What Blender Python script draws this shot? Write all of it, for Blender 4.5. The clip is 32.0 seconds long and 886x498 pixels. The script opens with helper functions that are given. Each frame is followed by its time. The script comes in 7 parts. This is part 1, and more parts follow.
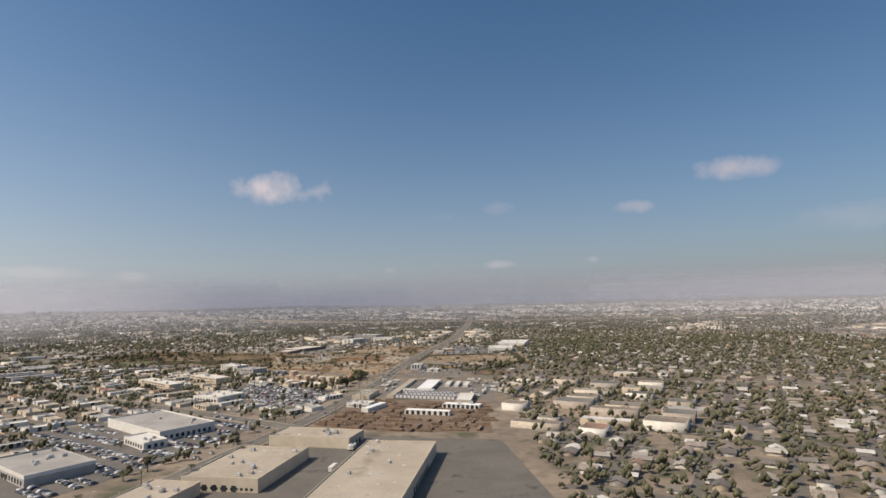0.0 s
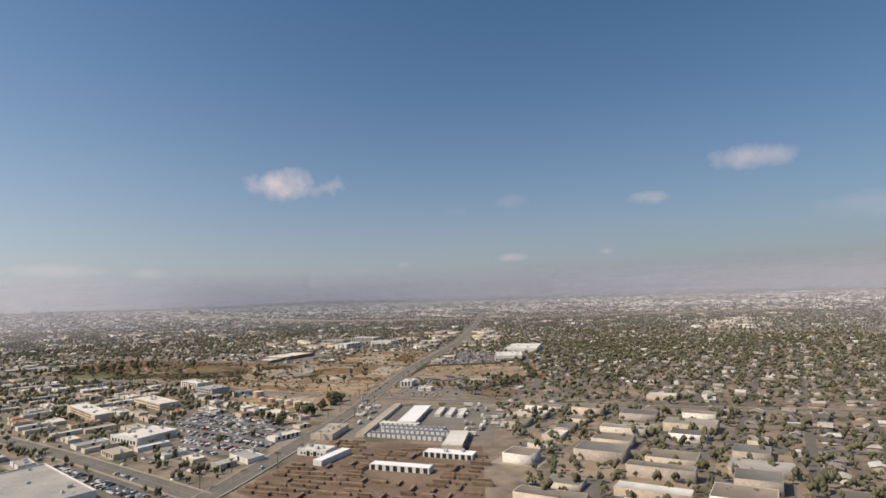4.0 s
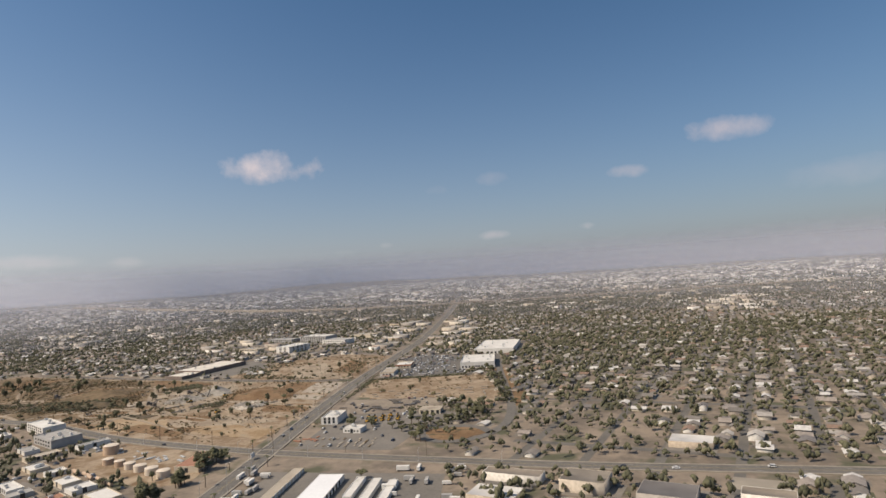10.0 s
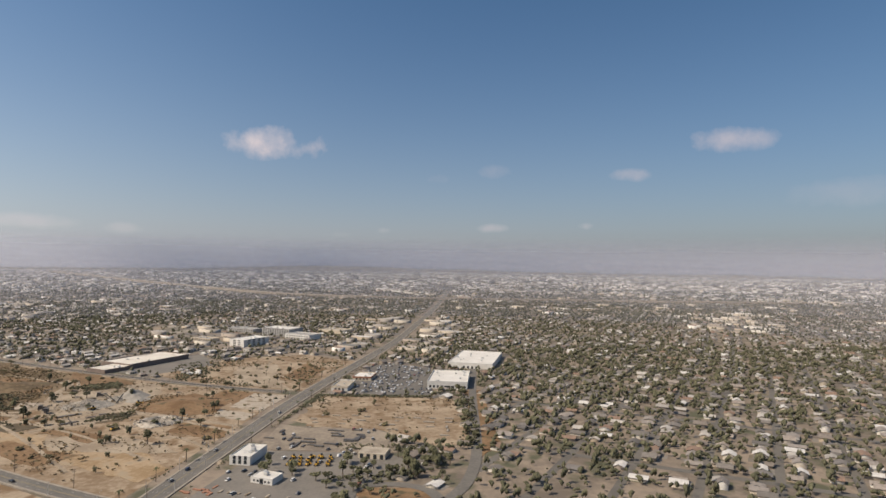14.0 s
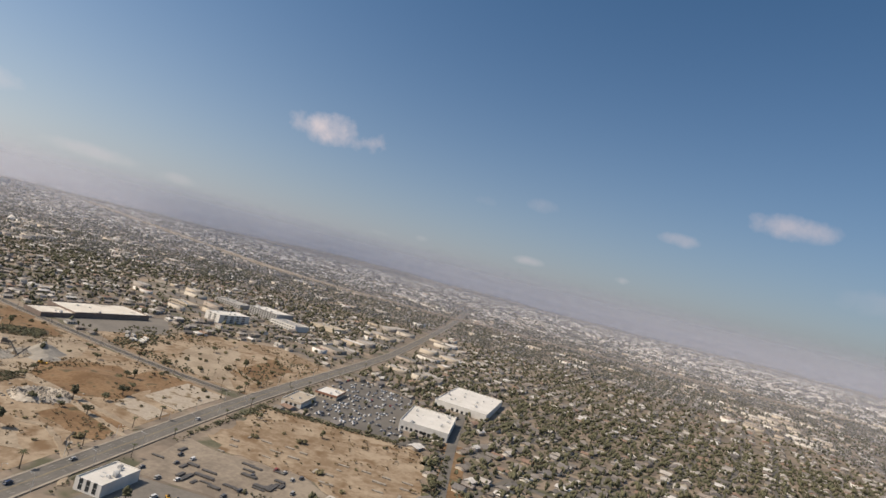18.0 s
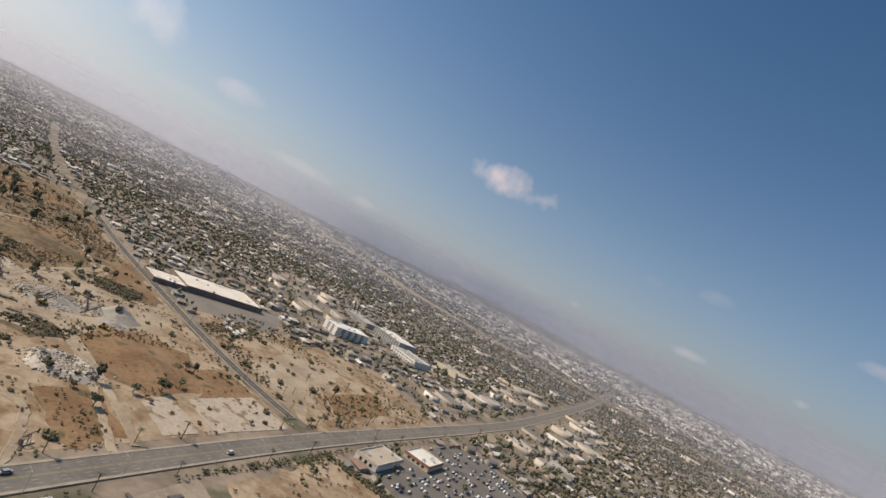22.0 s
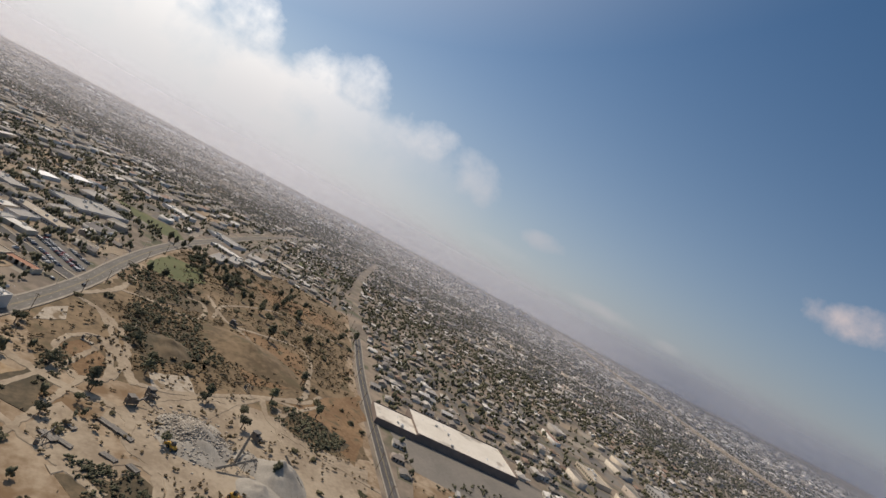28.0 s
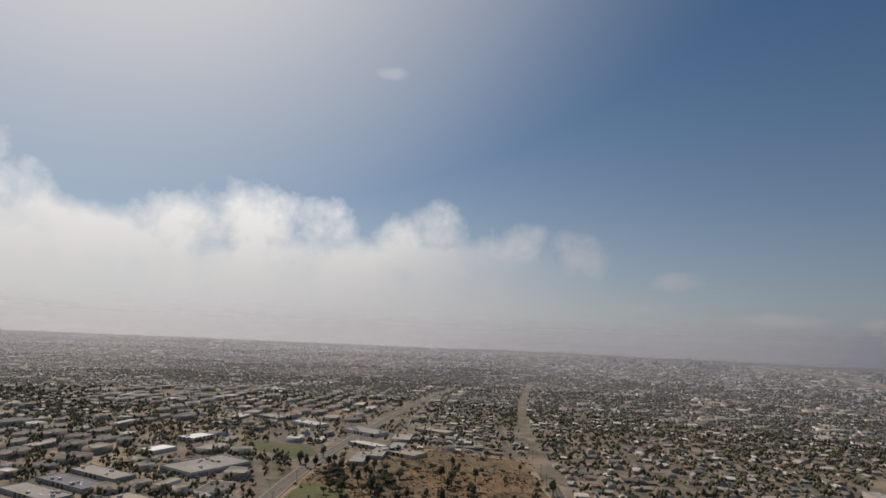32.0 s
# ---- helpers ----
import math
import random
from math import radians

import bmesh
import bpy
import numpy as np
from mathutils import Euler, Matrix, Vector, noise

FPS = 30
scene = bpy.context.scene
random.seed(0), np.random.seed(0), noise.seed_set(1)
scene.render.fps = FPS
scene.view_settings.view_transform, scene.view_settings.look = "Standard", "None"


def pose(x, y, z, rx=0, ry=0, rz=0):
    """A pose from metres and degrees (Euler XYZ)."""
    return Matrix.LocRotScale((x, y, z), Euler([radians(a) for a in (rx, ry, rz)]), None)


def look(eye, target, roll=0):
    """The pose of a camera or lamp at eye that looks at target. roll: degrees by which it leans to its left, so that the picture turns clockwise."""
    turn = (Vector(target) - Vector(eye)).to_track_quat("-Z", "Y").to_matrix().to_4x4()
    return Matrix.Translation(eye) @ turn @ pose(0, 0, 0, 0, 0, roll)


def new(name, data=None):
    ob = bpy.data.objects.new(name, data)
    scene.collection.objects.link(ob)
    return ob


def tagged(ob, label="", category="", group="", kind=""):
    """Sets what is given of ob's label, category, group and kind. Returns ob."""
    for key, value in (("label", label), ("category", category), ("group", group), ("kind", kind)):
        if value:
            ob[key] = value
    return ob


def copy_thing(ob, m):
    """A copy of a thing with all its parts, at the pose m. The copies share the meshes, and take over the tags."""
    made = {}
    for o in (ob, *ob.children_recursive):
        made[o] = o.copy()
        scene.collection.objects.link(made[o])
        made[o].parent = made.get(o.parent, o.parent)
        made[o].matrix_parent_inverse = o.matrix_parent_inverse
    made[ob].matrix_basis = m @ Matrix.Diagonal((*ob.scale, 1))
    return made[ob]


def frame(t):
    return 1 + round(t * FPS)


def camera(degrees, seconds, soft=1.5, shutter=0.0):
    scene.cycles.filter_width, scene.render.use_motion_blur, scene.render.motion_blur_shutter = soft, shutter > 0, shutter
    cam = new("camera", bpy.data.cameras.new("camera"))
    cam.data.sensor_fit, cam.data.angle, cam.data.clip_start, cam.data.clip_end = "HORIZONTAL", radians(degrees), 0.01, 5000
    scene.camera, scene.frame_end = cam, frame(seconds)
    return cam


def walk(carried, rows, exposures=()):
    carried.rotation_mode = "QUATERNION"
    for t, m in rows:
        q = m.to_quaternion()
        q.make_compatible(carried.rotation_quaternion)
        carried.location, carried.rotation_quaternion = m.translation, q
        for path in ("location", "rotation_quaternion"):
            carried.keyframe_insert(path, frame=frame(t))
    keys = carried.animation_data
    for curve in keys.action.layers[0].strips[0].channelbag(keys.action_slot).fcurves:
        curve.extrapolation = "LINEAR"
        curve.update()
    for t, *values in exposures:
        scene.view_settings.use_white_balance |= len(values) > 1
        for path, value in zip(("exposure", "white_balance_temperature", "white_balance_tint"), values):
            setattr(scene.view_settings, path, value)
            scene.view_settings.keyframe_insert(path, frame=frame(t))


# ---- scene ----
cam = camera(77.9, 32.0, soft=1.55)
# seconds, x, y, z in metres, heading to the left, look up, lean
ROWS = [
    (0.0, -0.00, 37.79, 98.79, -0.35, 5.55, 1.21),
    (0.5, 3.17, 54.51, 100.59, -0.34, 4.25, -0.86),
    (1.0, 6.31, 71.19, 102.35, -0.01, 3.56, 1.30),
    (1.5, 9.39, 87.82, 104.06, 0.02, 3.90, 2.72),
    (2.0, 12.43, 104.40, 105.71, -0.14, 4.28, 1.15),
    (2.5, 15.48, 121.01, 107.30, -0.00, 4.41, 1.17),
    (3.0, 18.59, 137.72, 108.85, 0.38, 4.73, 1.08),
    (3.5, 21.78, 154.49, 110.31, 1.09, 5.16, 1.38),
    (5.5, 34.75, 221.62, 115.63, -0.25, 3.28, 3.39),
    (6.0, 38.05, 238.36, 116.94, -1.12, 3.12, 3.03),
    (6.5, 41.41, 255.05, 118.27, -1.33, 3.02, 4.85),
    (7.0, 44.85, 271.64, 119.61, -1.16, 2.79, 5.96),
    (7.5, 48.40, 288.07, 121.01, -0.92, 3.02, 3.84),
    (8.0, 52.04, 304.26, 122.46, -0.89, 2.86, 2.21),
    (8.5, 55.78, 320.11, 123.95, -0.77, 2.78, 3.06),
    (9.0, 59.59, 335.54, 125.49, -0.55, 2.67, 3.83),
    (9.5, 63.46, 350.50, 127.12, -0.38, 2.68, 5.46),
    (10.0, 67.32, 364.99, 128.83, -0.70, 2.67, 3.65),
    (10.5, 71.14, 379.08, 130.62, -1.32, 2.45, 1.89),
    (11.0, 74.90, 392.88, 132.46, -1.80, 2.39, 0.47),
    (11.5, 78.60, 406.60, 134.36, -1.70, 2.49, 1.73),
    (12.0, 82.20, 420.37, 136.31, -1.08, 2.58, 0.41),
    (12.5, 85.67, 434.28, 138.28, -0.69, 2.25, -0.22),
    (13.0, 88.99, 448.36, 140.16, -0.52, 2.00, -0.16),
    (13.5, 92.19, 462.68, 141.84, -0.85, 1.65, -1.86),
    (14.0, 95.25, 477.25, 143.20, -1.18, 1.57, -0.77),
    (14.5, 98.20, 492.08, 144.19, -1.38, 1.33, -1.62),
    (16.5, 109.45, 552.50, 146.43, 0.96, 2.58, -4.47),
    (17.0, 111.87, 567.91, 146.49, 0.87, 2.49, -5.87),
    (17.5, 113.82, 583.64, 146.08, 1.04, 2.58, -9.39),
    (18.0, 115.21, 599.75, 145.24, 1.87, 2.97, -14.11),
    (18.5, 115.93, 616.25, 144.03, 3.46, 3.42, -17.38),
    (19.0, 115.94, 633.13, 142.63, 4.98, 3.77, -19.74),
    (19.5, 115.21, 650.35, 141.17, 6.60, 3.92, -22.62),
    (20.0, 113.74, 667.85, 139.69, 8.37, 4.05, -25.63),
    (20.5, 111.56, 685.60, 138.31, 10.46, 3.84, -27.41),
    (21.0, 108.70, 703.60, 137.23, 13.00, 3.40, -28.22),
    (21.5, 105.30, 721.79, 136.50, 15.79, 3.04, -27.79),
    (22.0, 101.45, 739.98, 136.13, 18.46, 2.69, -27.00),
    (22.5, 97.18, 758.08, 136.01, 21.09, 2.47, -26.46),
    (23.0, 92.45, 776.03, 135.97, 23.64, 2.06, -25.66),
    (23.5, 87.17, 793.61, 135.83, 26.22, 2.07, -27.66),
    (24.0, 81.27, 810.50, 135.53, 28.63, 1.86, -29.13),
    (24.5, 74.67, 826.45, 135.08, 31.02, 1.75, -30.36),
    (25.0, 67.23, 841.25, 134.50, 33.39, 1.00, -28.46),
    (25.5, 58.81, 854.73, 133.86, 36.20, 1.21, -26.80),
    (27.5, 20.94, 903.32, 131.25, 49.96, 1.39, -28.94),
    (28.0, 10.22, 914.25, 130.57, 52.52, 1.37, -28.20),
    (28.5, -1.59, 924.02, 129.82, 54.78, 2.31, -26.38),
    (29.0, -14.20, 932.82, 128.96, 56.71, 3.44, -23.87),
    (29.5, -27.40, 940.88, 128.12, 58.94, 4.49, -20.39),
    (30.0, -41.07, 948.42, 127.41, 61.36, 5.05, -16.25),
    (30.5, -55.05, 955.59, 126.88, 63.46, 6.26, -13.25),
    (31.0, -69.23, 962.56, 126.53, 64.98, 7.30, -10.48),
    (31.5, -83.52, 969.45, 126.32, 66.10, 8.44, -6.55),
    (32.0, -97.84, 976.31, 126.19, 67.35, 9.64, -2.62),
]
EXPOSURES = [(0.0, 0.0), (17.0, 0.0), (24.0, -0.05), (28.0, -0.28), (30.0, -0.5), (32.0, -0.68)]
walk(cam, [(t, pose(x, y, z, 90 + pitch, roll, yaw)) for t, x, y, z, yaw, pitch, roll in ROWS], EXPOSURES)

# ---------------------------------------------------------------- light
SUN_AZ, SUN_EL = 107.0, 47.0          # degrees to the left of north (+y), and up
sun_dir = Vector((-math.sin(radians(SUN_AZ)) * math.cos(radians(SUN_EL)),
                  math.cos(radians(SUN_AZ)) * math.cos(radians(SUN_EL)), math.sin(radians(SUN_EL))))
sun = new("sun", bpy.data.lights.new("sun", "SUN"))
sun.data.energy, sun.data.angle, sun.data.color = 4.6, radians(0.6), (1.0, 0.85, 0.68)
sun.matrix_world = look(sun_dir * 900, (0, 0, 0))

world = bpy.data.worlds.new("sky")
scene.world = world
world.use_nodes = True
WN, WL = world.node_tree.nodes, world.node_tree.links
WN.clear()


def wmath(op, a, b=None, c=None, clamp=False):
    n = WN.new("ShaderNodeMath")
    n.operation, n.use_clamp = op, clamp
    for i, v in enumerate((a, b, c)):
        if v is None:
            continue
        if isinstance(v, (int, float)):
            n.inputs[i].default_value = v
        else:
            WL.new(v, n.inputs[i])
    return n.outputs[0]


def wmix(fac, a, b):
    n = WN.new("ShaderNodeMix")
    n.data_type = "RGBA"
    for sock, v in ((n.inputs[0], fac), (n.inputs[6], a), (n.inputs[7], b)):
        if isinstance(v, (int, float)):
            sock.default_value = v
        elif isinstance(v, tuple):
            sock.default_value = (*v, 1)
        else:
            WL.new(v, sock)
    return n.outputs[2]


sky = WN.new("ShaderNodeTexSky")
sky.sky_type, sky.sun_disc = "NISHITA", False
sky.sun_elevation, sky.sun_rotation = radians(SUN_EL), radians(-SUN_AZ)
sky.air_density, sky.dust_density, sky.ozone_density, sky.altitude = 1.0, 0.35, 2.4, 50
coord = WN.new("ShaderNodeTexCoord")
split = WN.new("ShaderNodeSeparateXYZ")
WL.new(coord.outputs["Generated"], split.inputs[0])
el = wmath("MULTIPLY", wmath("ARCSINE", split.outputs[2]), 57.2958)
az = wmath("MULTIPLY", wmath("ARCTAN2", wmath("MULTIPLY", split.outputs[0], -1.0), split.outputs[1]), 57.2958)
puff = WN.new("ShaderNodeTexNoise")
puff.inputs["Scale"].default_value, puff.inputs["Detail"].default_value, puff.inputs["Roughness"].default_value = 11.0, 5.0, 0.55
WL.new(coord.outputs["Generated"], puff.inputs["Vector"])
swell = WN.new("ShaderNodeTexNoise")
swell.inputs["Scale"].default_value, swell.inputs["Detail"].default_value = 4.5, 4.0
WL.new(coord.outputs["Generated"], swell.inputs["Vector"])
wisp = WN.new("ShaderNodeTexNoise")
wisp.inputs["Scale"].default_value, wisp.inputs["Detail"].default_value, wisp.inputs["Roughness"].default_value = 36.0, 6.0, 0.6
WL.new(coord.outputs["Generated"], wisp.inputs["Vector"])
rough_edge = wmath("ADD", wmath("MULTIPLY", wmath("SUBTRACT", puff.outputs[0], 0.5), 2.2), wmath("MULTIPLY", wmath("SUBTRACT", wisp.outputs[0], 0.5), 0.9))
# lone fair-weather clouds: azimuth, elevation, half width, half height, density
CLOUDS = [(16.8, 11.7, 6.0, 2.1, 1.0), (-29.3, 11.8, 4.2, 1.5, 0.65), (-20.0, 9.0, 2.4, 0.8, 0.5), (-6.0, 3.8, 1.9, 0.55, 0.6),
          (-15.7, 4.0, 1.2, 0.6, 0.75), (-0.5, 8.8, 1.8, 0.8, 0.25), (-6.4, 9.7, 2.0, 0.9, 0.22), (37.5, 3.2, 6.0, 0.8, 0.6), (29.0, 2.9, 2.0, 0.6, 0.45),
          (9.3, 2.9, 1.6, 0.5, 0.4), (5.0, 3.4, 0.9, 0.4, 0.4), (-38.0, 6.5, 6.0, 1.6, 0.25), (48.0, 4.2, 5.0, 0.8, 0.25), (74.3, 27.0, 2.4, 0.7, 0.2)]
# the heads of the cumulus bank over the coast
HEADS = [(116, 12.0, 9, 8.0, 1.0), (107, 9.0, 5, 4.5, 1.0), (101, 7.5, 5, 3.5, 0.9), (94, 9.0, 6, 4.0, 1.0), (87, 11.0, 6, 4.8, 1.0), (80, 10.5, 5, 4.2, 1.0), (73, 9.5, 5, 3.6, 0.9), (68, 11.5, 4, 3.2, 0.75),
         (61, 9.5, 5, 3.2, 0.65), (54, 9.0, 4, 3.0, 0.5), (44, 6.6, 3, 1.2, 0.45), (128, 9.0, 9, 7.0, 1.0), (143, 8.0, 9, 6.0, 1.0)]
cover = None
lone = None
for c_az, c_el, c_w, c_h, dens in CLOUDS + HEADS:
    dx = wmath("DIVIDE", wmath("SUBTRACT", az, c_az), c_w)
    dy = wmath("DIVIDE", wmath("SUBTRACT", el, c_el), c_h)
    r2 = wmath("ADD", wmath("MULTIPLY", dx, dx), wmath("MULTIPLY", dy, dy))
    is_head = c_az > 50 and c_h > 2
    ragged = rough_edge if is_head else wmath("MULTIPLY", rough_edge, 1.15)
    m = wmath("MULTIPLY", wmath("MULTIPLY", wmath("ADD", wmath("SUBTRACT", 0.9 if is_head else 0.75, r2), ragged), 1.0 if is_head else 1.1, clamp=True), dens)
    cover = m if cover is None else wmath("MAXIMUM", cover, m)
    if (c_az, c_el, c_w, c_h, dens) == CLOUDS[-1]:
        lone = cover
# the flat foot of the bank
top = wmath("ADD", 11.2, wmath("MULTIPLY", wmath("SUBTRACT", swell.outputs[0], 0.5), 9.0))
top = wmath("ADD", top, wmath("MULTIPLY", wmath("SUBTRACT", puff.outputs[0], 0.5), 5.0))
bank = wmath("MULTIPLY", wmath("SUBTRACT", top, el), 0.4, clamp=True)
bank = wmath("MULTIPLY", bank, wmath("MULTIPLY", wmath("SUBTRACT", az, 50.0), 0.04, clamp=True))
bank = wmath("MULTIPLY", bank, wmath("MULTIPLY", wmath("SUBTRACT", 165.0, az), 0.05, clamp=True))
bank = wmath("MULTIPLY", bank, wmath("MULTIPLY_ADD", puff.outputs[0], 1.6, 0.15, clamp=True))
cover = wmath("MAXIMUM", cover, bank)
# haze that thickens to the horizon, whiter on the sun's side
haze = wmath("POWER", 2.718, wmath("MULTIPLY", wmath("MAXIMUM", el, 0.0), -0.10))
haze = wmath("MULTIPLY", wmath("MULTIPLY", haze, 0.95), wmath("MULTIPLY_ADD", lone, -0.6, 1.0))
toward = WN.new("ShaderNodeVectorMath")
toward.operation = "DOT_PRODUCT"
WL.new(coord.outputs["Generated"], toward.inputs[0])
toward.inputs[1].default_value = sun_dir
glow = wmath("POWER", wmath("MAXIMUM", toward.outputs["Value"], 0.0), 2.2)
back = wmath("MULTIPLY_ADD", toward.outputs["Value"], 1.1, 0.62, clamp=True)
veil = wmath("MULTIPLY", wmath("POWER", wmath("MAXIMUM", toward.outputs["Value"], 0.0), 6.0), 1.15)
haze = wmath("MAXIMUM", haze, wmath("MULTIPLY", veil, 1.0, clamp=True))
bg_sky = WN.new("ShaderNodeBackground")
deep = WN.new("ShaderNodeHueSaturation")
deep.inputs["Saturation"].default_value, deep.inputs["Hue"].default_value = 1.22, 0.496
WL.new(sky.outputs[0], deep.inputs["Color"]), WL.new(deep.outputs[0], bg_sky.inputs[0])
bg_sky.inputs[1].default_value = 0.087
bg_haze = WN.new("ShaderNodeBackground")
WL.new(wmix(wmath("MULTIPLY", glow, 1.7, clamp=True), wmix(back, (0.225, 0.23, 0.285), (0.40, 0.405, 0.47)), (1.08, 1.06, 1.05)), bg_haze.inputs[0])
bg_cloud = WN.new("ShaderNodeBackground")
WL.new(wmix(wmath("MULTIPLY", glow, 2.0, clamp=True), (0.66, 0.58, 0.60), wmix(wmath("MULTIPLY_ADD", el, 0.085, -0.1, clamp=True), (0.80, 0.77, 0.76), (1.5, 1.46, 1.42))), bg_cloud.inputs[0])
mix1, mix2, wout = WN.new("ShaderNodeMixShader"), WN.new("ShaderNodeMixShader"), WN.new("ShaderNodeOutputWorld")
WL.new(cover, mix1.inputs[0]), WL.new(bg_sky.outputs[0], mix1.inputs[1]), WL.new(bg_cloud.outputs[0], mix1.inputs[2])
WL.new(haze, mix2.inputs[0]), WL.new(mix1.outputs[0], mix2.inputs[1]), WL.new(bg_haze.outputs[0], mix2.inputs[2])
WL.new(mix2.outputs[0], wout.inputs[0])

# ---------------------------------------------------------------- materials


def mat(name, a, b, scale=0.3, fine=None, rough=0.9, metal=0.0, bump=0.0, per="", spread=0.25, spots=None, lo=0.58, hi=0.98):
    """Two tones mixed by noise at two scales; per: 'object' or 'island' for a tone of its own per piece."""
    m = bpy.data.materials.new(name)
    m.use_nodes = True
    n, l = m.node_tree.nodes, m.node_tree.links
    bsdf = n["Principled BSDF"]
    bsdf.inputs["Roughness"].default_value, bsdf.inputs["Metallic"].default_value = rough, metal
    geo = n.new("ShaderNodeNewGeometry")
    n1, n2 = n.new("ShaderNodeTexNoise"), n.new("ShaderNodeTexNoise")
    for k, s in ((n1, scale), (n2, fine or scale * 9)):
        k.inputs["Scale"].default_value, k.inputs["Detail"].default_value, k.inputs["Roughness"].default_value = s, 5.0, 0.62
        l.new(geo.outputs["Position"], k.inputs["Vector"])
    add = n.new("ShaderNodeMath")
    add.operation = "MULTIPLY_ADD"
    l.new(n2.outputs[0], add.inputs[0])
    add.inputs[1].default_value = 0.55
    l.new(n1.outputs[0], add.inputs[2])
    ramp = n.new("ShaderNodeMapRange")
    ramp.inputs["From Min"].default_value, ramp.inputs["From Max"].default_value = lo, hi
    l.new(add.outputs[0], ramp.inputs["Value"])
    mix = n.new("ShaderNodeMix")
    mix.data_type = "RGBA"
    mix.inputs[6].default_value, mix.inputs[7].default_value = (*a, 1), (*b, 1)
    l.new(ramp.outputs[0], mix.inputs[0])
    col = mix.outputs[2]
    if spots:
        n3 = n.new("ShaderNodeTexNoise")
        n3.inputs["Scale"].default_value, n3.inputs["Detail"].default_value = spots[1], 6.0
        l.new(geo.outputs["Position"], n3.inputs["Vector"])
        r3 = n.new("ShaderNodeMapRange")
        r3.inputs["From Min"].default_value, r3.inputs["From Max"].default_value = spots[2], spots[2] + 0.1
        l.new(n3.outputs[0], r3.inputs["Value"])
        m3 = n.new("ShaderNodeMix")
        m3.data_type = "RGBA"
        m3.inputs[7].default_value = (*spots[0], 1)
        l.new(r3.outputs[0], m3.inputs[0]), l.new(col, m3.inputs[6])
        col = m3.outputs[2]
    if per:
        if per == "object":
            rnd = n.new("ShaderNodeObjectInfo").outputs["Random"]
        else:
            rnd = geo.outputs["Random Per Island"]
        hsv = n.new("ShaderNodeHueSaturation")
        mr = n.new("ShaderNodeMapRange")
        mr.inputs["To Min"].default_value, mr.inputs["To Max"].default_value = 1 - spread, 1 + spread
        l.new(rnd, mr.inputs["Value"]), l.new(mr.outputs[0], hsv.inputs["Value"])
        l.new(col, hsv.inputs["Color"])
        col = hsv.outputs[0]
    l.new(col, bsdf.inputs["Base Color"])
    if bump:
        bp = n.new("ShaderNodeBump")
        bp.inputs["Strength"].default_value, bp.inputs["Distance"].default_value = bump, 0.3
        l.new(add.outputs[0], bp.inputs["Height"]), l.new(bp.outputs[0], bsdf.inputs["Normal"])
    return m


def palette(name, colours, per="island", rough=0.8, grain=0.5):
    """Each piece takes one of several real paints by its random number."""
    m = bpy.data.materials.new(name)
    m.use_nodes = True
    n, l = m.node_tree.nodes, m.node_tree.links
    bsdf = n["Principled BSDF"]
    bsdf.inputs["Roughness"].default_value = rough
    geo = n.new("ShaderNodeNewGeometry")
    rnd = n.new("ShaderNodeObjectInfo").outputs["Random"] if per == "object" else geo.outputs["Random Per Island"]
    ramp = n.new("ShaderNodeValToRGB")
    ramp.color_ramp.interpolation = "CONSTANT"
    while len(ramp.color_ramp.elements) < len(colours):
        ramp.color_ramp.elements.new(0.5)
    for i, c in enumerate(colours):
        e = ramp.color_ramp.elements[i]
        e.position, e.color = i / len(colours), (*c, 1)
    l.new(rnd, ramp.inputs[0])
    nz = n.new("ShaderNodeTexNoise")
    nz.inputs["Scale"].default_value, nz.inputs["Detail"].default_value = grain, 5.0
    l.new(geo.outputs["Position"], nz.inputs["Vector"])
    mr = n.new("ShaderNodeMapRange")
    mr.inputs["From Min"].default_value, mr.inputs["From Max"].default_value = 0.3, 0.7
    mr.inputs["To Min"].default_value, mr.inputs["To Max"].default_value = 0.78, 1.1
    l.new(nz.outputs[0], mr.inputs["Value"])
    hsv = n.new("ShaderNodeHueSaturation")
    l.new(ramp.outputs[0], hsv.inputs["Color"]), l.new(mr.outputs[0], hsv.inputs["Value"])
    l.new(hsv.outputs[0], bsdf.inputs["Base Color"])
    return m


M = {}
M["city"] = mat("city_ground", (0.14, 0.115, 0.09), (0.255, 0.205, 0.155), 0.016, 0.11, 0.95, spots=((0.085, 0.085, 0.05), 0.03, 0.54), lo=0.66, hi=0.90)
M["far"] = mat("far_ground", (0.11, 0.10, 0.088), (0.18, 0.16, 0.135), 0.006, 0.05, 0.95)
M["dirt"] = mat("dry_dirt", (0.195, 0.135, 0.08), (0.34, 0.27, 0.19), 0.03, 0.22, 0.97, bump=0.4, spots=((0.165, 0.105, 0.055), 0.05, 0.55), lo=0.66, hi=0.90)
M["track"] = mat("packed_dirt_track", (0.235, 0.185, 0.13), (0.345, 0.285, 0.21), 0.04, 0.4, 0.97, bump=0.2, lo=0.66, hi=0.90)
M["grass_dry"] = mat("dry_grass_ground", (0.145, 0.085, 0.04), (0.235, 0.15, 0.08), 0.05, 0.4, 0.97, bump=0.5, spots=((0.09, 0.07, 0.035), 0.1, 0.56), lo=0.66, hi=0.90)
M["ochre"] = mat("ochre_ground", (0.25, 0.17, 0.09), (0.37, 0.28, 0.18), 0.03, 0.3, 0.97, bump=0.3, spots=((0.30, 0.24, 0.165), 0.06, 0.55), lo=0.66, hi=0.90)
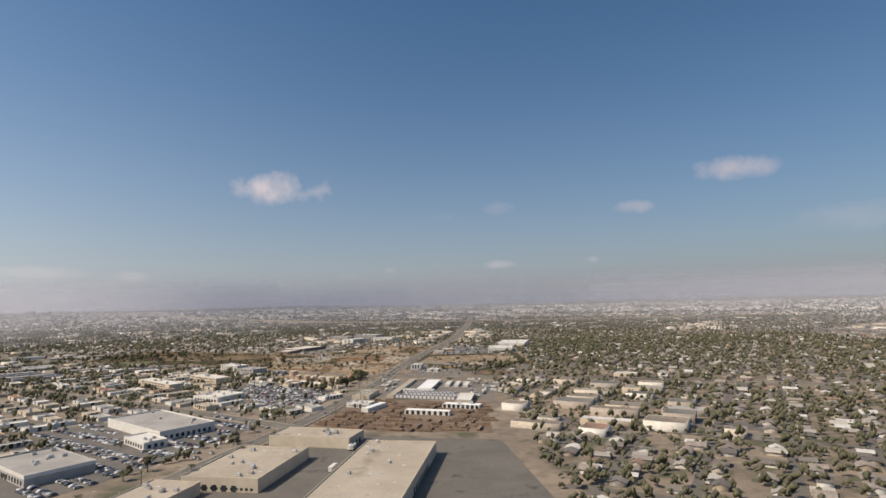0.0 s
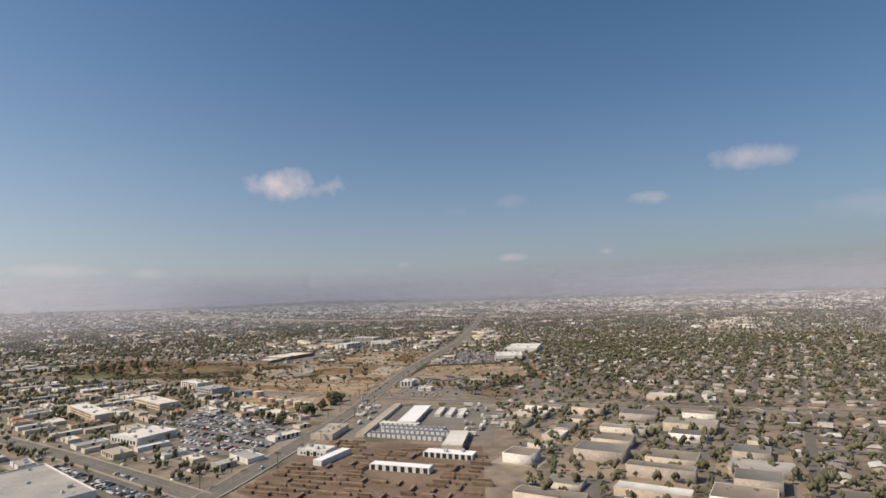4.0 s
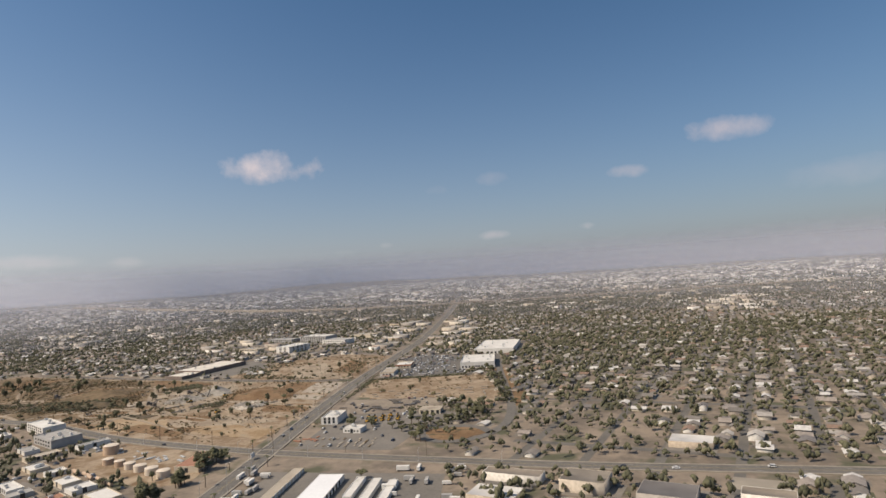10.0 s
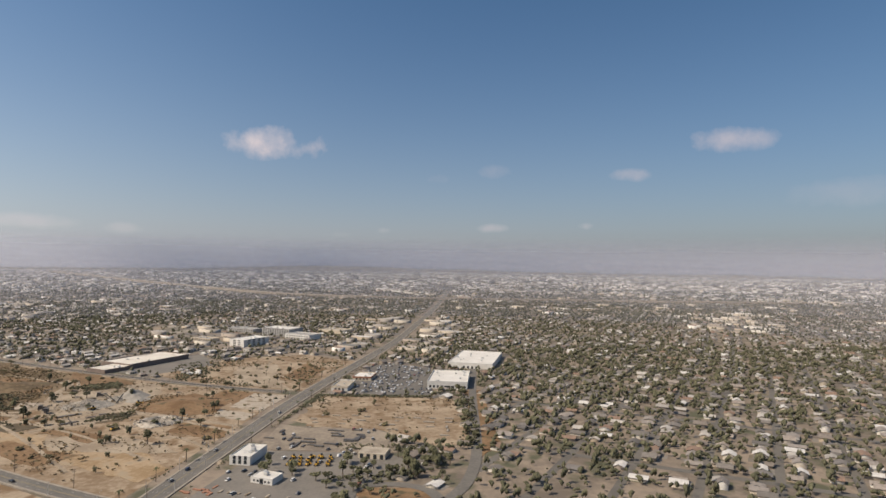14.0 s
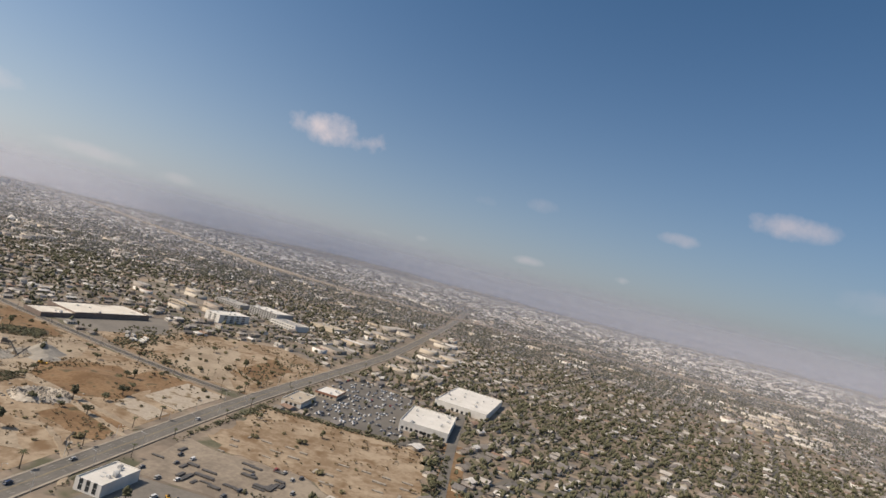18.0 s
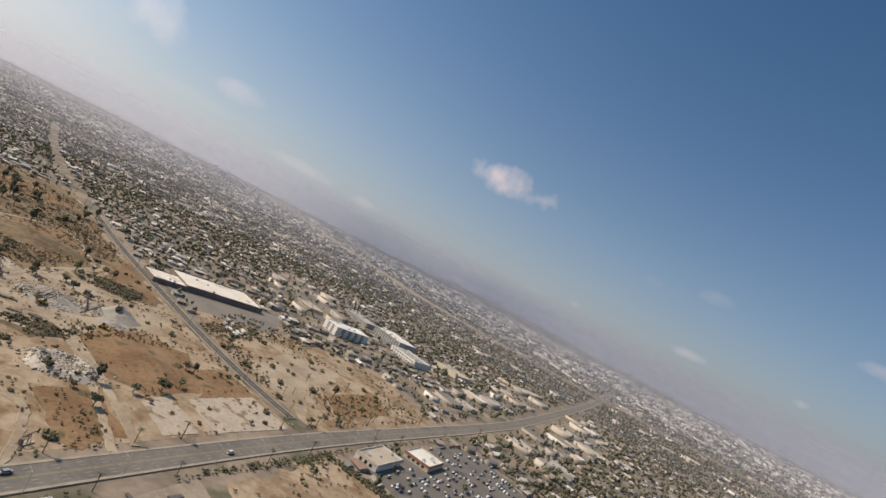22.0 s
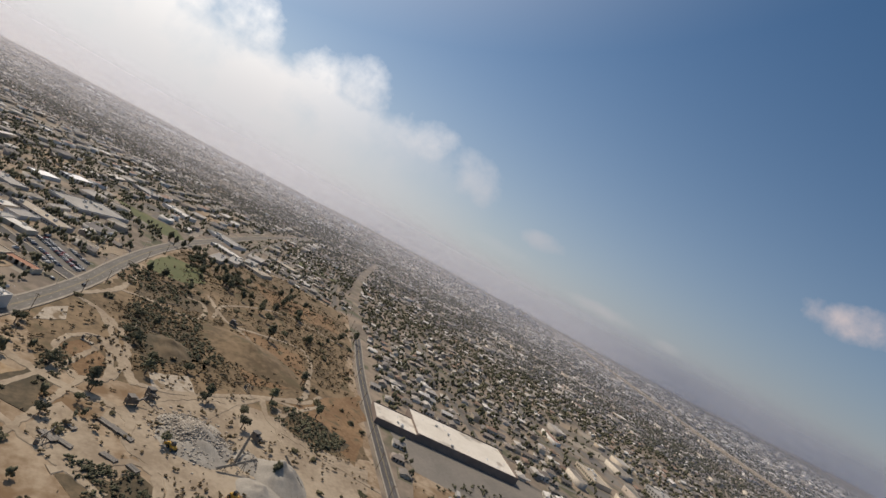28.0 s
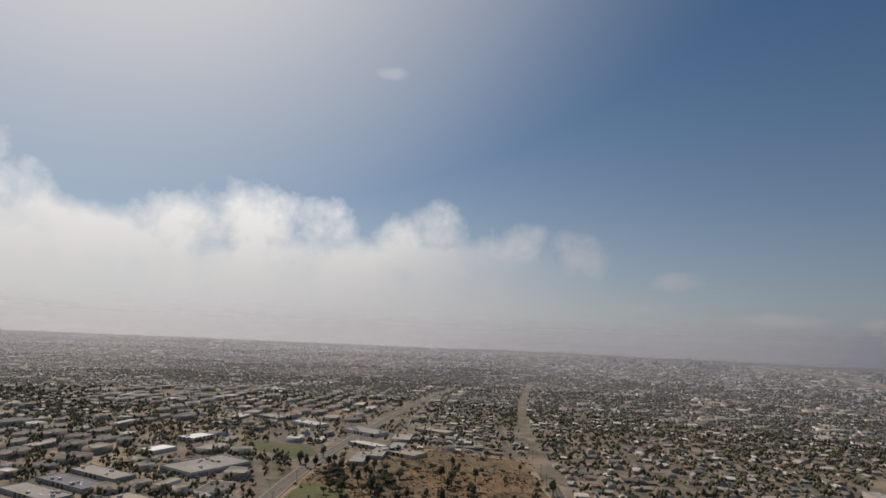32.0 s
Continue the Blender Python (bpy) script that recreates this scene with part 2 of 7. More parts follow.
M["slope"] = mat("brown_slope", (0.10, 0.07, 0.037), (0.20, 0.142, 0.082), 0.025, 0.2, 0.97, bump=0.5, spots=((0.10, 0.078, 0.04), 0.06, 0.55), lo=0.66, hi=0.90)
M["scrub"] = mat("scrub_ground", (0.06, 0.048, 0.028), (0.135, 0.10, 0.06), 0.05, 0.35, 0.97, bump=0.4, lo=0.66, hi=0.90)
M["lawn"] = mat("green_lawn", (0.07, 0.085, 0.032), (0.125, 0.13, 0.055), 0.03, 0.5, 0.97)
M["asphalt"] = mat("worn_asphalt", (0.10, 0.092, 0.082), (0.155, 0.143, 0.125), 0.03, 0.6, 0.92, spots=((0.06, 0.058, 0.055), 0.06, 0.6))
M["lot"] = mat("parking_asphalt", (0.13, 0.12, 0.105), (0.20, 0.18, 0.155), 0.025, 0.4, 0.92)
M["yard2"] = mat("dusty_yard", (0.17, 0.14, 0.11), (0.28, 0.235, 0.18), 0.03, 0.3, 0.95, lo=0.66, hi=0.9)
M["road"] = mat("road_asphalt", (0.105, 0.098, 0.088), (0.16, 0.148, 0.13), 0.05, 0.4, 0.92)
M["roaddark"] = mat("dark_road_asphalt", (0.05, 0.048, 0.048), (0.085, 0.08, 0.078), 0.02, 0.5, 0.9)
M["walk"] = mat("sidewalk_concrete", (0.23, 0.20, 0.16), (0.32, 0.285, 0.235), 0.2, 2.0, 0.9)
M["concrete"] = mat("concrete_slab", (0.30, 0.255, 0.20), (0.42, 0.37, 0.30), 0.12, 0.9, 0.92, spots=((0.17, 0.125, 0.075), 0.12, 0.53), lo=0.66, hi=0.90)
M["paint"] = mat("road_paint", (0.27, 0.26, 0.23), (0.40, 0.39, 0.36), 0.3, 3.0, 0.85)
M["yellow"] = mat("yellow_road_paint", (0.24, 0.19, 0.10), (0.30, 0.24, 0.12), 0.3, 3.0, 0.8)
M["white_wall"] = mat("white_stucco", (0.58, 0.56, 0.52), (0.70, 0.685, 0.65), 0.2, 2.0, 0.85)
M["tan_wall"] = mat("tan_stucco", (0.50, 0.425, 0.33), (0.60, 0.53, 0.42), 0.15, 2.0, 0.88)
M["grey_wall"] = mat("grey_concrete_wall", (0.30, 0.29, 0.28), (0.42, 0.41, 0.39), 0.15, 2.0, 0.88)
M["blue_wall"] = mat("blue_grey_wall", (0.16, 0.17, 0.22), (0.22, 0.23, 0.28), 0.15, 2.0, 0.8)
M["brown_wall"] = mat("dark_brown_wall", (0.17, 0.13, 0.11), (0.24, 0.19, 0.16), 0.15, 2.0, 0.88)
M["roof_tan"] = mat("tan_roofing", (0.33, 0.285, 0.225), (0.42, 0.37, 0.30), 0.04, 0.5, 0.93, spots=((0.25, 0.21, 0.165), 0.05, 0.58))
M["roof_white"] = mat("white_roofing", (0.52, 0.50, 0.46), (0.66, 0.64, 0.60), 0.04, 0.6, 0.9, spots=((0.45, 0.42, 0.37), 0.06, 0.6))
M["roof_cream"] = mat("cream_roofing", (0.55, 0.51, 0.44), (0.66, 0.62, 0.55), 0.04, 0.6, 0.9, spots=((0.34, 0.30, 0.25), 0.05, 0.58))
M["roof_grey"] = mat("grey_roofing", (0.26, 0.25, 0.235), (0.38, 0.365, 0.34), 0.04, 0.5, 0.93)
M["roof_dark"] = mat("dark_blue_roofing", (0.10, 0.105, 0.13), (0.16, 0.165, 0.19), 0.05, 0.7, 0.8)
M["roof_red"] = mat("terracotta_roofing", (0.26, 0.13, 0.08), (0.36, 0.19, 0.125), 0.3, 2.0, 0.9)
M["metal_roof"] = mat("bright_metal_roof", (0.72, 0.72, 0.72), (0.84, 0.84, 0.83), 0.05, 0.6, 0.55)
M["glass"] = mat("dark_window_glass", (0.02, 0.025, 0.03), (0.05, 0.055, 0.06), 0.1, 1.0, 0.12)
M["unit"] = mat("galvanised_unit", (0.42, 0.42, 0.42), (0.58, 0.58, 0.57), 0.5, 4.0, 0.5, metal=0.3, per="object")
M["rubber"] = mat("tyre_rubber", (0.02, 0.02, 0.02), (0.035, 0.035, 0.035), 2.0, 9.0, 0.9)
M["steel"] = mat("weathered_steel", (0.10, 0.095, 0.09), (0.18, 0.165, 0.15), 0.6, 4.0, 0.6, metal=0.5)
M["wood"] = mat("pole_wood", (0.12, 0.085, 0.06), (0.19, 0.14, 0.10), 0.8, 6.0, 0.9)
M["bark"] = mat("tree_bark", (0.09, 0.07, 0.05), (0.16, 0.12, 0.09), 1.0, 6.0, 0.95)
M["leaf"] = mat("tree_leaves", (0.07, 0.07, 0.036), (0.13, 0.125, 0.066), 0.6, 4.0, 0.85, per="object", spread=0.35)
M["leaf_far"] = mat("far_tree_leaves", (0.072, 0.073, 0.042), (0.125, 0.12, 0.07), 0.05, 0.5, 0.9, per="island", spread=0.3)
M["scrub_leaf"] = mat("dry_scrub_leaves", (0.10, 0.075, 0.038), (0.18, 0.13, 0.07), 0.2, 2.0, 0.9, per="island", spread=0.4)
M["leaf_horizon"] = mat("horizon_leaves", (0.07, 0.072, 0.046), (0.115, 0.113, 0.074), 0.02, 0.2, 0.95, per="island", spread=0.2)
M["bush"] = mat("dry_bush_leaves", (0.095, 0.085, 0.042), (0.165, 0.14, 0.075), 0.6, 4.0, 0.9, per="object", spread=0.4)
M["palm"] = mat("palm_fronds", (0.045, 0.055, 0.02), (0.09, 0.095, 0.04), 0.8, 5.0, 0.85, per="object")
M["gravel"] = mat("grey_gravel", (0.24, 0.22, 0.19), (0.36, 0.335, 0.29), 0.15, 1.5, 0.96, bump=0.6)
M["rubble"] = mat("broken_concrete_rubble", (0.24, 0.21, 0.175), (0.42, 0.38, 0.32), 0.3, 2.5, 0.96, bump=0.6, per="island", spread=0.4)
M["lumber"] = mat("stacked_lumber", (0.13, 0.085, 0.055), (0.24, 0.175, 0.12), 0.25, 3.0, 0.9, per="object", spread=0.4)
M["yard"] = mat("lumber_yard_dirt", (0.12, 0.08, 0.055), (0.19, 0.14, 0.10), 0.03, 0.4, 0.96, lo=0.66, hi=0.90)
M["machine"] = mat("yellow_machine_paint", (0.50, 0.28, 0.03), (0.62, 0.37, 0.06), 0.5, 4.0, 0.6)
M["tank"] = mat("tan_tank_paint", (0.42, 0.30, 0.21), (0.52, 0.39, 0.28), 0.2, 1.5, 0.7)
M["tank_pale"] = mat("pale_tank_paint", (0.55, 0.47, 0.38), (0.66, 0.58, 0.48), 0.2, 1.5, 0.7)
M["hill"] = mat("dry_hills", (0.12, 0.105, 0.085), (0.16, 0.14, 0.115), 0.002, 0.02, 0.97)
M["water"] = mat("hazy_sea", (0.30, 0.33, 0.37), (0.36, 0.39, 0.43), 0.002, 0.02, 0.35)
M["car"] = palette("car_paint", [(0.62, 0.62, 0.62), (0.70, 0.70, 0.69), (0.03, 0.03, 0.035), (0.30, 0.31, 0.32), (0.04, 0.06, 0.12), (0.66, 0.66, 0.66), (0.10, 0.10, 0.11), (0.25, 0.03, 0.03), (0.45, 0.44, 0.41)], "object", 0.3, 0.3)
M["car_far"] = palette("far_car_paint", [(0.62, 0.62, 0.62), (0.05, 0.05, 0.055), (0.30, 0.31, 0.32), (0.04, 0.06, 0.10), (0.66, 0.66, 0.66), (0.12, 0.12, 0.13)], "island", 0.35, 0.3)
WALLS = [(0.52, 0.47, 0.40), (0.40, 0.335, 0.26), (0.62, 0.585, 0.53), (0.36, 0.31, 0.265), (0.47, 0.41, 0.335), (0.33, 0.30, 0.27), (0.68, 0.655, 0.61)]
ROOFS = [(0.20, 0.18, 0.16), (0.27, 0.24, 0.215), (0.16, 0.145, 0.13), (0.25, 0.17, 0.125), (0.34, 0.315, 0.285), (0.18, 0.165, 0.155), (0.56, 0.54, 0.51), (0.21, 0.18, 0.155), (0.30, 0.26, 0.225), (0.13, 0.12, 0.11), (0.44, 0.41, 0.37)]
FLATS = [(0.22, 0.20, 0.175), (0.28, 0.26, 0.23), (0.56, 0.54, 0.51), (0.23, 0.195, 0.155), (0.17, 0.165, 0.15), (0.20, 0.175, 0.145), (0.36, 0.34, 0.315), (0.14, 0.13, 0.125), (0.24, 0.155, 0.115)]
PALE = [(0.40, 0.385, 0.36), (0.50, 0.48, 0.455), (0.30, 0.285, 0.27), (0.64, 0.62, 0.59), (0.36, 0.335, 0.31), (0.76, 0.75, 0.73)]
DISTANT = [(0.18, 0.165, 0.155), (0.24, 0.215, 0.20), (0.16, 0.15, 0.145), (0.24, 0.175, 0.14), (0.32, 0.295, 0.27), (0.19, 0.175, 0.165), (0.58, 0.56, 0.53), (0.21, 0.19, 0.175), (0.42, 0.39, 0.36)]
M["mid_wall"], M["mid_roof"] = palette("pale_house_walls", [(0.38, 0.355, 0.33), (0.32, 0.29, 0.26), (0.50, 0.475, 0.45), (0.30, 0.28, 0.26)], rough=0.95), palette("pale_house_roofs", DISTANT, rough=0.95)
M["house_wall"], M["house_roof"] = palette("house_walls", WALLS), palette("house_shingles", ROOFS, rough=0.92)
M["own_wall"], M["own_roof"] = palette("house_stucco", WALLS, "object"), palette("house_shingle_roof", ROOFS, "object", 0.92)
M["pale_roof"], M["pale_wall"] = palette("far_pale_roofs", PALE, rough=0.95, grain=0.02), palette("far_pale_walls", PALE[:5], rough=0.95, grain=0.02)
M["flat_roof"], M["flat_wall"] = palette("flat_roofs", FLATS, rough=0.9, grain=0.08), palette("plain_walls", WALLS, rough=0.9)

# ---------------------------------------------------------------- mesh helpers
rng = np.random.default_rng(7)


def part(name, bm, material, parent=None, label="", smooth=False):
    """Link a bmesh as one mesh object, under a thing or a part when one is given."""
    me = bpy.data.meshes.new(name)
    bm.to_mesh(me), bm.free()
    for m in material if isinstance(material, (list, tuple)) else [material]:
        me.materials.append(m)
    if smooth:
        me.polygons.foreach_set("use_smooth", [True] * len(me.polygons))
    ob = new(name, me)
    if parent is not None:
        ob.parent = parent
    return tagged(ob, label) if label else ob


def share(name, me, parent, m):
    """One more object on a mesh that exists already."""
    ob = new(name, me)
    ob.parent, ob.matrix_basis = parent, m
    return ob


def box(bm, x0, x1, y0, y1, z0, z1, taper=0.0, mi=0):
    """A box in a bmesh; taper draws its top in by so many metres."""
    t = taper
    v = [bm.verts.new(p) for p in ((x0, y0, z0), (x1, y0, z0), (x1, y1, z0), (x0, y1, z0),
                                   (x0 + t, y0 + t, z1), (x1 - t, y0 + t, z1), (x1 - t, y1 - t, z1), (x0 + t, y1 - t, z1))]
    for q in ((0, 3, 2, 1), (4, 5, 6, 7), (0, 1, 5, 4), (1, 2, 6, 5), (2, 3, 7, 6), (3, 0, 4, 7)):
        bm.faces.new([v[i] for i in q]).material_index = mi
    return bm


def boxed(*a, **k):
    return box(bmesh.new(), *a, **k)


def tube(bm, p, q, r0, r1, n=8, cap=True):
    """A tapered round bar from p to q."""
    p, q = Vector(p), Vector(q)
    d = (q - p).normalized()
    u = d.orthogonal().normalized()
    w = d.cross(u)
    ring = [[bm.verts.new(c + (u * math.cos(2 * math.pi * i / n) + w * math.sin(2 * math.pi * i / n)) * r) for i in range(n)] for c, r in ((p, r0), (q, r1))]
    for i in range(n):
        bm.faces.new((ring[0][i], ring[0][(i + 1) % n], ring[1][(i + 1) % n], ring[1][i]))
    if cap:
        bm.faces.new(ring[0][::-1]), bm.faces.new(ring[1])
    return bm


def thing(name, x, y, z=0.0, turn=0.0, label="", category="", group="", kind=""):
    ob = new(name)
    ob.empty_display_size = 0.5
    ob.matrix_basis = pose(x, y, z, 0, 0, turn)
    return tagged(ob, label, category, group, kind)


def np_mesh(name, V, faces, mats, mi=None):
    """A mesh from arrays: V (n, 3), faces a list of (m, k) index arrays, mi one material number per array or per face."""
    me = bpy.data.meshes.new(name)
    me.vertices.add(len(V))
    me.vertices.foreach_set("co", np.asarray(V, np.float32).ravel())
    tot = np.concatenate([np.full(len(f), f.shape[1], np.int32) for f in faces])
    idx = np.concatenate([np.asarray(f, np.int32).ravel() for f in faces])
    me.loops.add(len(idx)), me.polygons.add(len(tot))
    me.loops.foreach_set("vertex_index", idx)
    me.polygons.foreach_set("loop_start", np.concatenate([[0], np.cumsum(tot)[:-1]]).astype(np.int32))
    for m in mats:
        me.materials.append(m)
    if mi is not None:
        me.polygons.foreach_set("material_index", np.concatenate([np.full(len(f), k, np.int32) for f, k in zip(faces, mi)]))
    me.update(calc_edges=True)
    return me


def stamp(template, faces, X, Y, Z, turn, sx, sy, sz):
    """Copies of a template (k, 3) at many places: vertices, and its faces renumbered."""
    n, k = len(X), len(template)
    c, s = np.cos(turn)[:, None], np.sin(turn)[:, None]
    x, y, z = template[:, 0] * sx[:, None], template[:, 1] * sy[:, None], template[:, 2] * sz[:, None]
    V = np.stack([x * c - y * s + X[:, None], x * s + y * c + Y[:, None], z + np.asarray(Z)[:, None]], 2).reshape(-1, 3)
    off = (np.arange(n) * k)[:, None, None]
    return V, [(np.asarray(f)[None] + off).reshape(-1, len(f[0])) for f in faces]


def inside(px, py, poly):
    px, py = np.asarray(px, float), np.asarray(py, float)
    r = np.zeros(px.shape, bool)
    for (x0, y0), (x1, y1) in zip(poly, poly[1:] + poly[:1]):
        if y0 != y1:
            r ^= ((y0 > py) != (y1 > py)) & (px < (x1 - x0) * (py - y0) / (y1 - y0) + x0)
    return r


def near_line(px, py, line, d):
    """Which points lie nearer to a line than d."""
    px, py = np.asarray(px, float), np.asarray(py, float)
    shape = px.shape
    px, py = px.ravel(), py.ravel()
    if len(line) > 24:
        line = line[::3] + [line[-1]]
    xs, ys = [p[0] for p in line], [p[1] for p in line]
    r = np.zeros(px.shape, bool)
    i = np.nonzero((px > min(xs) - d) & (px < max(xs) + d) & (py > min(ys) - d) & (py < max(ys) + d))[0]
    qx, qy = px[i], py[i]
    hit = np.zeros(qx.shape, bool)
    for (x0, y0), (x1, y1) in zip(line, line[1:]) if len(i) else ():
        ex, ey = x1 - x0, y1 - y0
        t = np.minimum(np.maximum(((qx - x0) * ex + (qy - y0) * ey) / (ex * ex + ey * ey), 0), 1)
        hit |= (qx - x0 - t * ex) ** 2 + (qy - y0 - t * ey) ** 2 < d * d
    r[i] = hit
    return r.reshape(shape)


def smooth_line(pts, step=20.0):
    """A rounded line through the points."""
    P = [Vector((*p, 0)) for p in pts]
    P = [P[0] * 2 - P[1]] + P + [P[-1] * 2 - P[-2]]
    out = []
    for a, b, c, d in zip(P, P[1:], P[2:], P[3:]):
        n = max(1, int((c - b).length / step))
        for i in range(n):
            t = i / n
            q = 0.5 * (2 * b + (c - a) * t + (2 * a - 5 * b + 4 * c - d) * t * t + (3 * b - a - 3 * c + d) * t ** 3)
            out.append((q.x, q.y))
    return out + [(P[-2].x, P[-2].y)]


def strip(bm, line, lo, hi, z0, z1=None, dash=None):
    """A band along a line, between two offsets to its left; with z1 a raised one with sides; dash: (on, off) metres."""
    pts = [Vector((*p, 0)) for p in line]
    nor = []
    for i in range(len(pts)):
        d = (pts[min(i + 1, len(pts) - 1)] - pts[max(i - 1, 0)]).normalized()
        nor.append(Vector((-d.y, d.x, 0)))
    if dash:
        run = 0.0
        for a, b, n0 in zip(pts, pts[1:], nor):
            L, d = (b - a).length, (b - a).normalized()
            s = -(run % (dash[0] + dash[1]))
            while s < L:
                e0, e1 = max(s, 0), min(s + dash[0], L)
                if e1 > e0:
                    q = [bm.verts.new(a + d * e + n0 * o + Vector((0, 0, z0))) for e, o in ((e0, lo), (e0, hi), (e1, hi), (e1, lo))]
                    bm.faces.new(q[::-1])
                s += dash[0] + dash[1]
            run += L
        return bm
    rows = []
    for p, n in zip(pts, nor):
        col = [p + n * lo + Vector((0, 0, z0)), p + n * hi + Vector((0, 0, z0))]
        if z1 is not None:
            col = [col[0], p + n * lo + Vector((0, 0, z1)), p + n * hi + Vector((0, 0, z1)), col[1]]
        rows.append([bm.verts.new(c) for c in col])
    for r, s in zip(rows, rows[1:]):
        for k in range(len(r) - 1):
            bm.faces.new((r[k + 1], r[k], s[k], s[k + 1]))
    return bm


def patch(name, poly, z, material, label, category="ground", wobble=0.0):
    """A flat piece of ground with an uneven edge, a few centimetres proud of what lies below."""
    pts = []
    for (x0, y0), (x1, y1) in zip(poly, poly[1:] + poly[:1]):
        n = max(1, int(math.hypot(x1 - x0, y1 - y0) / 8)) if wobble else 1
        for i in range(n):
            t = i / n
            x, y = x0 + (x1 - x0) * t, y0 + (y1 - y0) * t
            pts.append((x + wobble * noise.noise((x * 0.08, y * 0.08, 3.1)), y + wobble * noise.noise((x * 0.08, y * 0.08, 9.7))))
    bm = bmesh.new()
    top = [bm.verts.new((x, y, z)) for x, y in pts]
    low = [bm.verts.new((x, y, z - 0.3)) for x, y in pts]
    f = bm.faces.new(top)
    if f.normal.z < 0 or sum((a[0] * b[1] - b[0] * a[1]) for a, b in zip(pts, pts[1:] + pts[:1])) < 0:
        f.normal_flip()
    for i in range(len(pts)):
        j = (i + 1) % len(pts)
        bm.faces.new((top[i], low[i], low[j], top[j]))
    bmesh.ops.triangulate(bm, faces=[f])
    return tagged(part(name, bm, material), label, category, kind="structure")


M["lots"] = palette("paved_and_bare_lots", [(0.20, 0.18, 0.155), (0.14, 0.13, 0.12), (0.27, 0.215, 0.155), (0.30, 0.265, 0.215), (0.17, 0.15, 0.12), (0.23, 0.21, 0.18)], rough=0.95, grain=0.06)
M["yards"] = palette("house_yards", [(0.15, 0.13, 0.095), (0.20, 0.165, 0.125), (0.105, 0.105, 0.06), (0.22, 0.20, 0.175), (0.12, 0.11, 0.075), (0.17, 0.15, 0.125)], rough=0.95, grain=0.15)
# ---------------------------------------------------------------- the lie of the land (metres)
ROAD_A = smooth_line([(-330, -600), (-232, -100), (-165, 300), (-128, 480), (-110, 600), (-92, 710), (-76, 850), (-60, 985), (-43, 1130), (-6, 1420), (28, 1700), (120, 2600), (200, 3600)])
ROAD_B = smooth_line([(900, 480), (420, 640), (160, 715), (79, 742), (-83, 803), (-236, 884), (-340, 961), (-428, 1011), (-516, 1050), (-613, 1099), (-720, 1163), (-870, 1262), (-1500, 1660)])
ROAD_C = smooth_line([(-45, 1130), (-121, 1148), (-215, 1180), (-350, 1236), (-440, 1280), (-530, 1332), (-620, 1384), (-900, 1545), (-1700, 2010)])
ROAD_E = smooth_line([(-434, 1008), (-478, 970), (-514, 942), (-640, 830), (-900, 580)])
ROAD_F = smooth_line([(-134, 470), (-240, 545), (-400, 660), (-640, 830)])
FREEWAY = smooth_line([(-2300, 3980), (-1150, 3240), (-530, 2860), (0, 2720), (620, 2660), (1500, 2520)])
RAMP = smooth_line([(150, 1400), (140, 1150), (132, 950), (120, 860), (100, 815), (78, 798), (55, 800), (42, 820), (48, 842), (72, 846), (92, 836), (100, 815)], 8)
QUARRY = [(-98, 818), (-240, 893), (-345, 967), (-430, 1016), (-520, 1058), (-620, 1108), (-680, 1150), (-735, 1300), (-655, 1392), (-530, 1322), (-440, 1270), (-350, 1227), (-215, 1171), (-121, 1139), (-62, 1121), (-74, 1000), (-92, 860)]
FIELD_C = [(-44, 1140), (-115, 1155), (-200, 1185), (-262, 1225), (-245, 1290), (-190, 1370), (-110, 1400), (-22, 1340), (-28, 1240)]
FIELD_R = [(-24, 1122), (117, 1108), (128, 945), (100, 930), (50, 985), (-14, 990), (-30, 1010)]
YARD_R = [(-42, 924), (-40, 1000), (-16, 988), (48, 983), (98, 928), (60, 916)]
LOT_R = [(-58, 818), (-50, 860), (-36, 920), (60, 914), (100, 880), (40, 838), (20, 785), (-62, 808)]
LOT_STORE = [(-8, 1132), (96, 1120), (88, 1290), (30, 1330), (2, 1310)]
LOT_BIG = [(-352, 1246), (-262, 1228), (-215, 1300), (-270, 1390), (-330, 1330)]
LUMBER = [(-112, 502), (-85, 600), (38, 566), (36, 432), (-50, 446), (-108, 470)]
STORAGE = [(-84, 612), (-64, 750), (60, 720), (48, 585)]
DEALER = [(-190, 360), (-165, 470), (-205, 520), (-300, 560), (-340, 470), (-262, 400), (-290, 330), (-220, 290)]
LOT_CARS = [(-285, 690), (-252, 745), (-168, 692), (-128, 640), (-135, 560), (-205, 575), (-225, 640)]
TANKS = [(-260, 820), (-225, 868), (-118, 806), (-120, 740), (-150, 735)]
LOT_TRUCKS = [(-493, 975), (-522, 994), (-483, 1022), (-452, 1012), (-450, 989)]
LAWN_1 = [(-547, 1076), (-611, 1113), (-602, 1147), (-551, 1139), (-524, 1109), (-528, 1084)]
LAWN_2 = [(-823, 1072), (-798, 1109), (-768, 1156), (-720, 1156), (-706, 1124), (-758, 1090)]
WAREHOUSES = [(-138, 345), (-112, 440), (40, 410), (60, 250), (-60, 210), (-165, 270)]

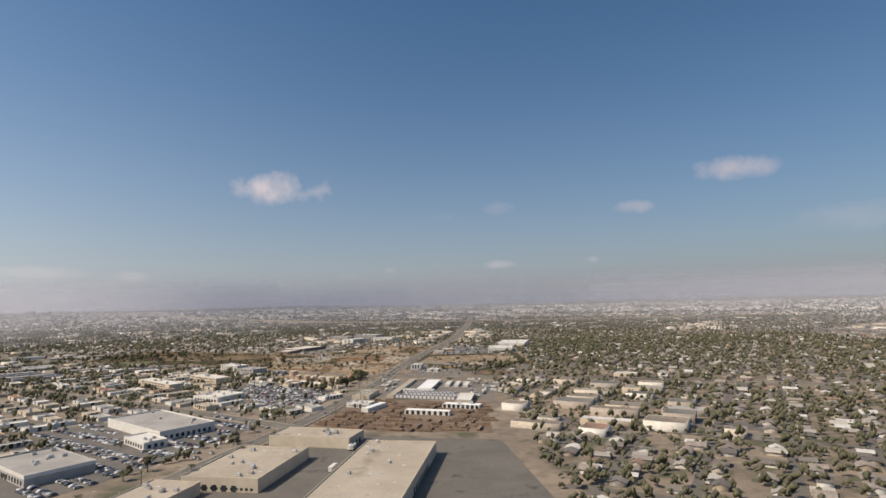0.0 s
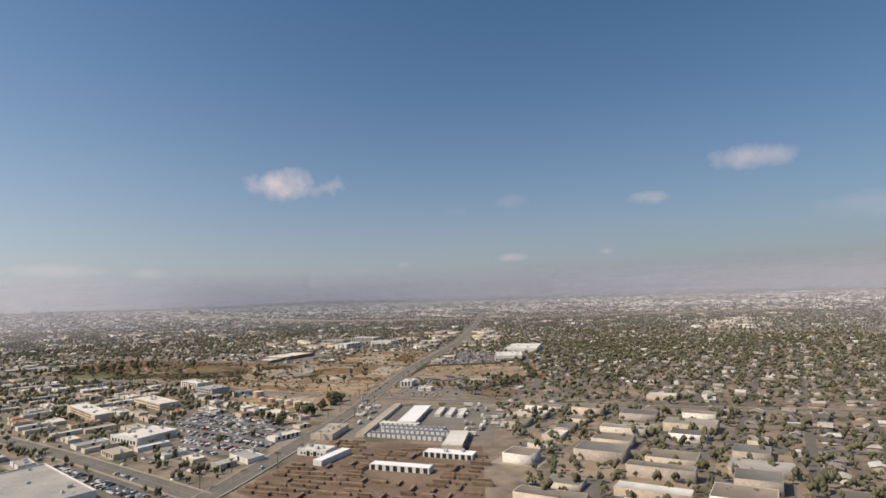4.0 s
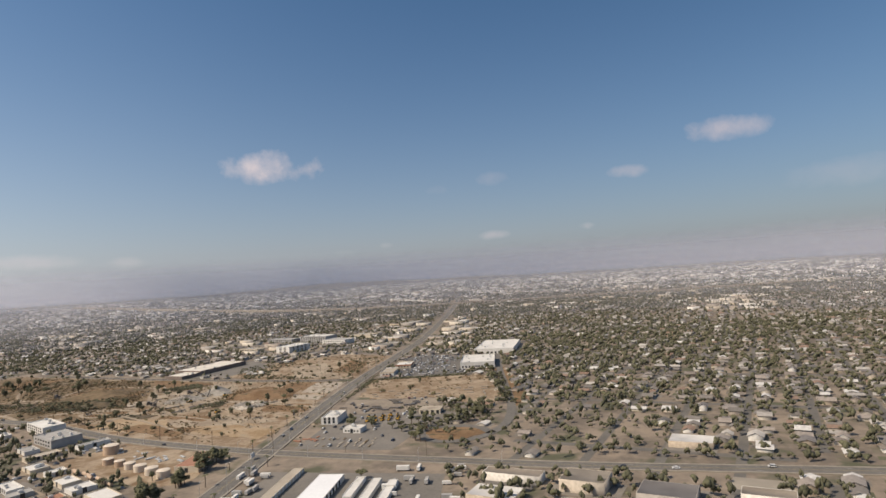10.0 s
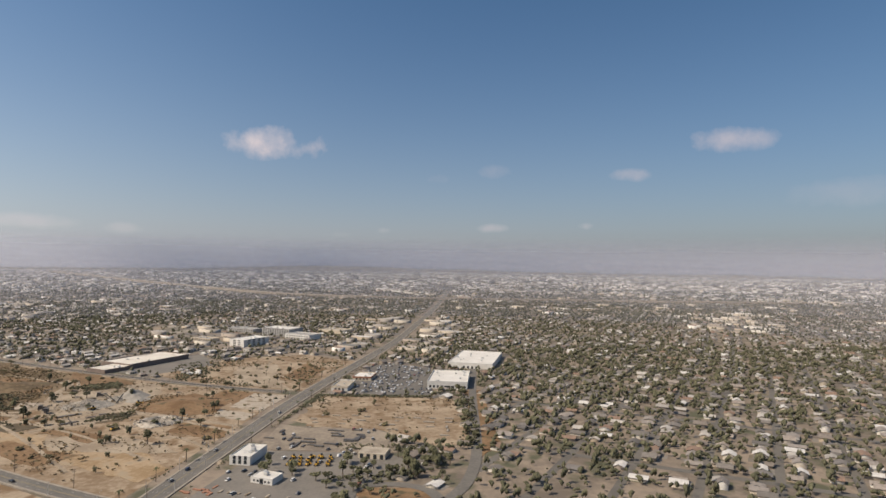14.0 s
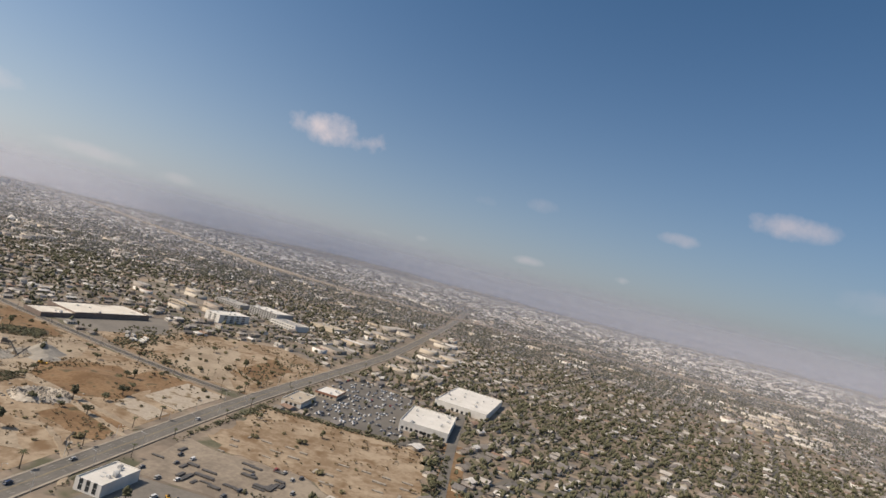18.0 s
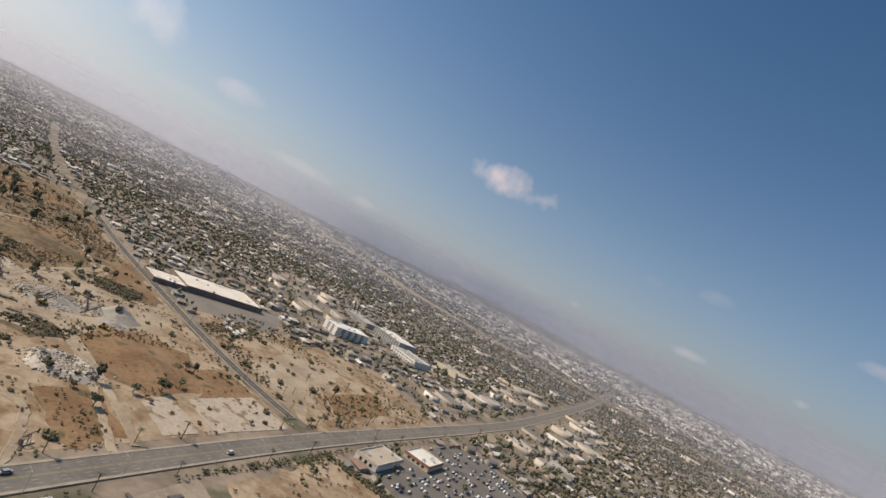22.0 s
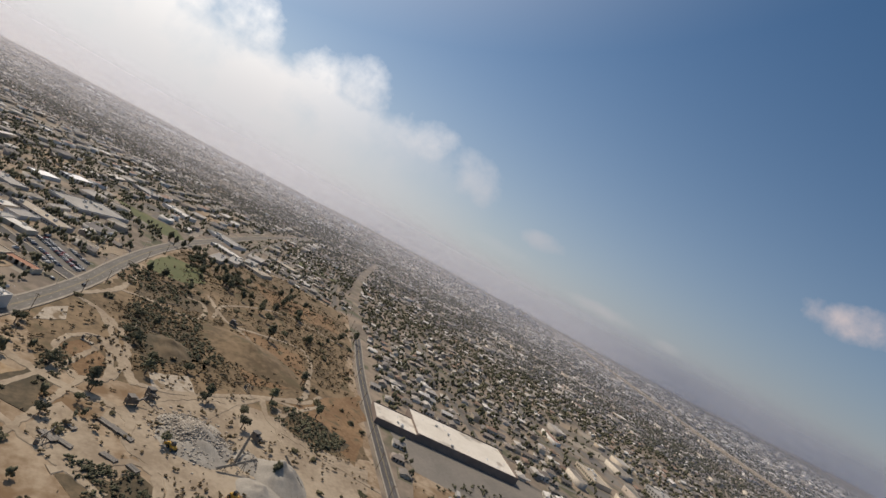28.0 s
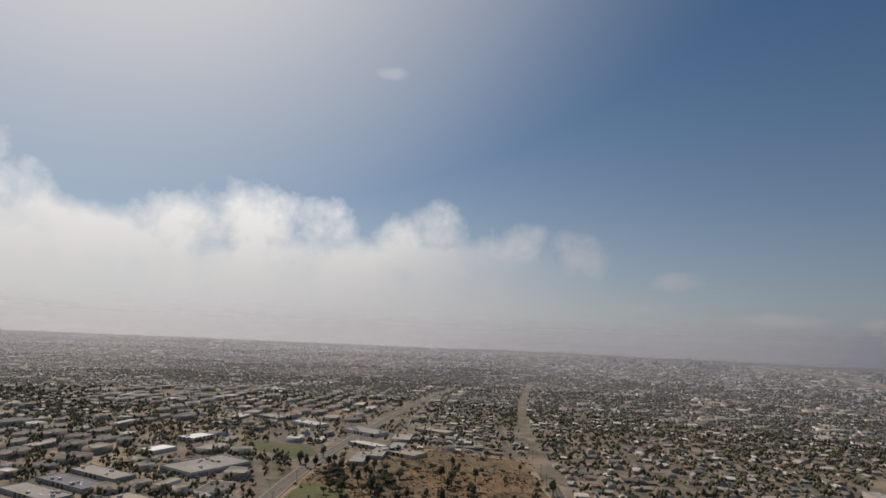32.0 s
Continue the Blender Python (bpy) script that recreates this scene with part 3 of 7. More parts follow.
def worn_strip(bm, line, w, z):
    """A track with ragged edges."""
    rows_ = []
    for i, (x, y) in enumerate(line):
        a, b = line[max(i - 1, 0)], line[min(i + 1, len(line) - 1)]
        d = Vector((b[0] - a[0], b[1] - a[1], 0)).normalized()
        n = Vector((-d.y, d.x, 0))
        l_, r_ = w * (0.42 + 0.35 * noise.noise((x * 0.3, y * 0.3, 1))), w * (0.42 + 0.35 * noise.noise((x * 0.3, y * 0.3, 5)))
        c = Vector((x, y, z))
        rows_.append([bm.verts.new(c + n * (l_ + 0.5) - Vector((0, 0, 0.4))), bm.verts.new(c + n * l_), bm.verts.new(c - n * r_), bm.verts.new(c - n * (r_ + 0.5) - Vector((0, 0, 0.4)))])
    for p, q in zip(rows_, rows_[1:]):
        for k in range(3):
            bm.faces.new((p[k], p[k + 1], q[k + 1], q[k]))


# the ground: one sheet out to the horizon, with the finest mesh in the middle
rings = np.concatenate([np.linspace(40, 1400, 18), np.linspace(1700, 4750, 60)])
segs = 96
gx, gy = -80.0, 750.0
V = [(gx, gy, 0.0)]
for r in rings:
    for i in range(segs):
        a = 2 * math.pi * i / segs
        V.append((gx + r * math.cos(a), gy + r * math.sin(a), 0.0))
tri = np.array([(0, 1 + i, 1 + (i + 1) % segs) for i in range(segs)])
quads = np.array([(1 + k * segs + i, 1 + (k + 1) * segs + i, 1 + (k + 1) * segs + (i + 1) % segs, 1 + k * segs + (i + 1) % segs) for k in range(len(rings) - 1) for i in range(segs)])
near_q = quads[: 29 * segs]
far_q = quads[29 * segs:]
tagged(new("ground", np_mesh("ground", np.array(V), [tri, near_q, far_q], [M["city"], M["far"]], (0, 0, 1))),
       "city ground of worn asphalt, dry yards and pale dust", "ground", kind="structure")

# the bay beyond the houses
bm = bmesh.new()
strip(bm, [(-4080, 1000), (-4020, 1600), (-3900, 2100), (-3700, 2560), (-3500, 2850)], -520, 0, 0.6)
tagged(part("water", bm, M["water"]), "pale hazy sea beyond the city", "sea", kind="structure")

patch("ground_quarry", QUARRY, 0.06, M["dirt"], "bare orange-brown dirt of an old quarry")
patch("ground_field", FIELD_C, 0.06, M["dirt"], "bare dusty field with tyre tracks")
patch("ground_lot", FIELD_R, 0.12, M["dirt"], "graded brown dirt lot beside the road", "ground", 9)
patch("ground_yard", LUMBER, 0.06, M["yard"], "brown dirt floor of a lumber yard")
lot_level = 0.07
for poly, m, text in ((YARD_R, "yard2", "dusty equipment yard beside the road"), (LOT_R, "lot", "worn asphalt yard at the crossing"), (LOT_STORE, "asphalt", "dark asphalt store parking lot"), (LOT_BIG, "lot", "asphalt apron round a big store"),
                      (STORAGE, "lot", "grey paved lot of a self storage"), (DEALER, "asphalt", "asphalt lot full of parked cars"), (LOT_CARS, "lot", "asphalt lot with rows of parked cars"),
                      (LOT_TRUCKS, "asphalt", "asphalt lot packed with parked vehicles"), (WAREHOUSES, "asphalt", "asphalt yards between warehouses")):
    lot_level += 0.004
    patch("pavement_lot", poly, lot_level, M[m], text, "pavement")
patch("ground_tank_farm", TANKS, 0.07, M["dirt"], "tan dirt floor of a tank farm")
patch("ground_lawn", LAWN_1, 0.1, M["lawn"], "green lawn with scattered trees", "lawn", 4)
patch("ground_lawn", LAWN_2, 0.1, M["lawn"], "strip of green playing field", "lawn", 3)
# patches of dry grass, scrub and pale worn earth, each a little above the last
level = 0.11
patch("ground_slope", [(-300, 985), (-350, 975), (-430, 1022), (-500, 1062), (-640, 1130), (-725, 1300), (-650, 1380), (-530, 1315), (-440, 1262), (-352, 1220), (-262, 1186), (-250, 1120), (-290, 1080)], 0.09, M["slope"], "brown scrubby slopes of the old quarry", "ground", 9)
def earth(poly, material, text):
    """One patch of ground, a little above the last."""
    global level
    level += 0.004
    patch("ground_patch", poly, level, M[material], text, "ground", 7)


earth([(-278, 1028), (-298, 1061), (-307, 1106), (-290, 1124), (-266, 1148), (-249, 1178), (-224, 1160), (-205, 1124), (-192, 1070), (-196, 1046), (-231, 1030), (-253, 1017)], "track", "pale bare earth of the quarry floor")
earth([(-188, 1039), (-209, 1078), (-193, 1109), (-165, 1122), (-112, 1080), (-117, 1034), (-142, 1022)], "grass_dry", "rust-brown dry grass slope")
earth([(-160, 1047), (-169, 1089), (-150, 1090), (-138, 1056)], "scrub", "dark hollow of scrub")
earth([(-132, 974), (-132, 1008), (-78, 990), (-82, 950), (-110, 962)], "grass_dry", "patch of brown dry grass")
earth([(-144, 1104), (-139, 1142), (-100, 1134), (-105, 1076)], "grass_dry", "patch of orange-brown dry grass")
earth([(-315, 1142), (-374, 1240), (-290, 1196), (-253, 1168), (-288, 1156)], "grass_dry", "rust-brown dry grass above the pit")
earth([(-320, 999), (-339, 1010), (-313, 1022), (-293, 1018), (-293, 1007)], "grass_dry", "oval of brown dry grass inside a track")
earth([(-370, 1039), (-384, 1087), (-346, 1084), (-328, 1048)], "scrub", "dark scrub slope")
earth([(-376, 1090), (-458, 1209), (-362, 1177), (-318, 1102), (-331, 1086)], "slope", "grey-brown scrub slope")
earth([(-572, 1155), (-595, 1350), (-467, 1290), (-467, 1213), (-452, 1140)], "slope", "dry meadow under scattered trees")
earth([(-214, 995), (-240, 985), (-262, 1000), (-244, 1010), (-212, 1030)], "track", "pale scrap yard earth")
earth([(-205, 1000), (-212, 1030), (-200, 1044), (-186, 1030), (-188, 1006)], "scrub", "brush between the tracks")
earth([(-150, 905), (-230, 930), (-210, 962), (-140, 950), (-100, 915)], "track", "pale worn earth")
earth([(-100, 850), (-180, 890), (-190, 920), (-120, 910), (-92, 880)], "ochre", "bare ochre ground at the crossing")
earth([(-240, 905), (-300, 945), (-280, 985), (-230, 960), (-205, 925)], "ochre", "bare ochre ground along the street")
earth([(-147, 1176), (-179, 1290), (-132, 1313), (-92, 1200), (-62, 1140), (-78, 1150)], "track", "pale graded earth")
earth([(-95, 1214), (-90, 1320), (-54, 1280), (-60, 1185)], "grass_dry", "dry grass with green shrubs")
earth([(-540, 947), (-583, 962), (-550, 984), (-520, 970)], "track", "bare pale lot")
earth([(-725, 915), (-761, 948), (-710, 986), (-675, 968)], "dirt", "bare tan lot")
earth([(-795, 877), (-857, 902), (-800, 950), (-740, 910)], "dirt", "bare tan lot")
earth([(-545, 1014), (-579, 1032), (-602, 1062), (-545, 1056), (-522, 1030)], "track", "oval of bare pale earth")
earth([(-470, 905), (-440, 975), (-400, 960), (-400, 900)], "dirt", "bare yard beside the street")
earth([(-620, 900), (-540, 950), (-500, 905), (-570, 850)], "dirt", "bare tan yard")
earth([(-760, 940), (-690, 1000), (-640, 960), (-720, 890)], "track", "bare pale lot")
earth([(-980, 1000), (-880, 1060), (-840, 1010), (-930, 950)], "dirt", "bare tan lot")
earth([(-1150, 1250), (-1020, 1320), (-960, 1250), (-1080, 1190)], "dirt", "dry playing field")
earth([(-1000, 1480), (-930, 1520), (-890, 1450), (-960, 1420)], "lawn", "dull green park")
earth([(-1400, 1150), (-1250, 1210), (-1220, 1150), (-1350, 1100)], "grass_dry", "dry brown field")
earth([(-860, 780), (-800, 830), (-760, 780), (-820, 740)], "dirt", "bare tan lot")
earth([(128, 900), (150, 940), (152, 1150), (134, 1150), (128, 1000)], "grass_dry", "dry grass verge along the ramp")
earth([(56, 802), (76, 802), (96, 816), (88, 832), (70, 842), (52, 838), (46, 820)], "grass_dry", "dry grass inside the loop ramp")
earth([(-402, 1039), (-413, 1063), (-397, 1096), (-350, 1087), (-336, 1063), (-337, 1040)], "scrub", "dark brown brush slope")
earth([(-313, 1135), (-309, 1155), (-278, 1176), (-263, 1154), (-283, 1140)], "scrub", "green hollow in the dry grass")
earth([(-536, 943), (-565, 962), (-553, 981), (-502, 967)], "dirt", "bare tan yard")
earth([(-726, 914), (-723, 948), (-676, 992), (-650, 977), (-681, 942)], "dirt", "bare tan lot")
earth([(-787, 882), (-841, 901), (-810, 922), (-738, 905)], "dirt", "bare tan lot")
earth([(-685, 963), (-704, 989), (-657, 984)], "track", "bare pale lot")
earth([(-1566, 1295), (-1833, 1426), (-1780, 1471), (-1509, 1341)], "dirt", "wide dry playing field")
earth([(-190, 880), (-260, 925), (-250, 945), (-170, 905)], "grass_dry", "thin dry grass along the street")
for poly in ([(-109, 1025), (-114, 1053), (-72, 1036), (-76, 1010)], [(-107, 1062), (-102, 1127), (-60, 1116), (-70, 1047)], [(-314, 1046), (-321, 1072), (-297, 1072), (-296, 1046)],
             [(-346, 984), (-368, 990), (-380, 1003), (-358, 1002)]):
    level += 0.004
    patch("ground_slab", poly, level, M["concrete"], "cracked pale concrete slab left from a building", "slab", 1.5)
earth([(-445, 1152), (-422, 1200), (-352, 1176), (-330, 1120), (-380, 1112)], "grass_dry", "rust-brown dry grass bank")
earth([(-500, 1120), (-452, 1112), (-440, 1052), (-482, 1060)], "scrub", "dark brush beside the lawn")
earth([(-640, 1230), (-600, 1330), (-540, 1310), (-560, 1220)], "grass_dry", "brown dry meadow grass")
earth([(-262, 968), (-300, 990), (-280, 1000), (-246, 984)], "scrub", "strip of dark brush along a track")
earth([(-180, 940), (-240, 968), (-228, 980), (-172, 958)], "grass_dry", "strip of rusty grass on the bare ground")
def track(line, w):
    """A dirt track worn by trucks."""
    global level
    level += 0.004
    bm = bmesh.new()
    worn_strip(bm, smooth_line(line, 3), w, level)
    tagged(part("dirt_track", bm, M["track"]), "pale dirt track worn by trucks", "track", kind="structure")


track([(-76, 992), (-106, 1005), (-142, 1020), (-188, 1037), (-205, 1050)], 6.0)
track([(-278, 1040), (-296, 1075), (-300, 1100), (-318, 1130), (-325, 1160), (-345, 1185)], 4.0)
track([(-252, 1040), (-272, 1072), (-315, 1116), (-314, 1151)], 4.5)
track([(-293, 1035), (-335, 1028), (-381, 1030)], 4.0)
track([(-250, 1120), (-292, 1128), (-330, 1180)], 3.5)
track([(-120, 900), (-200, 960), (-290, 1010)], 4.0)
track([(-160, 870), (-230, 940), (-300, 1000), (-390, 1050)], 4.0)
track([(-60, 1190), (-130, 1260), (-150, 1350)], 4.0)
track([(-305, 965), (-293, 979), (-284, 990), (-275, 1003), (-267, 1021), (-254, 1030), (-236, 1027), (-219, 1040), (-200, 1053)], 6.0)
track([(-337, 1003), (-321, 996), (-300, 999), (-288, 1007), (-292, 1020), (-312, 1024), (-339, 1024), (-346, 1017), (-337, 1003)], 4.2)
track([(-389, 1023), (-357, 1028), (-319, 1034), (-296, 1038), (-297, 1067), (-313, 1110), (-332, 1161), (-375, 1186), (-412, 1205), (-444, 1207), (-446, 1166), (-443, 1136)], 4.4)
track([(-402, 1010), (-389, 1023), (-357, 1037), (-318, 1032), (-294, 1023)], 5.0)
track([(-306, 1133), (-283, 1128), (-265, 1136), (-252, 1149), (-228, 1176)], 3.6)
track([(-316, 1123), (-286, 1119), (-266, 1133)], 4.5)
track([(-445, 1040), (-442, 1066), (-431, 1085), (-440, 1108), (-477, 1118), (-483, 1102)], 4.0)
track([(-511, 1132), (-459, 1132), (-431, 1145), (-397, 1150)], 4.6)
track([(-248, 970), (-232, 983), (-218, 995), (-207, 1005), (-196, 1015)], 4.0)
track([(-400, 1000), (-445, 1040), (-500, 1062)], 5.0)
track([(-450, 1120), (-500, 1150), (-540, 1230), (-500, 1290)], 3.4)
track([(-71, 972), (-107, 993), (-148, 1016), (-201, 1037), (-221, 1030), (-209, 995)], 5.0)
track([(-217, 1042), (-194, 1041), (-133, 1018), (-72, 987)], 4.0)
track([(-129, 953), (-112, 953), (-80, 923), (-57, 886)], 4.5)


def road(name, line, half, z, material, label, lanes=(), walks=2.0, median=False):
    """A road as a thing of the setting: bed, lane lines and raised walks as parts."""
    bm = bmesh.new()
    strip(bm, line, -half, half, z)
    bed = tagged(part(name, bm, material), label, "road", kind="structure")
    for off in lanes:
        bm = bmesh.new()
        strip(bm, line, off - 0.1, off + 0.1, z + 0.02, dash=(3.0, 9.0))
        part("lane_line", bm, M["paint"], bed, "dashed white lane line")
    for off in ((-0.35, 0.35) if lanes and not median else ()):
        bm = bmesh.new()
        strip(bm, line, off - 0.12, off + 0.12, z + 0.02)
        part("centre_line", bm, M["yellow"], bed, "yellow centre line")
    if median:
        bm = bmesh.new()
        strip(bm, line, -1.6, 1.6, z, z + 0.15)
        part("median", bm, M["walk"], bed, "raised concrete median")
    if walks:
        for s in (-1, 1):
            bm = bmesh.new()
            a, b = sorted((s * half, s * (half + walks)))
            strip(bm, line, a, b, -0.1, z + 0.15)
            part("sidewalk", bm, M["walk"], bed, "raised concrete sidewalk with kerb")
    return bed


near_A = [p for p in ROAD_A if p[1] < 1750]
road("road_main", ROAD_A, 7.4, 0.46, M["road"], "wide grey asphalt main road with faint lane lines", (-5.0, -2.7, 2.7, 5.0), 1.6)
road("road_cross", ROAD_B, 5.8, 0.44, M["road"], "asphalt cross street with lane lines", (-3.4, 3.4), 1.6)
road("road_side", [p for p in ROAD_C[1:] if p[0] > -560], 3.9, 0.42, M["roaddark"], "straight dark asphalt street past the quarry", (-2.2,), 1.2)
road("road_street", ROAD_E, 5.0, 0.40, M["roaddark"], "side street between yards")
road("road_street", ROAD_F, 6.5, 0.38, M["road"], "side street between dealers and shops", (-3, 3))
road("road_ramp", RAMP, 4.2, 0.36, M["road"], "curving freeway loop ramp", walks=0)
bm = bmesh.new()
strip(bm, FREEWAY, -11, 11, 7.0, 7.6)
strip(bm, FREEWAY, -11.4, -11, 0.0, 8.6), strip(bm, FREEWAY, 11, 11.4, 0.0, 8.6)
tagged(part("freeway", bm, M["concrete"]), "pale concrete freeway on a low embankment", "freeway", kind="structure")


# low hills in the haze
bm = bmesh.new()
prev = None
for i in range(90):
    a = radians(-48 + i * 1.75)
    r_ = 4690
    hgt = 16 + 14 * noise.noise((i * 0.13, 2.2, 0)) + 8 * noise.noise((i * 0.5, 7.7, 0)) + (26 * math.exp(-((i - 31) / 7.0) ** 2))
    if 62 < i:
        hgt *= max(0.25, 1 - (i - 62) * 0.09)
    c_ = (gx - math.sin(a) * r_, gy + math.cos(a) * r_)
    d_ = (gx - math.sin(a) * (r_ - 420), gy + math.cos(a) * (r_ - 420))
    row = [bm.verts.new((*d_, -1)), bm.verts.new(((c_[0] + d_[0]) / 2, (c_[1] + d_[1]) / 2, hgt * 0.55)), bm.verts.new((*c_, hgt)), bm.verts.new((gx - math.sin(a) * (r_ + 60), gy + math.cos(a) * (r_ + 60), -1))]
    if prev:
        for k in range(3):
            bm.faces.new((prev[k], row[k], row[k + 1], prev[k + 1]))
    prev = row
tagged(part("backdrop_hills", bm, M["hill"], smooth=True), "low hazy hills along the horizon", "hills", kind="structure")
# stand-in for air haze over the far city: added translucent ring sheets, lit by sun and sky, thinning upwards
def haze_material(name, density):
    m = bpy.data.materials.new(name)
    m.use_nodes = True
    n, l = m.node_tree.nodes, m.node_tree.links
    n.remove(n["Principled BSDF"])
    co, sp, ramp, wisps, thick = n.new("ShaderNodeTexCoord"), n.new("ShaderNodeSeparateXYZ"), n.new("ShaderNodeMapRange"), n.new("ShaderNodeTexNoise"), n.new("ShaderNodeMath")
    l.new(co.outputs["Generated"], sp.inputs[0]), l.new(sp.outputs[2], ramp.inputs["Value"])
    ramp.interpolation_type = "SMOOTHSTEP"
    ramp.inputs["From Min"].default_value, ramp.inputs["From Max"].default_value = 0.30, 1.0
    ramp.inputs["To Min"].default_value, ramp.inputs["To Max"].default_value = density, 0.0
    wisps.inputs["Scale"].default_value, wisps.inputs["Detail"].default_value = 9.0, 3.0
    l.new(co.outputs["Generated"], wisps.inputs["Vector"])
    even = n.new("ShaderNodeMapRange")
    even.inputs["To Min"].default_value, even.inputs["To Max"].default_value = 0.8, 1.2
    l.new(wisps.outputs[0], even.inputs["Value"])
    thick.operation = "MULTIPLY"
    l.new(ramp.outputs[0], thick.inputs[0]), l.new(even.outputs[0], thick.inputs[1])
    clear, front, through_, both, mix = (n.new("ShaderNode" + k) for k in ("BsdfTransparent", "BsdfDiffuse", "BsdfTranslucent", "MixShader", "MixShader"))
    front.inputs[0].default_value = through_.inputs[0].default_value = (0.80, 0.80, 0.87, 1)
    both.inputs[0].default_value = 0.66
    l.new(front.outputs[0], both.inputs[1]), l.new(through_.outputs[0], both.inputs[2])
    l.new(thick.outputs[0], mix.inputs[0]), l.new(clear.outputs[0], mix.inputs[1]), l.new(both.outputs[0], mix.inputs[2])
    l.new(mix.outputs[0], n["Material Output"].inputs[0])
    return m


for r_, dens in ((1350, 0.11), (1900, 0.14), (2500, 0.17), (3200, 0.21), (3900, 0.26), (4520, 0.45)):
    bm = bmesh.new()
    ring = []
    for i in range(120):
        a = 2 * math.pi * i / 120
        q = r_ * (1 + 0.05 * noise.noise((math.cos(a) * 3, math.sin(a) * 3, r_ * 0.01)))
        x, y = gx + q * math.cos(a), gy + q * math.sin(a)
        ring.append((bm.verts.new((x, y, -8)), bm.verts.new((x, y, 120 + r_ * 0.045))))
    for p, q in zip(ring, ring[1:] + ring[:1]):
        bm.faces.new((p[0], q[0], q[1], p[1]))
    tagged(part("backdrop_haze", bm, haze_material("thin_haze", dens), smooth=True), "thin pale haze bank hanging over the far city", "haze", kind="structure")

# ---------------------------------------------------------------- buildings with their parts
FOOT = []                      # footprints that nothing else may stand on: x, y, half sizes, turn


def window_mesh(w, h):
    bm = boxed(-w / 2, w / 2, -0.10, 0.12, 0, h)
    me = bpy.data.meshes.new("window")
    bm.to_mesh(me), bm.free()
    me.materials.append(M["glass"])
    return me


def unit_mesh():
    bm = boxed(-1.1, 1.1, -0.8, 0.8, 0.15, 1.3)
    box(bm, -0.95, -0.8, -0.8, 0.8, 0, 0.15), box(bm, 0.8, 0.95, -0.8, 0.8, 0, 0.15)
    tube(bm, (-0.4, 0, 1.3), (-0.4, 0, 1.5), 0.45, 0.4, 10)
    box(bm, 0.2, 0.9, -0.5, 0.5, 1.3, 1.55, 0.08)
    me = bpy.data.meshes.new("rooftop_unit")
    bm.to_mesh(me), bm.free()
    me.materials.append(M["unit"])
    return me


WIN = {k: window_mesh(*k) for k in ((1.6, 1.3), (3.2, 1.6), (2.4, 2.6), (6.0, 1.5))}
UNIT = unit_mesh()


def white_door():
    bm = boxed(-1.2, 1.2, -0.12, 0.1, 0, 2.3)
    me = bpy.data.meshes.new("roll_door")
    bm.to_mesh(me), bm.free()
    me.materials.append(M["white_wall"])
    return me


ROLL = white_door()


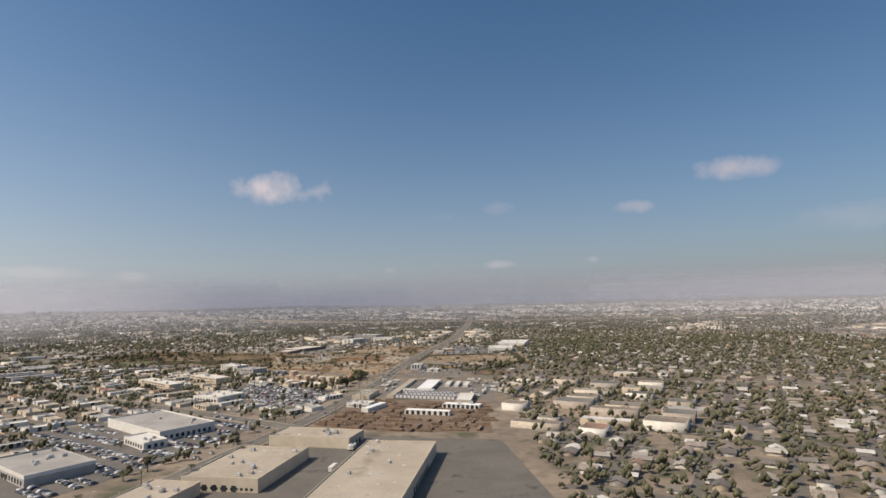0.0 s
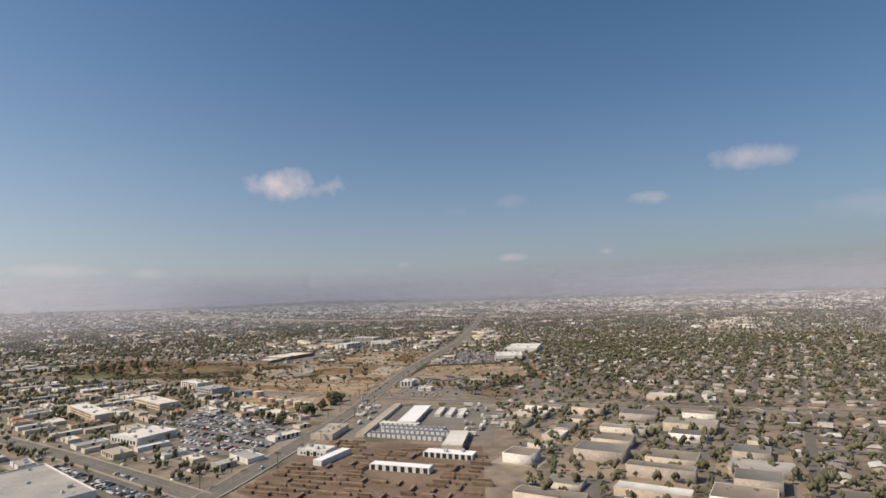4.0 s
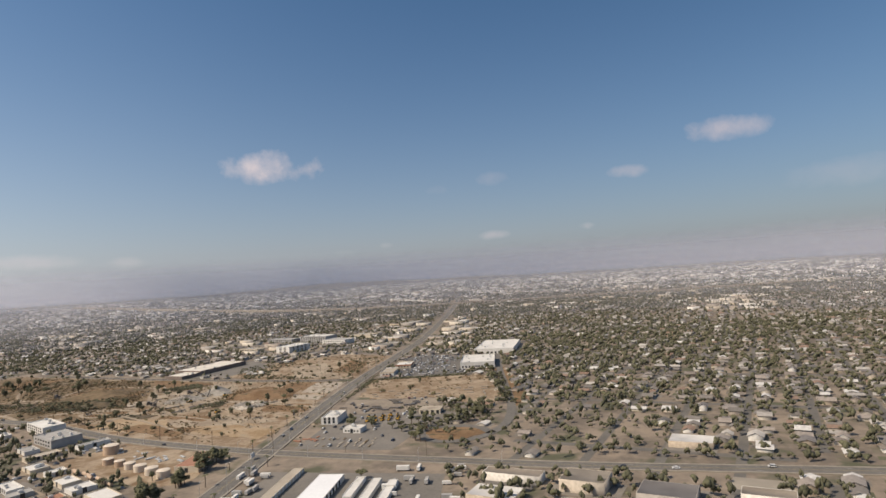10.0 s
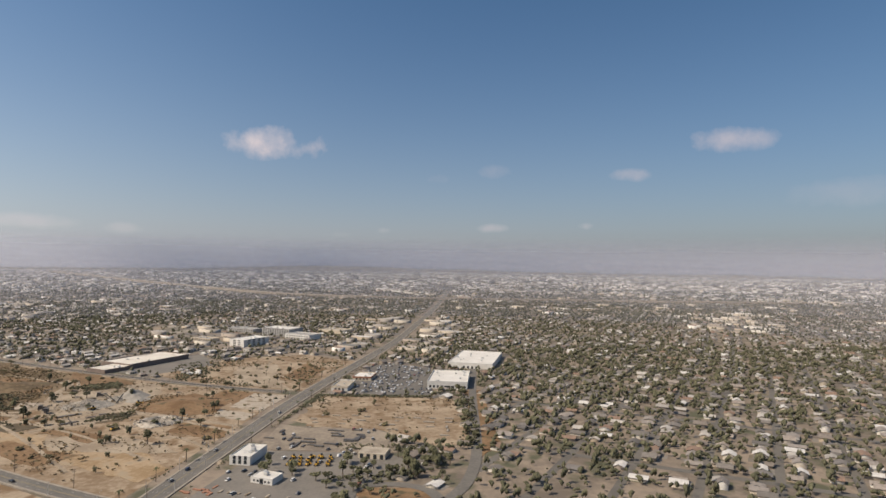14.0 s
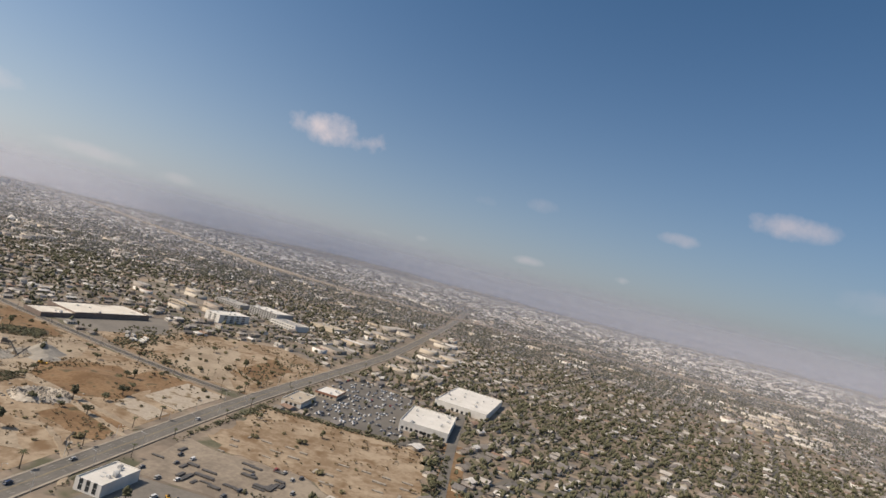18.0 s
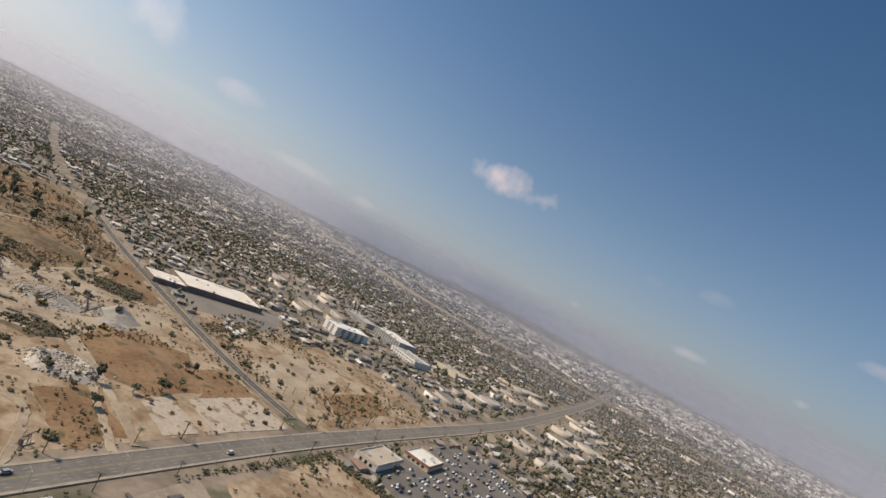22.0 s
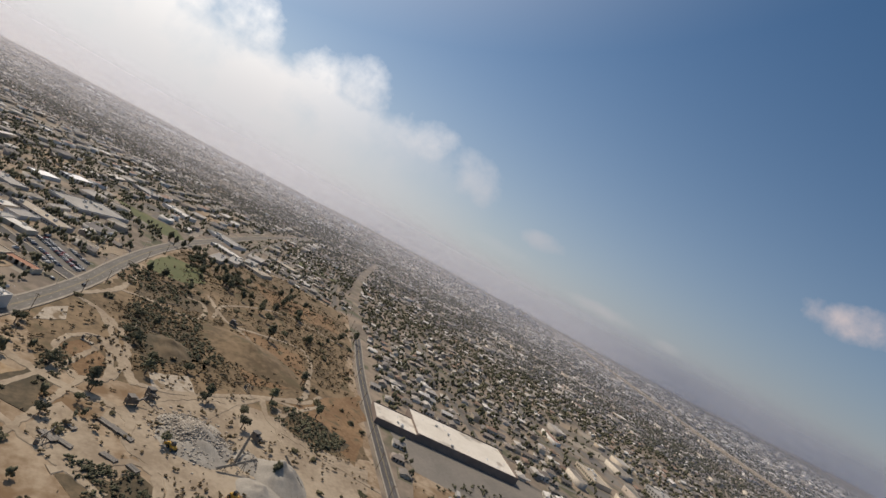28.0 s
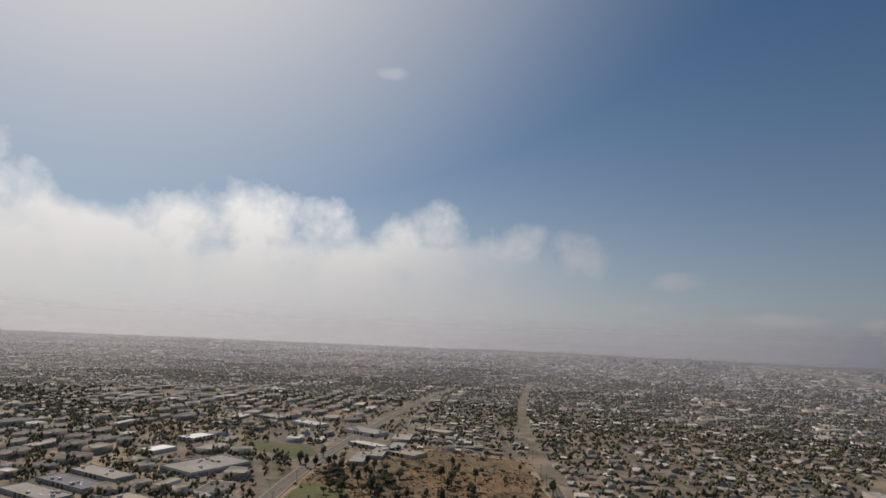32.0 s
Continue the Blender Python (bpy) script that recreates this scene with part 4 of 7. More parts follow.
def building(name, label, x, y, w, d, turn, h, wall, roof, units=4, wins=None, rows=1, sides="sw", doors=0, skylights=0, parapet=0.6, category="building", band=None, seed=1, roll=False):
    """A flat-roofed building: wall shell with a parapet, roof deck, windows, loading doors, rooftop units and skylights as parts."""
    r = random.Random(seed + int(abs(x * 7 + y * 3)))
    h *= 0.82
    FOOT.append((x, y, w / 2 + 3, d / 2 + 3, turn))
    ob = thing(name, x, y, 0, turn, label, category)
    a, b = w / 2, d / 2
    bm = bmesh.new()
    t = 0.3
    rings_ = [[bm.verts.new(p) for p in ((-i, -j, z), (i, -j, z), (i, j, z), (-i, j, z))]
              for i, j, z in ((a, b, -0.2), (a, b, h + parapet), (a - t, b - t, h + parapet), (a - t, b - t, h - 0.1))]
    for p, q in zip(rings_, rings_[1:]):
        for k in range(4):
            bm.faces.new((p[k], p[(k + 1) % 4], q[(k + 1) % 4], q[k]))
    part("wall", bm, M[wall], ob)
    part("roof", boxed(-a + t, a - t, -b + t, b - t, h - 0.35, h), M[roof], ob)
    if band:
        bm = bmesh.new()
        g = 0.12
        box(bm, -a - g, a + g, -b - g, -b, h - 1.2, h + parapet + 0.05), box(bm, -a - g, a + g, b, b + g, h - 1.2, h + parapet + 0.05)
        box(bm, -a - g, -a, -b, b, h - 1.2, h + parapet + 0.05), box(bm, a, a + g, -b, b, h - 1.2, h + parapet + 0.05)
        part("fascia", bm, M[band], ob)
    edges = {"s": ((1, 0), (0, -b), a, 0), "n": ((-1, 0), (0, b), a, 180), "e": ((0, 1), (a, 0), b, 90), "w": ((0, -1), (-a, 0), b, -90)}
    for s in sides:
        (ux, uy), (ox, oy), L, rot = edges[s]
        if wins:
            step = wins[0] * 1.9
            n = min(24, int((2 * L - 2) / step))
            for row in range(rows):
                zz = (h / rows) * row + min(1.1, h / rows * 0.35)
                for i in range(n):
                    f = (i - (n - 1) / 2) * step
                    share("window", WIN[wins], ob, pose(ox + ux * f, oy + uy * f, zz, 0, 0, rot))
        for i in range(doors):
            f = (i - (doors - 1) / 2) * min(6.0, 2 * L / max(doors, 1))
            share("roll_door" if roll else "loading_door", ROLL if roll else WIN[(2.4, 2.6)], ob, pose(ox + ux * f, oy + uy * f, 0.2, 0, 0, rot) @ Matrix.Diagonal((1.2, 1, 1.25, 1)))
    for i in range(units):
        s = r.uniform(0.8, 1.5)
        share("rooftop_unit", UNIT, ob, pose(r.uniform(-a + 4, a - 4), r.uniform(-b + 3, b - 3), h, 0, 0, r.choice((0, 90))) @ Matrix.Diagonal((s, s, s, 1)))
    for i in range(skylights):
        part("skylight", boxed(-1.2, 1.2, -0.6, 0.6, h, h + 0.25, 0.1), M["unit"], ob).matrix_basis = pose(r.uniform(-a + 4, a - 4), r.uniform(-b + 3, b - 3), 0)
    return ob


building("warehouse", "long tan warehouse with pale gravel roof", -118, 343, 47, 67, -10, 8.5, "tan_wall", "roof_tan", 8, (1.6, 1.3), 1, "s", 4, 8)
building("warehouse", "huge warehouse with pale grey flat roof", -36, 322, 48, 112, -8, 9.5, "tan_wall", "roof_tan", 5, None, 1, "e", 8, 18)
building("warehouse", "low tan warehouse with loading bays", -96, 416, 64, 28, -14, 8, "tan_wall", "roof_tan", 6, None, 1, "e", 3, 4)
building("warehouse", "tan warehouse beside the main road", -149, 290, 30, 40, -12, 7.5, "tan_wall", "roof_tan", 7, (1.6, 1.3), 1, "n", 0, 3)
building("warehouse", "wide warehouse with pale roof and parapet", -64, 242, 96, 34, -14, 9.5, "tan_wall", "roof_tan", 4, None, 1, "", 0, 9)
st = building("store", "white car store with grey flat roof", -246, 482, 46, 96, 52, 8, "white_wall", "roof_grey", 4, (2.4, 2.6), 1, "s", 0, 3, 0.9, "store", "white_wall")
building("showroom", "white showroom block with dark glass front", -226, 424, 17, 36, 50, 6, "white_wall", "roof_white", 3, (2.4, 2.6), 1, "sw", 0, 0, 0.8, "store")
building("dealer_building", "grey car dealer with white parapet", -256, 362, 64, 38, -35, 7.5, "grey_wall", "roof_grey", 8, (2.4, 2.6), 1, "sw", 2, 2, 0.9, "store", "white_wall")
building("storage_building", "storage hall with bright white metal roof", -22, 684, 18, 76, -9, 4.6, "white_wall", "metal_roof", 0, None, 1, "we", 10, 0, 0.15)
building("storage_building", "pale tan hall with ribbed roof", 18, 577, 16, 46, -8, 5.5, "tan_wall", "roof_white", 0, None, 1, "we", 6, 5, 0.2)
building("storage_building", "long low white storage building", 14, 541, 38, 11, -19, 4.2, "white_wall", "metal_roof", 2, None, 1, "s", 8, 0, 0.2)
for i, (sx, sy, L) in enumerate(((-34, 647, 40), (-20, 628, 62), (-16, 614, 66), (-24, 600, 70))):
    building("storage_row", "row of white roll-up storage units with dark roof", sx, sy, L, 8, -18, 3.2, "blue_wall", "roof_dark" if i else "roof_white", 0, None, 1, "sn", int(L / 4.5), 0, 0.12, roll=True)
building("storage_row", "long slanting row of storage units with pale roof", -54, 676, 8, 136, -9, 3.2, "tan_wall", "roof_tan", 0, None, 1, "e", 24, 0, 0.12, roll=True)
for i in range(3):
    building("storage_row", "short white storage row with stepped roof", 2 + i * 11, 700 - i * 5, 6, 34, -9, 3.2, "white_wall", "roof_white", 0, None, 1, "we", 7, 0, 0.12, roll=True)
building("shop", "white shop with flat roof on the car lot", -257, 631, 40, 38, -30, 6.5, "white_wall", "roof_white", 7, (2.4, 2.6), 1, "sw", 0, 2, 0.8, "store")
building("apartment_block", "long tan apartment block with small windows", -372, 752, 96, 18, -43, 9, "tan_wall", "roof_white", 5, (1.6, 1.3), 3, "s", 0, 0, 0.6)
building("office_building", "tan two-storey office with flat roof", -330, 806, 74, 22, -42, 7.5, "tan_wall", "roof_white", 6, (1.6, 1.3), 2, "s")
building("office_building", "white three-storey office with flat roof", -340, 946, 48, 20, -40, 9, "white_wall", "roof_white", 4, (3.2, 1.6), 3, "sw", 0, 0, 0.8)
building("office_building", "grey office with dark window bands", -298, 893, 42, 26, -38, 8, "grey_wall", "roof_grey", 7, (3.2, 1.6), 2, "sw", 0, 0, 0.8)
building("retail_building", "cream building with rows of dark windows", -41, 900, 17, 29, -10, 7, "white_wall", "roof_white", 5, (2.4, 2.6), 2, "sw", 0, 3, 0.7)
building("big_store", "large white store with stepped flat roof", 114, 1194, 48, 70, -6, 9, "white_wall", "roof_white", 10, (2.4, 2.6), 1, "sw", 3, 4, 1.2, "store", "white_wall")
building("big_store", "wide white store behind the parking lot", 152, 1345, 64, 110, -14, 8.5, "white_wall", "roof_white", 9, None, 1, "s", 4, 4, 1.0, "store")
building("big_store", "large store with white roof and dark brown walls", -319, 1320, 58, 96, -24, 6.8, "brown_wall", "roof_cream", 3, None, 1, "", 0, 16, 0.9, "store")
building("store_wing", "lower store wing with white roof", -333, 1252, 36, 38, -24, 5.4, "brown_wall", "roof_cream", 2, None, 1, "", 0, 4, 0.7, "store")
building("office_building", "white office with stepped window bands", -236, 1506, 34, 58, -28, 14, "white_wall", "roof_white", 4, (6.0, 1.5), 4, "swen", 0, 0, 0.8)
building("hospital", "pale blocky hospital of several storeys", -215, 1650, 70, 40, -28, 17, "grey_wall", "roof_white", 8, (3.2, 1.6), 5, "sw", 0, 0, 0.9)
building("hospital_wing", "lower pale hospital wing", -165, 1600, 60, 34, -28, 10, "white_wall", "roof_grey", 8, (3.2, 1.6), 2, "sw", 0, 0, 0.9)
building("shop", "cream shop with flat roof at the corner", -8, 1162, 20, 38, -6, 5.5, "white_wall", "roof_tan", 4, (2.4, 2.6), 1, "sw", 0, 0, 0.9, "store", "tan_wall")
building("shop", "tan shop with red fascia", 8, 1219, 24, 30, -6, 5, "tan_wall", "roof_white", 3, (2.4, 2.6), 1, "sw", 0, 0, 0.9, "store", "roof_red")
building("factory_hall", "long hall with brown flat roof", -572, 985, 58, 17, 40, 4.5, "grey_wall", "roof_tan", 4, (1.6, 1.3), 1, "sn", 2, 3, 0.4)
building("warehouse", "flat-roofed warehouse with white front edge", -682, 1034, 46, 66, 36, 4.6, "grey_wall", "roof_grey", 7, None, 1, "s", 3, 4, 0.6, "warehouse", "white_wall")
building("lumber_shed", "long open shed with white metal roof", -18, 512, 44, 8, -17, 4.5, "white_wall", "metal_roof", 0, None, 1, "s", 8, 0, 0.15)
building("lumber_shed", "narrow white lumber shed in the yard", -72, 543, 8, 34, -26, 4.5, "white_wall", "metal_roof", 0, None, 1, "w", 6, 0, 0.15)
building("workshop", "small flat workshop beside the road", -88, 560, 26, 14, -20, 5, "white_wall", "roof_white", 3, (1.6, 1.3), 1, "s", 2)
building("workshop", "tan roadside workshop with yard", -92, 622, 20, 40, -10, 5, "tan_wall", "roof_tan", 4, (1.6, 1.3), 1, "w", 3)
building("office_building", "white modern office with dark window bands", -824, 1025, 24, 36, 45, 5.4, "white_wall", "metal_roof", 2, (3.2, 1.6), 2, "swen", 0, 0, 0.6)
building("workshop", "white workshop with bright metal roof", -762, 986, 20, 30, 45, 4.5, "white_wall", "metal_roof", 1, None, 1, "s", 3, 0, 0.3)
building("warehouse", "white warehouse beside the side street", -468, 938, 30, 22, 40, 4.2, "white_wall", "roof_white", 4, (1.6, 1.3), 1, "sn", 2, 0, 0.5)
for i in range(4):
    building("warehouse", "long grey-roofed industrial hall", -590 - i * 26, 884 + i * 20, 62, 20, 40, 3.9, "grey_wall", "roof_grey" if i % 2 else "roof_dark", 4, None, 1, "s", 3, 4, 0.4)
for i in range(3):
    building("apartment_block", "long low apartment block with grey roof", -690 - i * 22, 1195 + i * 30, 54, 16, -28, 4.5, "tan_wall", "roof_grey", 3, (1.6, 1.3), 2, "s", 0, 0, 0.3)
building("shed", "open shed with a tan metal roof in the yard", 52, 908, 22, 15, -12, 5, "tan_wall", "roof_tan", 0, None, 1, "s", 4, 0, 0.1)
building("workshop", "low white workshop in the equipment yard", -16, 853, 18, 13, -20, 4.5, "white_wall", "roof_white", 2, (1.6, 1.3), 1, "sw", 1, 0, 0.4)
building("office_building", "pale long office behind the hospital", -300, 1700, 70, 30, -28, 8, "grey_wall", "roof_grey", 8, (3.2, 1.6), 2, "sw", 0, 0, 0.8)
building("shop", "wide pale shop hall near the hospital", -120, 1700, 60, 36, -28, 7, "tan_wall", "roof_tan", 6, None, 1, "s", 2, 6, 0.8)
building("shop", "long low white shop row", -330, 1560, 50, 22, -28, 5, "tan_wall", "roof_tan", 5, (2.4, 2.6), 1, "sw", 0, 0, 0.8)
building("warehouse", "tan works complex with flat roofs", -705, 1254, 44, 26, 32, 4.5, "tan_wall", "roof_tan", 5, None, 1, "s", 3, 4, 0.5)
building("warehouse", "grey shed with pale roof in the works quarter", -755, 1226, 50, 18, 32, 4.5, "grey_wall", "roof_white", 3, None, 1, "s", 3, 4, 0.4)
building("warehouse", "wide pale warehouse beyond the playing field", -843, 1250, 60, 30, 32, 5.2, "white_wall", "roof_grey", 5, None, 1, "s", 3, 6, 0.5)
building("warehouse", "long warehouse with a white flat roof", -915, 1184, 56, 24, 32, 5.2, "white_wall", "roof_white", 4, None, 1, "s", 3, 4, 0.5)
building("warehouse", "grey flat-roofed warehouse between paved lots", -985, 1140, 50, 30, 32, 5.2, "grey_wall", "roof_grey", 4, None, 1, "s", 3, 4, 0.5)
building("warehouse", "tan flat-roofed warehouse beside the works", -840, 1356, 54, 24, 32, 4.5, "tan_wall", "roof_tan", 4, None, 1, "s", 3, 4, 0.5)
# ---------------------------------------------------------------- the wider city
def blocked(x, y, pad=0.0):
    """Where nothing of the scattered city may stand."""
    x, y = np.asarray(x, float), np.asarray(y, float)
    r = np.zeros(x.shape, bool)
    for poly in (QUARRY, FIELD_C, FIELD_R, LOT_R, LOT_STORE, LOT_BIG, LUMBER, STORAGE, DEALER, LOT_CARS, TANKS, LOT_TRUCKS, LAWN_1, LAWN_2, WAREHOUSES):
        r |= inside(x, y, poly)
    for line, w in ((ROAD_A, 18), (ROAD_B, 15), (ROAD_C, 12), (ROAD_E, 10), (ROAD_F, 12), (RAMP, 8), (FREEWAY, 30)):
        r |= near_line(x, y, line, w + pad)
    for fx, fy, a, b, turn in FOOT:
        c, s = math.cos(radians(turn)), math.sin(radians(turn))
        u, v = (x - fx) * c + (y - fy) * s, -(x - fx) * s + (y - fy) * c
        r |= (abs(u) < a + 6 + pad) & (abs(v) < b + 6 + pad)
    return r


GRID = radians(-28)            # the street grid's turn


def grid_to_world(u, v):
    return u * math.cos(GRID) - v * math.sin(GRID), u * math.sin(GRID) + v * math.cos(GRID)


# template of a gabled house: walls, gables and an overhanging roof
HT = np.array([(-.5, -.5, 0), (.5, -.5, 0), (.5, .5, 0), (-.5, .5, 0), (-.5, -.5, .62), (.5, -.5, .62), (.5, .5, .62), (-.5, .5, .62), (-.5, 0, .97), (.5, 0, .97),
               (-.56, -.6, .57), (.56, -.6, .57), (.56, .6, .57), (-.56, .6, .57), (-.56, 0, 1), (.56, 0, 1)])
HF_WALL, HF_GABLE, HF_ROOF = [(0, 1, 5, 4), (1, 2, 6, 5), (2, 3, 7, 6), (3, 0, 4, 7)], [(5, 6, 9), (7, 4, 8)], [(10, 11, 15, 14), (12, 13, 14, 15)]
BT = np.array([(-.5, -.5, 0), (.5, -.5, 0), (.5, .5, 0), (-.5, .5, 0), (-.5, -.5, 1), (.5, -.5, 1), (.5, .5, 1), (-.5, .5, 1), (-.49, -.49, .97), (.49, -.49, .97), (.49, .49, .97), (-.49, .49, .97)])
BF_WALL, BF_ROOF = [(0, 1, 5, 4), (1, 2, 6, 5), (2, 3, 7, 6), (3, 0, 4, 7), (4, 5, 9, 8), (5, 6, 10, 9), (6, 7, 11, 10), (7, 4, 8, 11)], [(8, 9, 10, 11)]
CT = np.array([(1, 0, 0), (0, 1, 0), (-1, 0, 0), (0, -1, 0), (0, 0, 1), (0, 0, -.8)])
CF = np.array([(0, 1, 4), (1, 2, 4), (2, 3, 4), (3, 0, 4), (1, 0, 5), (2, 1, 5), (3, 2, 5), (0, 3, 5)])


def clump_template(n, seed):
    r = np.random.default_rng(seed)
    v, f = [], []
    for i in range(n):
        a, rad = r.uniform(0, 6.28), r.uniform(0.1, 0.6)
        c = np.array([math.cos(a) * rad, math.sin(a) * rad, r.uniform(0.42, 0.85)])
        v.append(CT * r.uniform(0.28, 0.48, 3) + r.normal(0, 0.05, CT.shape) + c), f.append(CF + 6 * i)
    return np.concatenate(v), np.concatenate(f)


WEST = [(-560, 790), (-1300, 640), (-1700, 1350), (-1250, 1560), (-900, 1300), (-735, 1185), (-600, 1090)]
EAST, LOOP = [(48, 420), (230, 400), (260, 745), (66, 745)], [(64, 765), (240, 755), (250, 980), (140, 960), (100, 905)]


def city_use(x, y):
    """0 houses, 1 shops and works, 2 woods and parks."""
    x, y = np.asarray(x, float), np.asarray(y, float)
    patchy = np.sin(x * 0.0071 + 0.7 + 1.3 * np.sin(y * 0.0043)) * np.sin(y * 0.0062 + 2.1 + 1.1 * np.sin(x * 0.0035)) + 0.35 * np.sin(x * 0.021 + y * 0.017)
    use = np.where((patchy > 0.72) & (y > 1450), 1, 0)
    use = np.where((patchy < -0.78) & (y > 1300), 2, use)
    use = np.where((y > 1950 + 0.25 * np.abs(x)) & (y < 2650 - 0.1 * x) & (x > -450), 2, use)
    use = np.where(inside(x, y, WEST) & (patchy > -0.65), 1, use)
    use = np.where(inside(x, y, EAST), 1, use)
    use = np.where(inside(x, y, LOOP), 2, use)
    use = np.where(near_line(x, y, ROAD_A, 95) & (y > 1420) & (y < 2000), 1, use)
    return np.where(near_line(x, y, ROAD_B, 70) & (x < -640), 1, use)


# streets and houses on a slanted grid
BU, BV = 46.0, 150.0           # block pitch across and along
houses, streets = [], []
for iu in range(-66, 66):
    for side in (-1, 1):
        u = iu * BU + side * 12.8
        v = np.arange(-3000, 4300, 12.0)
        vv = v + rng.uniform(-3, 3, len(v))
        keep = (np.abs((vv % BV) - BV / 2) < BV / 2 - 11)
        uu = np.full(len(vv), u) + rng.uniform(-3.5, 3.5, len(vv))
        x, y = grid_to_world(uu[keep], vv[keep])
        houses.append(np.stack([x, y], 1))
houses = np.concatenate(houses)
hx, hy = houses.T
dist = np.hypot(hx + 60, hy - 900)
seen = (hy > 250) & (dist < 2500) & (hx < 0.95 * (hy - 100) + 300) & (hx > -2400)
keep = seen & ~blocked(hx, hy) & ~((hx < -100) & (hy < 1020) & (hx > -760)) & ~((hx > -130) & (hx < 66) & (hy < 1010) & (hy > 230))
thin = rng.uniform(0, 1, len(hx)) < np.where(dist < 1500, 0.72, 0.62)
use = city_use(hx, hy)
keep &= (use != 1) & ((use != 2) | (rng.uniform(0, 1, len(hx)) < 0.3))
hx, hy = hx[keep & thin], hy[keep & thin]
n = len(hx)
dist_h = np.hypot(hx + 60, hy - 900)
turn = GRID + rng.choice([0, math.pi / 2], n) + rng.normal(0, 0.03, n)
near = np.argsort(np.hypot(hx + 330, hy - 1380))[:120]
far = np.setdiff1d(np.arange(n), near)
sx, sy, sz = rng.uniform(7.5, 12.5, n), rng.uniform(6, 9.5, n), rng.uniform(3.0, 4.3, n) * np.where(rng.uniform(0, 1, n) < 0.18, 1.5, 1)
for nm, pick, ms in (("near_houses", far[dist_h[far] < 1150], ("house_wall", "house_roof")), ("far_houses", far[dist_h[far] >= 1150], ("mid_wall", "mid_roof"))):
    V, F = stamp(HT, [HF_WALL, HF_GABLE, HF_ROOF], hx[pick], hy[pick], np.zeros(len(pick)), turn[pick], sx[pick], sy[pick], sz[pick])
    tagged(new(nm, np_mesh(nm, V, F, [M[ms[0]], M[ms[1]]], (0, 0, 1))), "wide suburb of small gabled houses", "houses", kind="stuff")

# yards and drives round the houses
def lot_quads(name, label, X, Y, turn, a, b, z0, m):
    k = len(X)
    V, F = stamp(np.array([(-1, -1, 0), (1, -1, 0), (1, 1, 0), (-1, 1, 0)]), [np.array([(0, 1, 2, 3)])], X, Y, z0 + rng.uniform(0, 0.02, k), np.full(k, turn), a, b, np.ones(k))
    tagged(new(name, np_mesh(name, V, F, [M[m]])), label, "ground", kind="stuff")


k = len(hx)
lot_quads("ground_yards", "dry yards, lawns and drives round the houses", hx, hy, GRID, rng.uniform(7.0, 9.0, k), rng.uniform(3.5, 5.6, k), 0.012, "yards")

# the houses nearest to the flight, each a thing of its own
house_kinds = []
for k in range(5):
    r = random.Random(k)
    w, d, h = 9 + k * 0.9, 7 + (k % 3), 2.8 + (k == 4) * 2.2
    ob = thing("house", 0, 0, 0, 0, "small stucco house with a shingled gable roof", "house", "houses of the suburb")
    part("wall", boxed(-w / 2, w / 2, -d / 2, d / 2, -0.1, h), M["own_wall"], ob)
    bm = bmesh.new()
    o, rh = 0.5, 1.5
    pts = [(-w / 2 - o, -d / 2 - o, h - 0.2), (w / 2 + o, -d / 2 - o, h - 0.2), (w / 2 + o, d / 2 + o, h - 0.2), (-w / 2 - o, d / 2 + o, h - 0.2), (-w / 2 - o * (k % 2) + (1 - k % 2) * d / 3, 0, h + rh), (w / 2 + o * (k % 2) - (1 - k % 2) * d / 3, 0, h + rh)]
    v = [bm.verts.new(p) for p in pts]
    for q in ((0, 1, 5, 4), (2, 3, 4, 5), (1, 2, 5), (3, 0, 4), (3, 2, 1, 0)):
        bm.faces.new([v[i] for i in q])
    if k % 2 == 0:
        box(bm, w * 0.1, w / 2, d / 2, d / 2 + 4, h - 0.4, h + 0.1)
    part("roof", bm, M["own_roof"], ob)
    for i in (-1, 1):
        share("window", WIN[(1.6, 1.3)], ob, pose(i * w * 0.28, -d / 2, 1.0))
    share("door", WIN[(2.4, 2.6)], ob, pose(0, -d / 2, 0.1) @ Matrix.Diagonal((0.4, 1, 0.8, 1)))
    house_kinds.append(ob)
for j, i in enumerate(near):
    m = pose(hx[i], hy[i], 0, 0, 0, math.degrees(turn[i]))
    if j < 5:
        house_kinds[j].matrix_basis = m
    else:
        copy_thing(house_kinds[j % 5], m)

# streets between the blocks
def street_bays(u, v, du, dv, z):
    """Paving of the street grid, bay by bay, where nothing else lies."""
    x, y = grid_to_world(u, v)
    ok = (np.hypot(x + 60, y - 900) < 2300) & (y > 250) & ~blocked(x, y) & ~((x > -760) & (x < 66) & (y < 1020)) & ~((x > -130) & (x < 66) & (y < 1010))
    u, v = u[ok], v[ok]
    return np.stack([np.stack([*grid_to_world(u + a * du, v + c * dv), np.full(len(u), z)], 1) for a, c in ((-1, -1), (1, -1), (1, 1), (-1, 1))], 1).reshape(-1, 3)


su, sv = [g.ravel() for g in np.meshgrid((np.arange(-56, 56) + 0.5) * BU, np.arange(-2800, 4200, 60.0))]
tu, tv = [g.ravel() for g in np.meshgrid(np.arange(-2500, 2500, BU), np.arange(-15, 22) * BV)]
SV = np.concatenate([street_bays(su, sv, 3.2, 30.0, 0.04), street_bays(tu, tv, BU / 2, 3.8, 0.055)])
tagged(new("road_grid", np_mesh("road_grid", SV, [np.arange(len(SV)).reshape(-1, 4)], [M["asphalt"]])), "asphalt grid of residential streets", "road", kind="structure")


